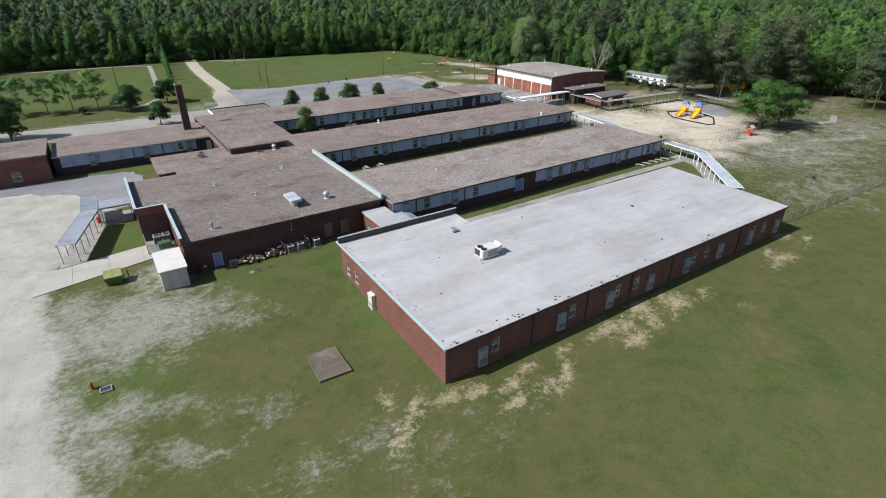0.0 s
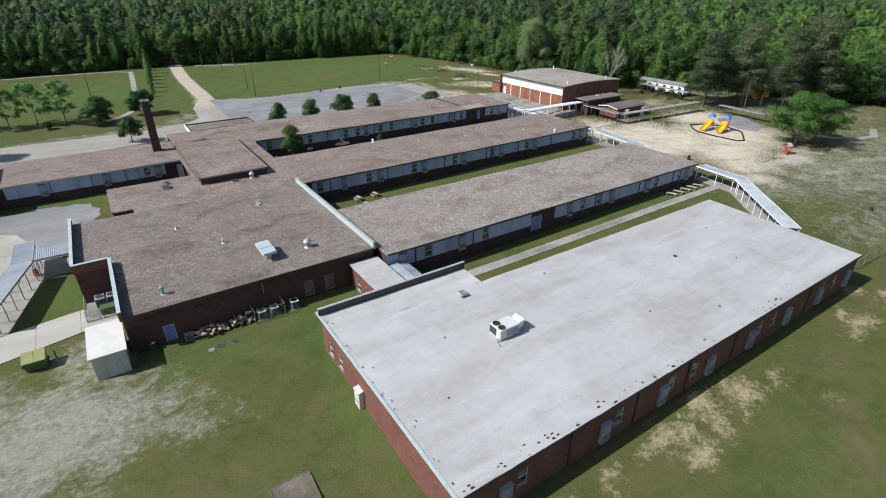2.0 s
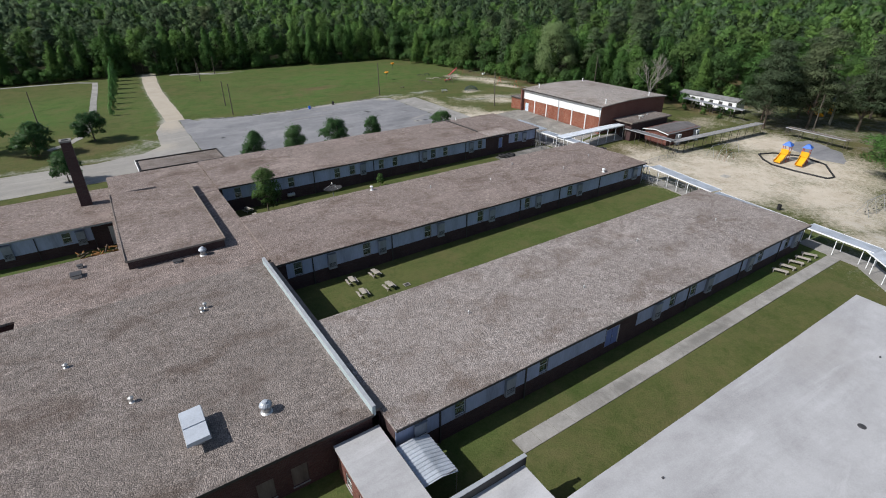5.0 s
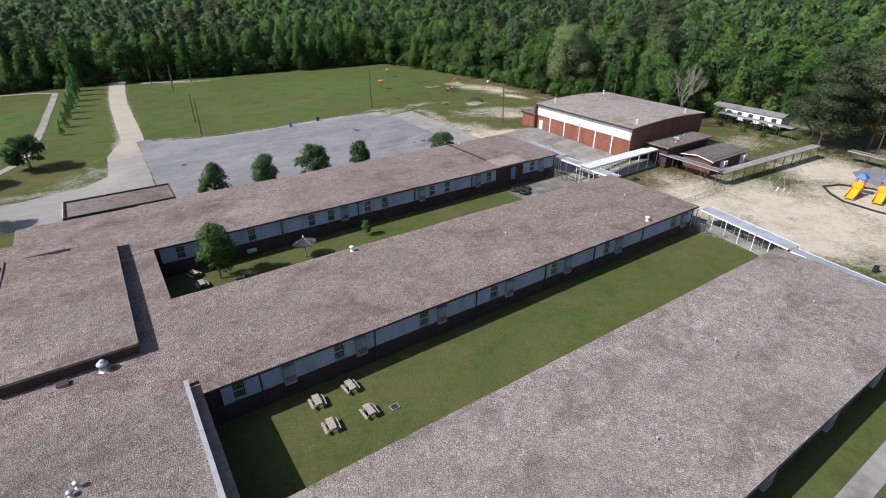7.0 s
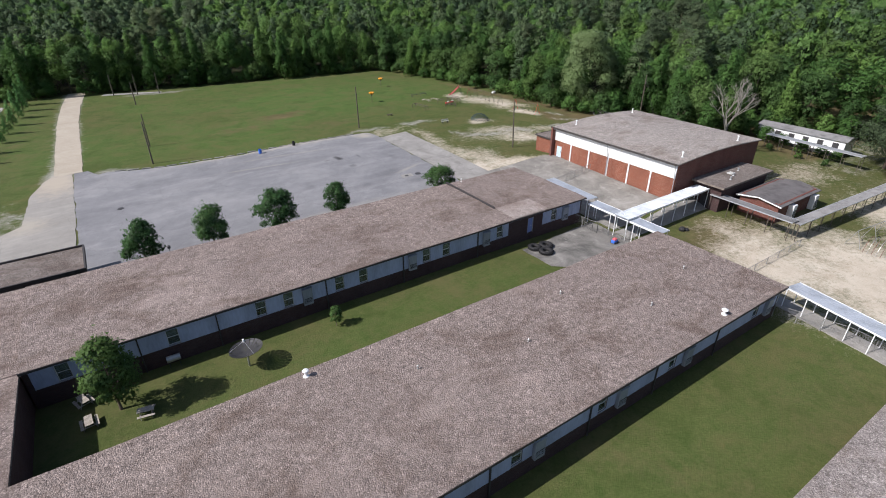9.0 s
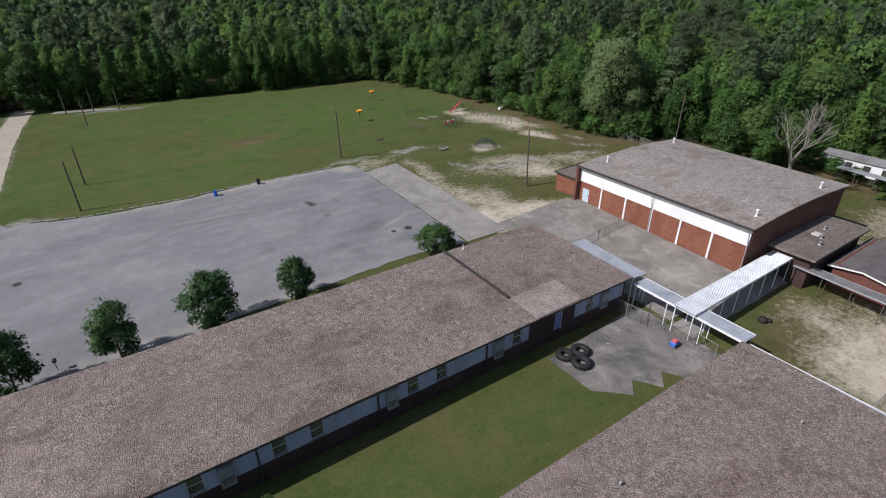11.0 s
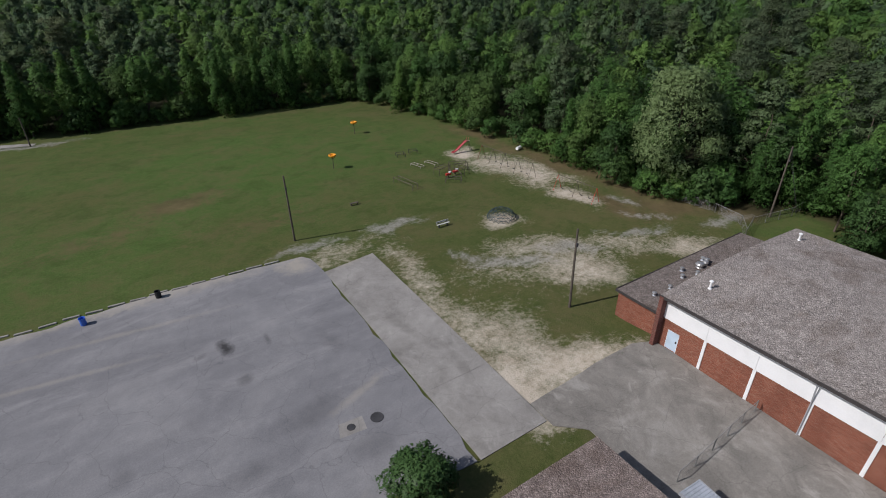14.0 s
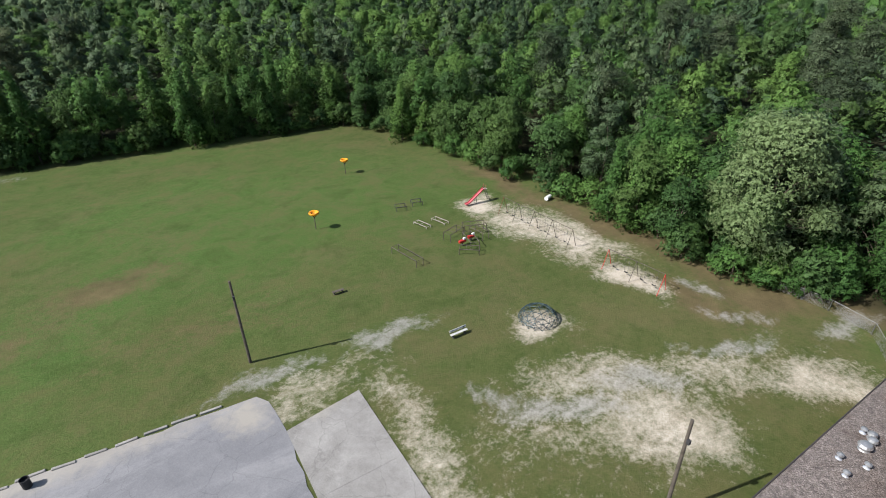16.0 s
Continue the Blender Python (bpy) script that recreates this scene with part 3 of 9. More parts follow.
M["gravel_pale"] = gravel_mat("new_gravel", ((0.162, 0.140, 0.130), (0.305, 0.263, 0.246), (0.452, 0.404, 0.386), (0.713, 0.656, 0.635)), (0.312, 0.252, 0.228))
M["dull_roof"] = plain("dull_grey_roof_sheet", (0.21, 0.21, 0.215), 0.75, 0, 0.2, 0.8, 8, spec=0.2)
M["fence"] = plain("weathered_fence_steel", (0.30, 0.30, 0.30), 0.6, 0.3, 0.15)
M["patio"] = slab_mat("wet_stained_concrete", (0.18, 0.174, 0.164), (0.06, 0.06, 0.058), (0.31, 0.30, 0.285), 0.35, streak=0.8, drag=(0.35, 0.3))
M["board"] = plain("weathered_plywood", (0.17, 0.135, 0.115), 0.85, 0, 0.2, 1.5, 8, True)
M["teal"] = plain("faded_teal_paint", (0.16, 0.34, 0.33), 0.5, 0.1, 0.12)
M["hydrant"] = plain("faded_red_iron", (0.26, 0.06, 0.03), 0.55, 0.1, 0.2)
M["canopy_grey"] = plain("dull_canopy_sheet", (0.34, 0.375, 0.43), 0.45, 0.15, 0.12, 0.7, 8)
M["leaf_f"] = leaf_mat("leaf_young_green", ((0.065, 0.176, 0.058), (0.131, 0.298, 0.095), (0.228, 0.439, 0.154)))

# ---- ground ----
def blob(x, y, cx, cy, rx, ry, deg=0.0, most=1.0):
    """1 (or most) inside a soft-edged ellipse, falling to 0 at twice its size."""
    c, s = math.cos(radians(deg)), math.sin(radians(deg))
    u, v = (x - cx) * c + (y - cy) * s, -(x - cx) * s + (y - cy) * c
    d = np.sqrt((u / rx) ** 2 + (v / ry) ** 2)
    return np.clip(1.35 - 0.8 * d, 0, 1) * most


def axis_steps(lo, hi, far_lo, far_hi, step):
    core = list(np.arange(lo, hi + 0.01, step))
    up, d = hi, step
    while up < far_hi:
        d *= 1.35
        up += d
        core.append(up)
    dn, d = lo, step
    while dn > far_lo:
        d *= 1.35
        dn -= d
        core.insert(0, dn)
    return np.array(core)


SAND = ((96.2, 173.0, 4.6, 2.2, 8, 0.5), (108, 56, 3.5, 4.5, 0, 0.8), (116, 62, 8, 5, 0, 0.9), (128, 59.5, 7, 3.5, 0, 0.8), (137, 60, 5, 3, 0, 0.6), (118, 84, 12, 15, 10), (135, 78, 12, 11, 0), (122, 69, 12, 5.5, 0), (145, 90, 8, 8, 0), (111, 96, 5, 7, 0), (110, 80, 4, 9, 0),
        (134.4, 187, 4.2, 9.5, 4, 0.75), (138.5, 182, 2.2, 8, 4, 0.6), (132, 198, 3.0, 2.8, 0), (136, 181, 2.2, 4, 20), (134.2, 170, 1.8, 4, 5), (119.9, 170.2, 2.6, 2.3, 0, 1.0),
        (113.5, 157.5, 6.5, 4.4, -30, 0.38), (122, 157.5, 8, 2.2, -25, 0.42), (128.5, 154, 5, 2.4, -30, 0.45), (120, 153, 4, 2.4, -20, 0.75), (128, 157, 6, 1.5, -25, 0.5), (135, 149.5, 5.5, 2.8, -30, 0.7), (101.2, 158.0, 2.1, 14, -3, 0.5), (102.6, 147.0, 4.6, 7.5, 12, 0.68), (106.0, 142.8, 5.4, 2.7, -12, 0.85), (100.8, 143, 2.5, 4, 0, 1.0), (118, 155.4, 6.0, 4.4, -20, 0.62), (119, 160.5, 7, 2.2, -30, 0.55), (113, 99.5, 8, 4.5, 0, 0.8), (115, 104, 5, 4, 0, 0.45), (148, 110, 10, 5, 0, 0.4))
DUST = ((-3.5, 55.4, 9.0, 5.4, -8, 1.0), (4.2, 55.4, 4.0, 2.2, -15, 0.7), (-0.3, 64.2, 0.9, 4.5, 0, 0.7), (1.9, 63.6, 0.9, 4.0, 0, 0.7), (-6.5, 42, 2.6, 2.2, 0, 0.8), (-7.5, 38, 2.2, 2.6, 0, 0.7), (-1, 34.5, 3.5, 1.4, -15, 0.5), (5, 52.5, 4.5, 1.8, -25, 0.6), (-7.5, 60, 3, 5, 10, 0.8), (-6, 52, 4, 2.5, 0, 0.6), (-2, 41, 4.5, 1.8, -25, 0.5), (2.5, 38.5, 4.0, 1.5, -20, 0.36), (7, 36.6, 2.8, 1.2, 0, 0.3), (-9, 44, 1.8, 9, 0, 0.8), (12, 28, 4, 2, -10, 0.28), (7, 28, 4, 2, 0, 0.28), (20, 24, 6, 2.5, 10, 0.2),
        (130, 50, 24, 12, 0, 0.55), (172, 92, 16, 14, 0, 0.48), (186, 76, 14, 14, 0, 0.45), (168, 72, 10, 8, 0, 0.45), (176, 108, 10, 8, 0, 0.4), (112, 36, 16, 7, 0, 0.42), (106, 52, 9, 9, 0, 0.42), (160, 52, 18, 12, 0, 0.52), (3, 66, 0.8, 3.5, 5), (1.4, 67, 0.6, 3.5, 5),
        (118, 53, 3.5, 1.0, -20), (127, 50, 5, 1.2, -20), (133, 44, 5, 1.1, -20), (141, 50, 6, 1.2, -20), (150, 48, 7, 1.2, -20), (121, 44, 3, .9, -20), (125, 58, 4, 1.5, 0))
DUST_FIELD = ((106, 177, 3.6, 0.9, -15), (113, 160, 4, 1.2, -30), (122, 158, 5, 1.0, -30), (138, 159, 2.2, 0.8, -60), (140, 165, 0.8, 2.6, 10), (110, 164, 3, 1.0, -40), (42, 180.5, 4, 1.6, -10), (28, 168, 1.5, 5, 10, 0.7), (20, 160.5, 8, 1.4, 3, 0.8), (24, 164, 4, 2.5, 40, 0.5), (0, 160, 16, 0.9, 0, 0.6), (133, 157, 4, .8, -30), (146, 152, 4, 1, 0), (93, 177, 5, 0.7, -5), (60, 253, 7, 1.1, 0))
STRAW = ((39.5, 28.3, 2.6, 0.75, 6), (42.5, 28.4, 2.0, 0.6, 5), (41.5, 25.5, 2.0, 0.9, 15), (46.6, 28.3, 1.6, 0.6, 5), (46.2, 26.2, 1.5, 0.7, 30), (51.8, 27.7, 1.9, 0.7, 5), (51.9, 26.0, 1.8, 0.6, 20), (56, 26.4, 1.5, 0.5, 25), (56.5, 22.8, 1.0, 0.4, 10), (73.2, 26.0, 2.6, 1.0, 10), (73.2, 28.2, 1.8, 0.5, 5), (81.4, 28.6, 1.6, 0.6, 0), (83, 26.5, 1.8, 0.4, 20), (30, 25.6, 2.2, 0.5, 12), (27, 27.9, 1.6, 0.45, 10))
STRAW_CORNER = ((16.8, 29.2, 1.6, 0.6, 15), (20.5, 28.4, 2.0, 0.5, 5), (14.5, 31.5, 1.0, .5, 40), (23.5, 27.3, 1.4, .5, 10), (14.3, 27.6, 1.4, .5, 0), (32.5, 26.9, 1.2, .4, 10), (24, 24.9, 1.5, .4, 20))
SOIL = ((105.2, 84, 1.6, 8, -9, 0.7), (103, 69, 1.5, 7, -5, 0.5), (112, 104, 9, 5, 0, 0.8), (146, 113, 11, 6, 0, 0.45), (14, 170, 10, 4, 0, 0.6), (143, 180, 2.4, 20, 6), (142, 205, 2.2, 12, 4), (143, 160, 3, 5, 30), (81, 203, 6.5, 3.0, 10), (70, 196, 9, 3.0, 10, 0.5), (90, 188, 10, 3, -5, 0.4), (160, 80, 14, 6, 30, 0.55), (178, 60, 12, 5, 60, 0.5), (138, 163, 2.5, 6, 10), (52, 17, 6, 3.0, 30, 0.5), (165, 95, 12, 7, 0, 0.6), (130, 104, 6, 3, 0))
LUSH = ((117, 84, 3.5, 2.5, 0, 0.5), (151, 145, 8, 5, 0), (66, 112, 38, 4.5, 0, 0.4), (68, 84, 36, 5.5, 0, 0.35), (20, 47, 1.6, 14, 0), (24, 57, 6, 5, 0), (-2, 80, 4, 5, 0), (12, 58, 8, 3, 0, 0.3), (-5, 46.4, 4.2, 3.6, 0), (65, 60.6, 40, 1.6, 0), (8, 112, 14, 3, 0), (0, 215, 34, 30, 0), (85, 215, 60, 44, 0), (28, 205, 7, 40, 0), (45, 10, 14, 9, 20, 0.5))


YARD_EDGE = ((-10, -7.0), (36, -8.2), (42, -9.5), (48, -9.8), (53, -9.0), (62, -10.6), (69, -10.5), (74, -9.8), (76.5, -7.9), (89, -2.6), (92, -1.5), (104, -3.0), (112, -6))
TRACK_LINE = ((160, 31), (180, 34), (192, 35.6), (208, 36.2), (229, 36.5), (262, 38.4))


def build_ground():
    xs = axis_steps(-60, 200, -2500, 3500, 1.0)
    ys = axis_steps(-10, 285, -2000, 4000, 1.0)
    X, Y = np.meshgrid(xs, ys)
    cx, cy = np.clip(X, -60, 200), np.clip(Y, -10, 285)
    Z = np.array([[ground_z(a, b) for a in xs] for b in ys])
    ripple = np.sin(X * 0.31 + 1.3 * np.sin(Y * 0.17)) * np.sin(Y * 0.27 + np.sin(X * 0.13)) * 0.025
    Z = Z + ripple * (np.abs(X - cx) + np.abs(Y - cy) < 1) * (X > -5)
    ny, nx = X.shape
    verts = np.stack([X.ravel(), Y.ravel(), Z.ravel()], 1)
    idx = np.arange(nx * ny).reshape(ny, nx)
    quads = np.stack([idx[:-1, :-1], idx[:-1, 1:], idx[1:, 1:], idx[1:, :-1]], -1).reshape(-1, 4)
    me = bpy.data.meshes.new("ground")
    me.from_pydata(verts.tolist(), [], quads.tolist())
    me.polygons.foreach_set("use_smooth", [True] * len(me.polygons))
    for name, spots in (("sand", SAND), ("dust", DUST + DUST_FIELD), ("straw", STRAW + STRAW_CORNER), ("soil", SOIL), ("lush", LUSH), ("road", ()), ("litter", ())):
        f = np.zeros_like(X)
        WX = X + 0.5 * np.sin(Y * 0.9 + 0.6 * X) + 0.9 * np.sin(Y * 0.37 - 0.21 * X + 2)
        WY = Y + 0.4 * np.sin(X * 1.1 - 0.5 * Y) + 0.6 * np.sin(X * 0.41 + 0.3 * Y + 1)
        for s in spots:
            f = np.maximum(f, blob(WX, WY, *s))
        if name == "road":
            edge = np.array([[profile(b, YARD_EDGE)] for b in ys])
            f = np.clip(0.5 + (edge - X) / 1.8, 0, 1) * (Y < 112) * np.clip((X + 40) / 5, 0, 1)
            track = np.array([[profile(b, TRACK_LINE)] for b in ys])
            f = np.maximum(f, np.clip(1.15 - np.abs(X - track) / 3.0, 0, 1) * (Y > 158) * (Y < 266))
        # woodland floor: leaf litter plus painted shade below the crowns
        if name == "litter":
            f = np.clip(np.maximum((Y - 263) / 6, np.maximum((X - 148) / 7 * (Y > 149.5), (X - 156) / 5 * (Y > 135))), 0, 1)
        if name == "soil":
            woods = np.clip(np.maximum((Y - 262) / 8, np.maximum((X - 145) / 5 * (Y > 149.5), (X - 156) / 6 * (Y > 112))), 0, 1)
            f = np.maximum(f, np.minimum(woods, 0.9))
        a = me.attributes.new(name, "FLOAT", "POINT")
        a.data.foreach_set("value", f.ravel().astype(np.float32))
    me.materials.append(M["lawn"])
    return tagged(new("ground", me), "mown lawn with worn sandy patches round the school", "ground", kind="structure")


build_ground()


def sheet(name, pts, mat, lift, label, category, ragged=0.0, parent=None, step=2.0, thick=0.12, closed=True):
    """A paved or worn surface of a given outline that follows the lawn's slope, with an edge of its own."""
    r = random.Random(name + label)
    ring = []
    for a, b in zip(pts, pts[1:] + pts[:1]):
        a, b = Vector(a), Vector(b)
        n = max(1, int((b - a).length / 1.3)) if ragged else 1
        for k in range(n):
            p = a.lerp(b, k / n)
            if ragged:
                p += Vector((r.uniform(-1, 1), r.uniform(-1, 1))) * ragged
            ring.append(p)
    bm = bmesh.new()
    vs = [bm.verts.new((p.x, p.y, 0)) for p in ring]
    for tri in tessellate_polygon([[Vector((p.x, p.y, 0)) for p in ring]]):
        bm.faces.new([vs[i] for i in tri])
    lo = [min(p[i] for p in ring) for i in (0, 1)]
    hi = [max(p[i] for p in ring) for i in (0, 1)]
    for i, no in ((0, (1, 0, 0)), (1, (0, 1, 0))):
        c = math.ceil(lo[i] / step) * step
        while c < hi[i]:
            co = (c, 0, 0) if i == 0 else (0, c, 0)
            bmesh.ops.bisect_plane(bm, geom=bm.verts[:] + bm.edges[:] + bm.faces[:], plane_co=co, plane_no=no)
            c += step
    if bm.faces and sum(f.normal.z for f in bm.faces) < 0:
        bmesh.ops.reverse_faces(bm, faces=bm.faces[:])
    for v in bm.verts:
        v.co.z = ground_z(v.co.x, v.co.y) + lift
    rim = [e for e in bm.edges if len(e.link_faces) == 1]
    out = bmesh.ops.extrude_edge_only(bm, edges=rim)
    for v in [g for g in out["geom"] if isinstance(g, bmesh.types.BMVert)]:
        v.co.z -= thick
    bmesh.ops.recalc_face_normals(bm, faces=bm.faces[:])
    me = bpy.data.meshes.new(name)
    bm.to_mesh(me)
    bm.free()
    me.materials.append(mat)
    ob = new(name, me)
    if parent is not None:
        ob.parent = parent
        return ob
    return tagged(ob, label, category, kind="structure")


def ribbon(line, width):
    """The outline of a band of even width along a line."""
    left, right = [], []
    for i, p in enumerate(line):
        a, b = Vector(line[max(0, i - 1)]), Vector(line[min(len(line) - 1, i + 1)])
        d = (b - a).normalized()
        n = Vector((-d.y, d.x)) * width / 2
        left.append(tuple(Vector(p) + n))
        right.append(tuple(Vector(p) - n))
    return left + right[::-1]


def clip_half(poly, axis, value, keep_above):
    out = []
    for p, q in zip(poly, poly[1:] + poly[:1]):
        a, b = (p[axis] >= value) == keep_above, (q[axis] >= value) == keep_above
        if a:
            out.append(p)
        if a != b:
            t = (value - p[axis]) / (q[axis] - p[axis])
            out.append((p[0] + t * (q[0] - p[0]), p[1] + t * (q[1] - p[1])))
    return out


def slabbed(name, pts, mat, lift, label, cx, cy, gap=0.014, ragged=0.0):
    """Paving cast in separate slabs: a dark bed with one slab for each cell, a joint wide apart and uneven in height."""
    bed = sheet(name, pts, M["joint"], lift - 0.03, label, "pavement", ragged)
    r = random.Random(label)
    xs, ys = [p[0] for p in pts], [p[1] for p in pts]
    nx, ny = max(1, round((max(xs) - min(xs)) / cx)), max(1, round((max(ys) - min(ys)) / cy))
    for i in range(nx):
        for j in range(ny):
            x0, x1 = (min(xs) + (max(xs) - min(xs)) * k / nx for k in (i, i + 1))
            y0, y1 = (min(ys) + (max(ys) - min(ys)) * k / ny for k in (j, j + 1))
            c = list(pts)
            for axis, v, up in ((0, x0 + gap, True), (0, x1 - gap, False), (1, y0 + gap, True), (1, y1 - gap, False)):
                c = clip_half(c, axis, v, up) if len(c) > 2 else []
            if len(c) < 3:
                continue
            area = sum(a[0] * b[1] - b[0] * a[1] for a, b in zip(c, c[1:] + c[:1])) / 2
            if abs(area) < 0.3:
                continue
            if area < 0:
                c = c[::-1]
            dz = lift + r.uniform(-0.008, 0.012)
            n = len(c)
            g = Geo()
            g.v += [(x, y, ground_z(x, y) + dz) for x, y in c] + [(x, y, ground_z(x, y) + dz - 0.1) for x, y in c]
            g.f += [tuple(range(n))] + [(k, n + k, n + (k + 1) % n, (k + 1) % n) for k in range(n)]
            g.make("paving_slab", mat, bed)
    return bed


slabbed("pavement_drive", [(-12, 67.5), (1.2, 70.6), (4.0, 71.0), (4.0, 75.5), (-1, 75.0), (-9, 73.6), (-11.5, 74)], M["dirt_road"], 0.07, "worn concrete service drive", 4.2, 8.0)
sheet("asphalt_yard", [(-60, 109.5), (-14, 107.5), (-7.5, 103), (-4.6, 97.5), (-2.4, 92), (0.4, 92), (2.4, 99), (3.6, 107.5), (2.6, 111.2), (-4, 112.6), (-14, 113.0), (-60, 113)], M["asphalt"], 0.06, "cracked grey asphalt yard with sand washed over it", "pavement", 0.55)
sheet("parking_lot", [(36, 136.6), (50, 136.8), (51, 139.2), (70, 139.6), (84, 139.9), (92.5, 138.9), (92.66, 171.0), (92.66, 174.4), (91.7, 175.3), (88.5, 175.6), (76, 176.4), (64, 176.2), (52, 177.8), (42, 181.5), (40.4, 181.0), (38.8, 184.6), (36.6, 184.4), (36.5, 170)], M["asphalt"], 0.05, "weathered grey asphalt car park", "pavement", 0.2)
sheet("drive", [(-60, 141), (20, 146), (22, 136.5), (35.9, 136.6), (36.4, 170), (36.5, 184.6), (33.4, 184.8), (32.0, 182), (30.2, 176), (29.6, 163.6), (25.6, 160.2), (17, 158.2), (-2, 158.4), (-60, 159.5)], M["drive"], 0.05, "pale dusty worn drive leading to the car park", "road", 0.12)
slabbed("concrete_apron", [(92.7, 138.8), (99.4, 138.9), (99.6, 171.2), (92.8, 170.2)], M["concrete"], 0.06, "pale cracked concrete lane beside the car park", 6.9, 8.2, 0.007)
sheet("gym_court", [(101.6, 114), (114.5, 114), (114.5, 140.2), (112.6, 141.2), (107.6, 141.4), (99.5, 141.0), (99.5, 138.2), (101.6, 136.4)], M["concrete_dark"], 0.08, "stained concrete court beside the gymnasium", "pavement", 0.03)
sheet("patio", [(86.3, 116.8), (86.6, 111.4), (89.2, 109.0), (90.8, 110.2), (92.4, 108.0), (94.0, 109.5), (95.2, 107.6), (100.8, 107.2), (100.8, 117.6)], M["patio"], 0.06, "cracked concrete patio between two classroom wings", "pavement", 0.12)
slabbed("walkway", [(41, 56.85), (98.4, 56.85), (98.4, 58.45), (41, 58.45)], M["concrete"], 0.07, "long straight concrete footpath on the lawn", 1.9, 1.6, 0.02)
sheet("clay_track", ribbon([(35.9, 184.5), (36.0, 192), (36.1, 204), (36.5, 227), (37.5, 245), (38.6, 258), (39.6, 266)], 4.5), M["clay_road"], 0.06, "sandy clay track leading into the woods", "road", 0.12)
sheet("footpath", ribbon([(8.7, 172.9), (12.1, 175.8), (15.9, 182.1), (18.1, 199.8), (20.0, 228), (21.3, 246), (21.6, 254), (17, 257.2), (8, 258.4), (-12, 258.5), (-40, 256)], 1.7), M["concrete"], 0.05, "narrow grey footpath curving round the field", "pavement", 0.1)
sheet("field_slab", [(45.2, 257.2), (60.8, 253.2), (61.4, 254.8), (54.5, 257.4), (46.0, 259.4)], M["concrete"], 0.06, "pale concrete strip at the far end of the field", "pavement", 0.1)
sheet("play_court", [(143.2, 74.3), (151.5, 78), (156, 87), (147.9, 88), (144.4, 84.7), (142.1, 78.9)], M["asphalt"], 0.05, "grey asphalt play court half covered in sand", "pavement", 0.4)
sheet("walkway", [(99.0, 76.0), (101.3, 76.0), (103.6, 90.4), (102.2, 106.0), (99.8, 106.0), (101.2, 90.4)], M["concrete"], 0.1, "concrete footway under the covered walkway", "pavement", 0.06)
sheet("walkway", [(100.0, 62.4), (99.0, 53.6), (84.9, 38.1), (82.9, 39.9), (96.4, 54.8), (97.3, 62.4)], M["concrete"], 0.1, "concrete footway beside the white-roofed block", "pavement", 0.06)
sheet("walkway", [(101.0, 110.8), (122.0, 110.8), (122.0, 113.4), (101.0, 113.4)], M["concrete"], 0.05, "concrete footway to the gymnasium", "pavement", 0.06)
sheet("walkway", ribbon([(150, 67), (157, 58.3), (164.1, 57), (172, 60)], 1.6), M["concrete"], 0.05, "short concrete footpath behind the shade tree", "pavement", 0.06)

# ---- buildings ----
FOOT = -4.2


def wall_y(g, x0, x1, z0, z1, y, t, holes=()):
    """A wall facing south at y, t thick, with holes (x0, x1, z0, z1) right through it."""
    xs = sorted({x0, x1, *[h[0] for h in holes], *[h[1] for h in holes]})
    zs = sorted({z0, z1, *[h[2] for h in holes], *[h[3] for h in holes]})
    for a, b in zip(xs, xs[1:]):
        for c, d in zip(zs, zs[1:]):
            mx, mz = (a + b) / 2, (c + d) / 2
            if not any(h[0] < mx < h[1] and h[2] < mz < h[3] for h in holes):
                g.box(a, y, c, b, y + t, d)


def wall_x(g, y0, y1, z0, z1, x, t, holes=()):
    """A wall facing west at x, t thick, with holes (y0, y1, z0, z1)."""
    ys = sorted({y0, y1, *[h[0] for h in holes], *[h[1] for h in holes]})
    zs = sorted({z0, z1, *[h[2] for h in holes], *[h[3] for h in holes]})
    for a, b in zip(ys, ys[1:]):
        for c, d in zip(zs, zs[1:]):
            my, mz = (a + b) / 2, (c + d) / 2
            if not any(h[0] < my < h[1] and h[2] < mz < h[3] for h in holes):
                g.box(x, a, c, x + t, b, d)


def window_y(parent, x0, x1, z0, z1, y):
    """A two-sash window in a south wall: frame, sill, upper and lower pane, blind."""
    g = Geo()
    w = 0.055
    for a, b, c, d in ((x0, x1, z0, z0 + w), (x0, x1, z1 - w, z1), (x0, x0 + w, z0 + w, z1 - w), (x1 - w, x1, z0 + w, z1 - w)):
        g.box(a, y + 0.05, c, b, y + 0.15, d)
    zm = (z0 + z1) / 2
    g.box(x0 + w, y + 0.06, zm - 0.03, x1 - w, y + 0.14, zm + 0.03)
    win = g.make("window", M["frame"], parent)
    Geo().box(x0 - 0.06, y - 0.07, z0 - 0.07, x1 + 0.06, y + 0.12, z0 - 0.002).make("sill", M["concrete"], win)
    Geo().box(x0 + w, y + 0.085, z0 + w, x1 - w, y + 0.1, zm - 0.03).make("pane", M["glass"], win)
    Geo().box(x0 + w, y + 0.095, zm + 0.03, x1 - w, y + 0.11, z1 - w).make("pane", M["glass"], win)
    Geo().box(x0 + w, y + 0.2, z0 + w + (z1 - z0) * 0.5, x1 - w, y + 0.215, z1 - w).make("blind", M["blind"], win)
    return win


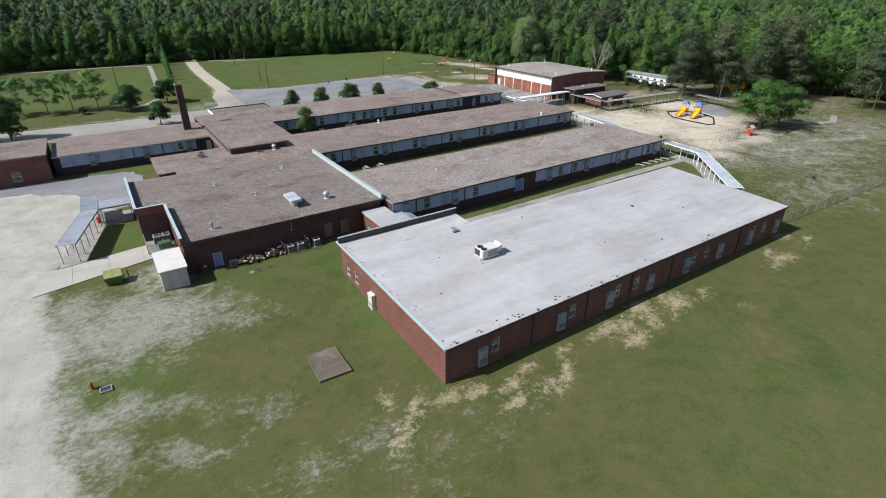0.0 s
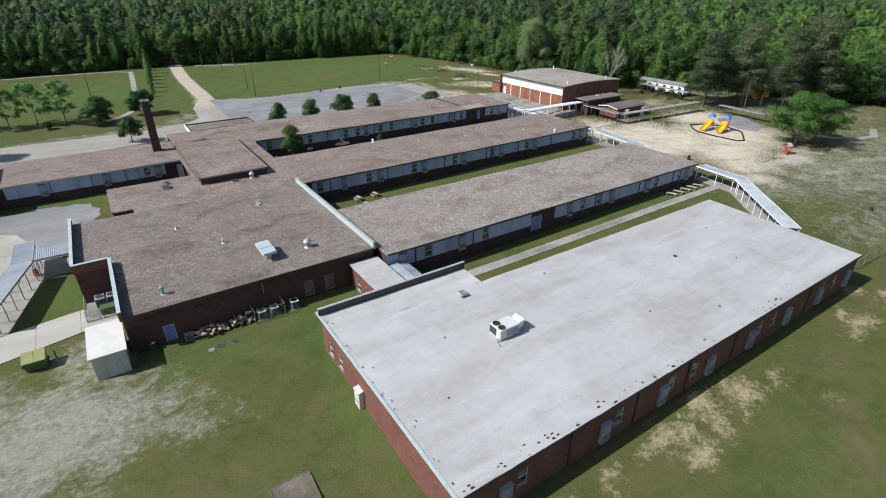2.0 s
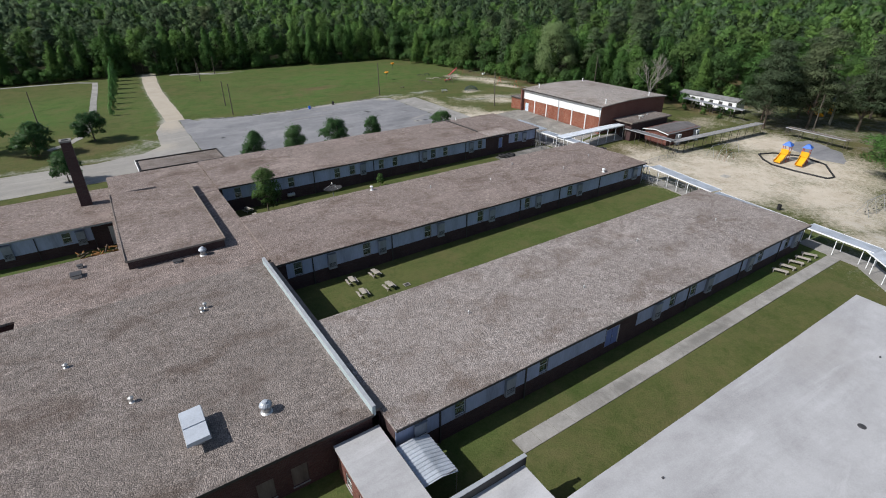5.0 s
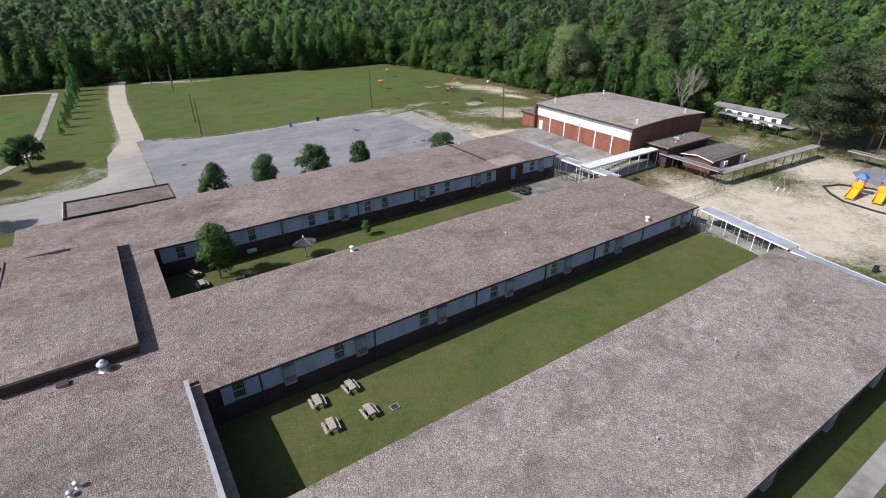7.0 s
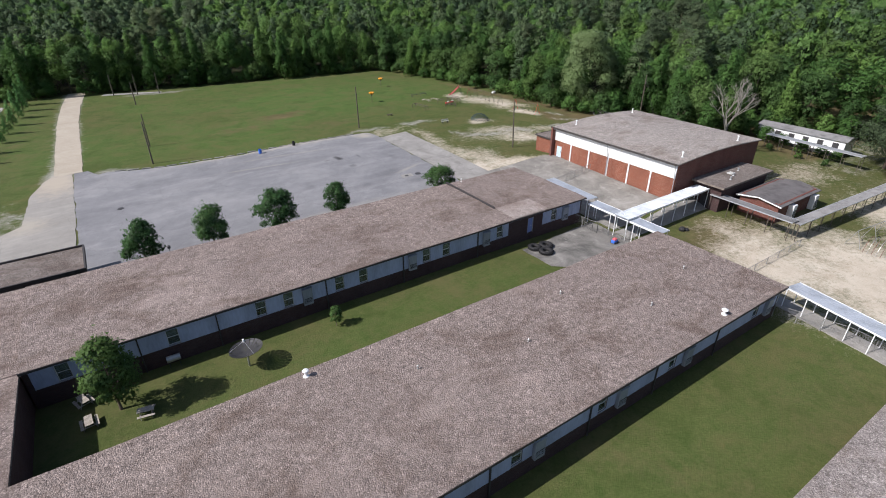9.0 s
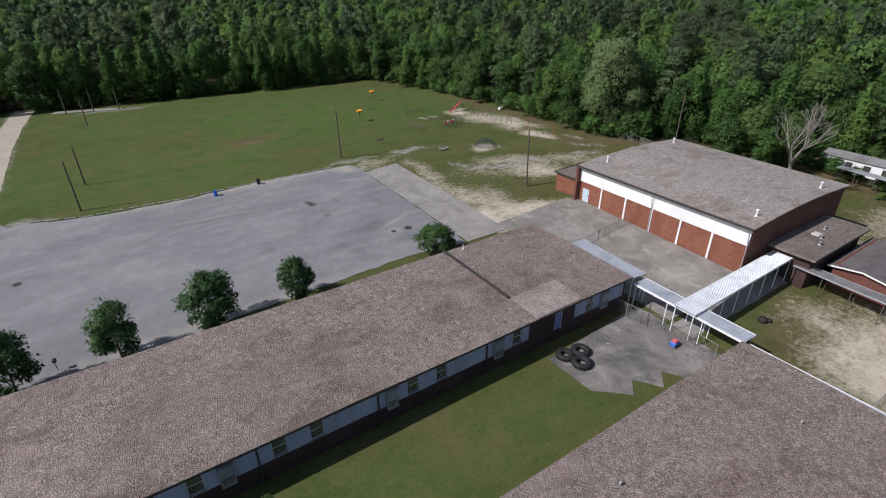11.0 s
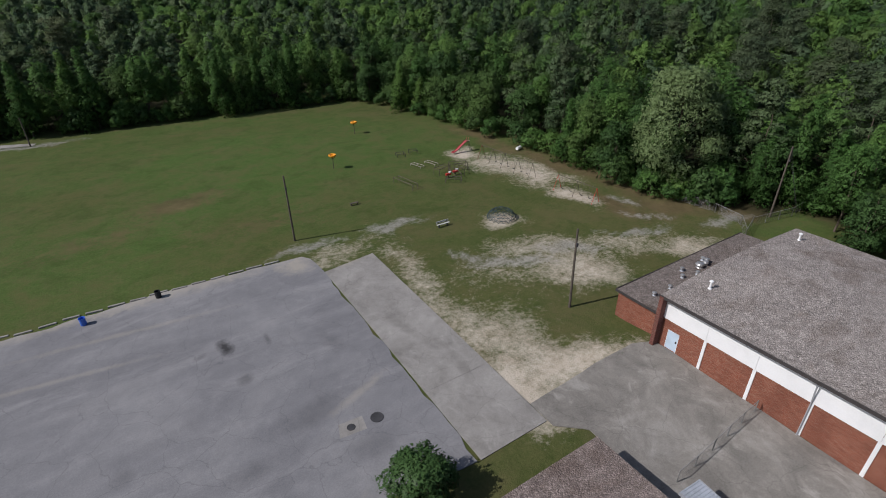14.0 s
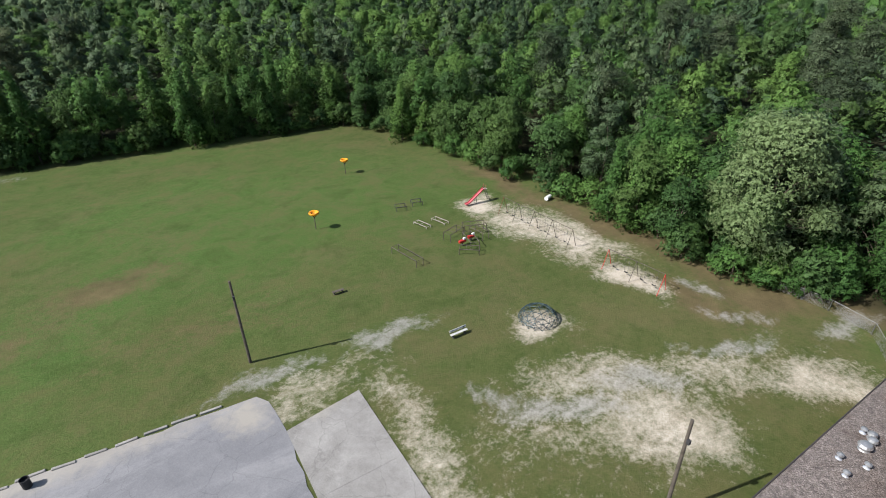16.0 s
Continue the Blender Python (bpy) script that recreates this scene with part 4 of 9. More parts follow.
def window_x(parent, y0, y1, z0, z1, x):
    """A two-sash window in a west wall."""
    g = Geo()
    w = 0.055
    for a, b, c, d in ((y0, y1, z0, z0 + w), (y0, y1, z1 - w, z1), (y0, y0 + w, z0 + w, z1 - w), (y1 - w, y1, z0 + w, z1 - w)):
        g.box(x + 0.05, a, c, x + 0.15, b, d)
    zm = (z0 + z1) / 2
    g.box(x + 0.06, y0 + w, zm - 0.03, x + 0.14, y1 - w, zm + 0.03)
    win = g.make("window", M["frame"], parent)
    Geo().box(x - 0.07, y0 - 0.06, z0 - 0.07, x + 0.12, y1 + 0.06, z0 - 0.002).make("sill", M["concrete"], win)
    Geo().box(x + 0.085, y0 + w, z0 + w, x + 0.1, y1 - w, zm - 0.03).make("pane", M["glass"], win)
    Geo().box(x + 0.095, y0 + w, zm + 0.03, x + 0.11, y1 - w, z1 - w).make("pane", M["glass"], win)
    Geo().box(x + 0.2, y0 + w, zm, x + 0.215, y1 - w, z1 - w).make("blind", M["blind"], win)
    return win


def closed_sides(g, x0, x1, y0, y1, z0, z1, t, south=False, west=False):
    """The walls that are left when the south and west ones are built with their openings."""
    g.box(x1 - t, y0 + t, z0, x1, y1, z1)
    g.box(x0, y1 - t, z0, x1 - t, y1, z1)
    if west:
        g.box(x0, y0 + t, z0, x0 + t, y1 - t, z1)
    if south:
        g.box(x0, y0, z0, x1 - t, y0 + t, z1)


def uneven_roof(name, x0, x1, y0, y1, z, thick, mat, parent, label="", wave=0.03, crown=0.0, step=2.0):
    """A roof deck with a slightly wavy top, so that its edge is not dead straight."""
    nx, ny = max(2, int((x1 - x0) / step) + 1), max(2, int((y1 - y0) / step) + 1)
    g = Geo()
    r = random.Random(name + str(x0) + str(y0))
    ph = r.uniform(0, 6)
    for j in range(ny):
        for i in range(nx):
            x, y = x0 + (x1 - x0) * i / (nx - 1), y0 + (y1 - y0) * j / (ny - 1)
            u = (y - y0) / (y1 - y0)
            g.v.append((x, y, z + wave * (math.sin(x * 0.7 + ph) * 0.5 + math.sin(y * 0.9 + x * 0.33 + ph)) * 0.6 + crown * math.sin(math.pi * u)))
    for j in range(ny - 1):
        for i in range(nx - 1):
            k = j * nx + i
            g.f.append((k, k + 1, k + nx + 1, k + nx))
    rim = [i for i in range(nx)] + [j * nx + nx - 1 for j in range(1, ny)] + [(ny - 1) * nx + i for i in range(nx - 2, -1, -1)] + [j * nx for j in range(ny - 2, 0, -1)]
    n = len(g.v)
    for k in rim:
        vx, vy, vz = g.v[k]
        g.v.append((vx, vy, z - thick))
    m = len(rim)
    for a in range(m):
        b = (a + 1) % m
        g.f.append((rim[a], n + a, n + b, rim[b]))
    g.f.append(tuple(n + a for a in range(m - 1, -1, -1)))
    return g.make(name, mat, parent, label)


def wall_unit(x, y, z, w=1.05, h=2.0, d=0.34, mat="bard", west=False):
    """An upright wall-hung air conditioner with a rain hood and louvres."""
    at = (x, y, z)
    t = thing("wall_air_conditioner", (0, 0, 0), "grey upright louvred air conditioner hung on the school wall" if mat == "bard" else "beige upright air conditioner hung on the brick wall", "air conditioner", "wall air conditioners")
    Geo().block(-w / 2, -d, 0, w / 2, -0.005, h, 0.03).make("body", M[mat], t)
    g = Geo()
    g.v += [(-w / 2 - 0.03, -d - 0.05, h - 0.02), (w / 2 + 0.03, -d - 0.05, h - 0.02), (w / 2 + 0.03, -0.006, h + 0.06), (-w / 2 - 0.03, -0.006, h + 0.06)]
    g.v += [(vx, vy, vz - 0.05) for vx, vy, vz in g.v[:4]]
    g.f += [(0, 1, 2, 3), (7, 6, 5, 4), (0, 4, 5, 1), (1, 5, 6, 2), (2, 6, 7, 3), (3, 7, 4, 0)]
    g.make("hood", M[mat], t)
    Geo().box(-w * 0.42, -d - 0.012, h * 0.12, w * 0.42, -d + 0.002, h * 0.42).make("grille_backing", M["black"], t)
    for k in range(5):
        zz = h * 0.13 + k * h * 0.058
        Geo().box(-w * 0.42, -d - 0.03, zz, w * 0.42, -d - 0.012, zz + 0.05).make("slat", M[mat], t)
    Geo().box(-w * 0.4, -d - 0.012, h * 0.5, w * 0.4, -d + 0.002, h * 0.92).make("access_panel", M[mat], t)
    t.matrix_basis = pose(*at, 0, 0, -90 if west else 0)
    return t


def place_unit(proto, x, y, z, west=False):
    return copy_thing(proto, pose(x, y, z, 0, 0, -90 if west else 0))


UNIT = None


def unit_at(x, y, z):
    global UNIT
    if UNIT is None:
        UNIT = wall_unit(x, y, z)
    else:
        place_unit(UNIT, x, y, z)


def classroom_wing(label, x0, x1, y0, y1, zr, dividers, wins, units, bands, doors, over=0.5, roof="gravel"):
    """A long flat-roofed classroom wing. bands: stretches of the south wall with pale infill panels above the brick."""
    w = thing("classroom_wing", (x0, y0, -2.2), label, "school building")
    g = Geo()
    wy = y0 + over
    zt = zr - 0.28
    holes = [(x - 0.53, x + 0.53, zt - 2.0, zt - 0.32) for x in wins] + [(a, b, za, zb) for a, b, za, zb in doors]
    wall_y(g, x0, x1, FOOT, zt, wy, 0.3, holes)
    closed_sides(g, x0, x1, wy, y1 - over, FOOT, zt, 0.3, west=True)
    # brick colour carries the shade under the eaves, on all sides
    g.make("wall", M["brick_dark"], w, "red brick wall with the shade in its dark colour")
    uneven_roof("roof", x0 - 0.1, x1 + 0.35, y0, y1, zr, 0.24, M[roof], w, "flat roof of weathered brown gravel", 0.05, 0.12)
    Geo().box(x0 - 0.1, y0 - 0.03, zr - 0.24, x1 + 0.38, y0 - 0.004, zr - 0.05).make("fascia", M["dark_trim"], w, "dark metal eaves edge")
    Geo().box(x0, y0 + 0.02, zr - 0.275, x1, wy, zr - 0.243).make("soffit", M["panel"], w)
    for a, b in bands:
        cuts = sorted([a, b] + [d for d in dividers if a < d < b])
        for c, d in zip(cuts, cuts[1:]):
            gg = Geo()
            wall_y(gg, c + 0.03, d - 0.03, zt - 2.12, zt - 0.02, wy - 0.05, 0.046, [h for h in holes if h[0] >= c and h[1] <= d])
            for i in range(0, len(gg.v), 8):
                one = Geo()
                one.v = gg.v[i:i + 8]
                one.f = gg.f[:6]
                one.make("infill_panel", M["panel"], w, "pale blue-grey painted infill panel")
    for d in dividers:
        Geo().box(d - 0.06, wy - 0.16, FOOT + 1.5, d + 0.06, wy - 0.055, zt).make("downpipe", M["dark_trim"], w)
    for x in wins:
        window_y(w, x - 0.53, x + 0.53, zt - 2.0, zt - 0.32, wy)
    for a, b, za, zb in doors:
        door_y(w, a, b, za, zb, wy, "blue_door")
    for x in units:
        unit_at(x, wy - 0.05, zt - 2.35)
    return w


def door_y(parent, a, b, za, zb, y, mat):
    d = Geo().box(a + 0.06, y + 0.1, za, b - 0.06, y + 0.15, zb - 0.06).make("door", M[mat], parent, "painted metal door")
    g = Geo()
    g.box(a, y + 0.02, za, a + 0.06, y + 0.18, zb).box(b - 0.06, y + 0.02, za, b, y + 0.18, zb).box(a + 0.06, y + 0.02, zb - 0.06, b - 0.06, y + 0.18, zb)
    g.make("door_frame", M["frame"], d)
    if b - a > 1.5:
        m = (a + b) / 2
        Geo().box(m - 0.015, y + 0.085, za, m + 0.015, y + 0.098, zb - 0.06).make("meeting_stile", M["dark_trim"], d)
    Geo().box((a + b) / 2 + 0.08, y + 0.05, za + 0.95, (a + b) / 2 + 0.2, y + 0.098, za + 1.05).make("handle", M["galv"], d)


# the three parallel wings
classroom_wing("long red-brick classroom wing with pale panels and gravel roof", 32.0, 95.3, 61.1, 77.3, 1.95,
               [36.0, 45.0, 69.0, 79.7, 89.0], [38.0, 47.2, 66.2, 70.0, 84.3, 91.0], [34.1, 43.1, 63.3, 72.8, 81.6, 92.9],
               [(32.0, 55.5), (60.2, 95.0)], [(55.6, 57.6, -1.4, 0.8)], roof="gravel_grey")
classroom_wing("long classroom wing with brown gravel roof between two lawns", 32.3, 98.7, 89.7, 105.7, 2.2,
               [36.6, 47.4, 59.5, 69.6, 77.9, 87.3], [34.8, 43.8, 53.0, 62.0, 71.1, 80.3, 94.2], [39.0, 45.9, 55.0, 64.0, 73.2, 82.4, 96.4],
               [(33.4, 98.4)], [])
classroom_wing("far classroom wing with gravel roof beside the car park", 32.4, 99.2, 118.1, 134.2, 2.45,
               [40.9, 47.8, 59.2, 68.9, 80.0], [35.1, 43.8, 52.1, 55.0, 60.8, 63.7, 72.2, 75.1, 83.7, 93.6], [57.0, 70.1, 81.3, 95.7],
               [(32.8, 85.2), (91.4, 98.9)], [(88.7, 89.7, -0.55, 1.65)])
PATCH = [o for o in bpy.data.objects if o.name.startswith("classroom_wing") and abs(o.location.y - 118.1) < 0.01][0]
uneven_roof("roof_patch", 85.85, 92.0, 118.2, 122.3, 2.56, 0.14, M["gravel_pale"], PATCH, "paler patch of newer gravel", 0.02, 0.04)


def parapet(parent, x0, y0, x1, y1, z0, z1, label="", mat="brick", cap="cap"):
    """An upstand with a metal cap."""
    p = Geo().box(x0, y0, z0, x1, y1, z1 - 0.06).make("parapet", M[mat], parent, label)
    Geo().box(x0 - 0.03, y0 - 0.03, z1 - 0.058, x1 + 0.03, y1 + 0.03, z1).make("cap", M[cap], p, "metal cap flashing")
    return p


# the white-roofed wing
def white_roof_wing():
    w = thing("classroom_block", (20.5, 30.3, -3.1), "red-brick classroom block with a pale coated flat roof", "school building")
    wins = [26.4, 37.0, 44.2, 47.6, 59.1, 61.9, 73.2, 76.2]
    x0, x1, y0, y1 = 20.5, 81.6, 30.4, 50.5
    zf, zb = 1.0, 1.55
    g = Geo()
    wall_y(g, x0, x1, FOOT, zf - 0.2, y0, 0.3, [(x - 0.5, x + 0.5, -1.85, -0.25) for x in wins])
    west = [(51.3, 52.3, -1.8, -0.15), (49.0, 50.0, -1.8, -0.15)]
    wall_x(g, y0 + 0.3, 53.7, FOOT, zf - 0.2, x0, 0.3, west)
    # the west wall's sloping top
    n = len(g.v)
    g.v += [(x0, y0 + 0.3, zf - 0.2), (x0 + 0.3, y0 + 0.3, zf - 0.2), (x0 + 0.3, 53.7, zf - 0.2), (x0, 53.7, zf - 0.2), (x0, 53.7, zb - 0.15), (x0 + 0.3, 53.7, zb - 0.15)]
    g.f += [(n, n + 3, n + 4), (n + 1, n + 5, n + 2), (n, n + 4, n + 5, n + 1), (n + 3, n + 2, n + 5, n + 4)]
    g.box(x1 - 0.3, y0 + 0.3, FOOT, x1, y1, zf - 0.2)
    g.box(37.8, y1 - 0.3, FOOT, x1 - 0.3, y1, zb - 0.25)
    g.box(x0 + 0.3, 53.7, FOOT, 37.8, 54.0, zb - 0.15)
    g.box(37.5, y1, FOOT, 37.8, 53.7, zb - 0.15)
    g.make("wall", M["brick"], w, "dark red brick wall")

    def zr(y):
        return zf + (zb - zf) * (y - y0) / (y1 - y0)

    g = Geo()
    for a, b, c, d in ((x0 - 0.12, x1 + 0.12, y0 - 0.2, y1), (x0 - 0.12, 37.85, y1, 53.9)):
        nx, ny = int((b - a) / 1.5) + 1, int((d - c) / 1.5) + 2
        n = len(g.v)
        for j in range(ny):
            for i in range(nx):
                x, y = a + (b - a) * i / (nx - 1), c + (d - c) * j / (ny - 1)
                edge = 0.035 * math.sin(x * 1.7) * math.sin(x * 0.37 + y) if j == 0 else 0.02 * math.sin(x * 0.8 + y * 0.5)
                g.v.append((x, y, zr(y) + edge))
        for j in range(ny - 1):
            for i in range(nx - 1):
                k = n + j * nx + i
                g.f.append((k, k + 1, k + nx + 1, k + nx))
    roof = g.make("roof", M["coating"], w, "pale grey-white coated flat roof", True)
    g = Geo()
    g.box(x0 - 0.12, y0 - 0.24, zf - 0.26, x1 + 0.12, y0 - 0.16, zf - 0.05)
    g.make("gutter", M["dark_trim"], w, "dark worn metal eaves gutter")
    g = Geo()
    for k in range(14):
        ya, yb = y0 - 0.15 + k * 1.75, y0 - 0.15 + (k + 1) * 1.75
        n = len(g.v)
        g.v += [(x0 - 0.15, ya, zr(ya) - 0.2), (x0 - 0.15, yb, zr(yb) - 0.2), (x0 - 0.15, yb, zr(yb) + 0.05), (x0 - 0.15, ya, zr(ya) + 0.05),
                (x0 - 0.005, ya, zr(ya) - 0.2), (x0 - 0.005, yb, zr(yb) - 0.2), (x0 + 0.06, yb, zr(yb) + 0.05), (x0 + 0.06, ya, zr(ya) + 0.05)]
        g.f += [(n, n + 3, n + 2, n + 1), (n + 2, n + 3, n + 7, n + 6), (n, n + 1, n + 5, n + 4)]
    g.make("edge_trim", M["cap"], w, "pale roof edge flashing")
    # the back parapet over the link to the cafeteria
    parapet(w, x0 - 0.1, 53.87, 38.0, 54.12, zb - 0.2, 2.45, "raised parapet clad in dark membrane", "dark_trim", "trim")
    for x in wins:
        window_y(w, x - 0.5, x + 0.5, -1.85, -0.25, y0)
    for a, b, za, zb2 in west:
        window_x(w, a, b, za, zb2, x0)
    for x in (21.0, 31.2, 39.1, 46.5, 54.2, 69.5):
        Geo().box(x - 0.05, y0 - 0.13, FOOT + 0.8, x + 0.05, y0 - 0.01, zf - 0.2).make("downpipe", M["dark_trim"], w)
    for x in (24.7, 35.2, 42.8, 50.1, 57.4, 64.9, 72.3, 79.6):
        unit_at(x, y0 - 0.01, -2.7)
    u = wall_unit(20.49, 45.0, -2.75, 1.0, 1.9, 0.5, "bard_beige", west=True)
    # roof edge litter: lifted flaps of coating
    r = random.Random(5)
    g = Geo()
    for k in range(60):
        x = r.uniform(21, 70) if k % 3 else r.uniform(21, 45)
        y = y0 + abs(r.gauss(0, 0.5)) - 0.1
        s = r.uniform(0.06, 0.3)
        g.box(x, y, zr(y) + 0.01, x + s, y + s * 0.4, zr(y) + r.uniform(0.03, 0.09))
    for k in range(22):
        y = r.uniform(31, 53)
        x = 20.5 + abs(r.gauss(0, 0.4))
        s = r.uniform(0.06, 0.22)
        g.box(x, y, zr(y) + 0.01, x + s * 0.5, y + s, zr(y) + 0.06)
    tagged(g.make("loose_flakes", M["dark_trim"]), "dark loose flakes of roofing along the eaves", "debris", kind="stuff")
    return w, zr


WHITE, white_z = white_roof_wing()


def cafeteria():
    c = thing("cafeteria", (4.2, 63.4, -2.2), "brick cafeteria block with gravel roof and tall parapets", "school building")
    z = 2.1
    g = Geo()
    doors = [(7.3, 8.35, -2.25, -0.25)]
    wins = [(22.2, 23.4, -1.75, 0.15), (24.65, 25.85, -1.75, 0.15)]
    wall_y(g, 4.2, 31.2, FOOT, z - 0.25, 63.7, 0.3, doors + wins)
    wall_x(g, 64.0, 76.3, FOOT, z - 0.25, 4.2, 0.3)
    wall_y(g, 0.6, 4.2, FOOT, z - 0.25, 76.3, 0.3)
    wall_x(g, 76.6, 91.6, FOOT, z - 0.25, 0.6, 0.3)
    wall_y(g, 0.6, 8.0, FOOT, z - 0.25, 91.3, 0.3)
    wall_y(g, 5.5, 8.0, FOOT, z - 0.25, 93.2, 0.3)
    wall_x(g, 93.5, 104.0, FOOT, z - 0.25, 5.5, 0.3)
    g.box(5.8, 103.7, FOOT, 18, 104.0, z - 0.25)
    wall_x(g, 64.0, 119.0, FOOT, z - 0.25, 31.9, 0.3)
    # the south face's shade is painted in through the darker brick
    g.make("wall", M["brick_shaded"], c, "red brick wall with its shade in the colour")
    for n, (a, b, d, e) in enumerate(((4.2, 31.2, 63.3, 76.4), (0.6, 31.2, 76.4, 91.6), (8.0, 32.3, 91.6, 104.1), (5.3, 8.0, 93.1, 104.1), (17.6, 32.3, 104.1, 118.62))):
        uneven_roof("roof", a, b, d, e, z, 0.24, M["gravel_dark"] if n < 2 else M["gravel"], c, "weathered gravel roof", 0.0)
    Geo().box(4.1, 63.26, z - 0.2, 31.2, 63.29, z + 0.04).make("eaves_edge", M["dark_trim"], c, "dark drip edge")
    parapet(c, 4.0, 63.2, 4.3, 76.3, z - 0.24, z + 0.85)
    parapet(c, 0.5, 76.3, 4.0, 76.6, z - 0.24, z + 0.85)
    parapet(c, 0.4, 76.6, 0.7, 91.7, z - 0.24, z + 0.85)
    parapet(c, 31.15, 63.4, 31.42, 91.2, z - 0.24, z + 0.75, "long raised parapet clad in grey metal", "cap", "trim")
    Geo().box(31.425, 63.7, z - 0.248, 32.2, 91.2, z - 0.03).make("coping", M["edge_brown"], c, "dull brown coping behind the parapet")
    for a, b, za, zb in doors:
        door_y(c, a, b, za, zb, 63.7, "blue_door")
    for a, b, za, zb in wins:
        Geo().box(a, 63.78, za, b, 63.84, zb).make("shutter", M["board"], c, "brown boarded-over window")
        Geo().box(a - 0.06, 63.63, za - 0.08, b + 0.06, 63.8, za - 0.002).make("sill", M["concrete"], c)
    # link to the white-roofed block
    l = thing("link_corridor", (28.0, 55.0, -2.3), "short brick link corridor with pale flat roof", "corridor")
    g = Geo()
    lw = [(60.9, 61.9, -1.9, -0.4), (58.6, 59.6, -1.9, -0.4), (56.3, 57.3, -1.9, -0.4)]
    wall_x(g, 54.15, 63.2, FOOT, 0.75, 28.0, 0.3, lw)
    wall_x(g, 54.15, 63.2, FOOT, 0.75, 31.0, 0.3)
    g.make("wall", M["brick"], l)
    for a, b, za, zb in lw:
        window_x(l, a, b, za, zb, 28.0)
    uneven_roof("roof", 27.8, 31.5, 54.14, 63.24, 0.95, 0.2, M["coating"], l, "pale coated flat roof", 0.0)
    # ribbed canopy over the side door
    k = thing("door_canopy", (33.2, 59.0, -2.3), "small white ribbed metal canopy over a side door", "canopy")
    g = Geo()
    prof = [(57.0 + 0.34 * i + f, up) for i in range(12) for f, up in ((0.0, 0), (0.1, 0), (0.14, 0.05), (0.29, 0.05))] + [(61.08, 0)]
    for y, up in prof:
        g.v += [(31.75, y, 0.35 + up), (33.2, y, 0.42 + up), (34.6, y, 0.02 + up)]
    for i in range(len(prof) - 1):
        for j in (0, 1):
            g.f.append((3 * i + j, 3 * i + j + 1, 3 * i + j + 4, 3 * i + j + 3))
    g.make("ribbed_roof", M["alu"], k)
    for x, y in ((34.5, 57.1), (34.5, 61.0)):
        Geo().tube((x, y, -2.35), (x, y, 0.0), 0.04).make("post", M["galv"], k)
    for y in (57.1, 61.0):
        Geo().box(31.55, y - 0.03, 0.25, 34.5, y + 0.03, 0.33).make("bearer", M["galv"], k)
    return c


cafeteria()


def boiler_block():
    b = thing("upper_hall", (18.2, 97, 1.9), "raised brick hall roof standing above the gravel roofs", "school building")
    x0, x1, y0, y1, z = 18.2, 28.6, 98.1, 122.2, 3.2
    g = Geo()
    g.box(x0, y0, 1.7, x1, y0 + 0.3, z - 0.1).box(x0, y0 + 0.3, FOOT, x0 + 0.3, y1, z - 0.1).box(x1 - 0.3, y0 + 0.3, 1.7, x1, y1, z - 0.1).box(x0 + 0.3, y1 - 0.3, 1.7, x1 - 0.3, y1, z - 0.1)
    g.make("wall", M["brick_dark"], b)
    uneven_roof("roof", x0 - 0.1, x1 + 0.1, y0 - 0.1, y1 + 0.1, z, 0.12, M["gravel"], b, "brown gravel roof", 0.04, 0.1)
    g = Geo()
    g.box(x1 + 0.1, y0 - 0.1, z - 0.14, x1 + 0.2, y1 + 0.1, z + 0.16).box(x0 - 0.2, y0 - 0.1, z - 0.14, x0 - 0.1, y1 + 0.1, z + 0.16).box(x0 - 0.1, y0 - 0.2, z - 0.14, x1 + 0.1, y0 - 0.1, z + 0.1)
    g.make("edge_trim", M["edge_brown"], b, "dull brown roof edge")
    c = thing("chimney", (15.0, 124.0, 1.5), "tall square dark red brick chimney", "chimney")
    g = Geo()
    n = len(g.v)
    for r, z in ((0.78, FOOT), (0.62, 11.2)):
        g.v += [(15 - r, 124 - r, z), (15 + r, 124 - r, z), (15 + r, 124 + r, z), (15 - r, 124 + r, z)]
    g.f += [(0, 1, 5, 4), (1, 2, 6, 5), (2, 3, 7, 6), (3, 0, 4, 7)]
    g.make("shaft", M["brick_dark"], c)
    g = Geo()
    for a, b2, d, e in ((-0.7, -0.7, 0.7, -0.45), (-0.7, 0.45, 0.7, 0.7), (-0.7, -0.45, -0.45, 0.45), (0.45, -0.45, 0.7, 0.45)):
        g.box(15 + a, 124 + b2, 11.2, 15 + d, 124 + e, 11.45)
    g.make("cap", M["concrete"], c, "pale concrete cap")
    Geo().box(14.5, 123.5, 11.0, 15.5, 124.5, 11.19).make("flue", M["black"], c)


boiler_block()


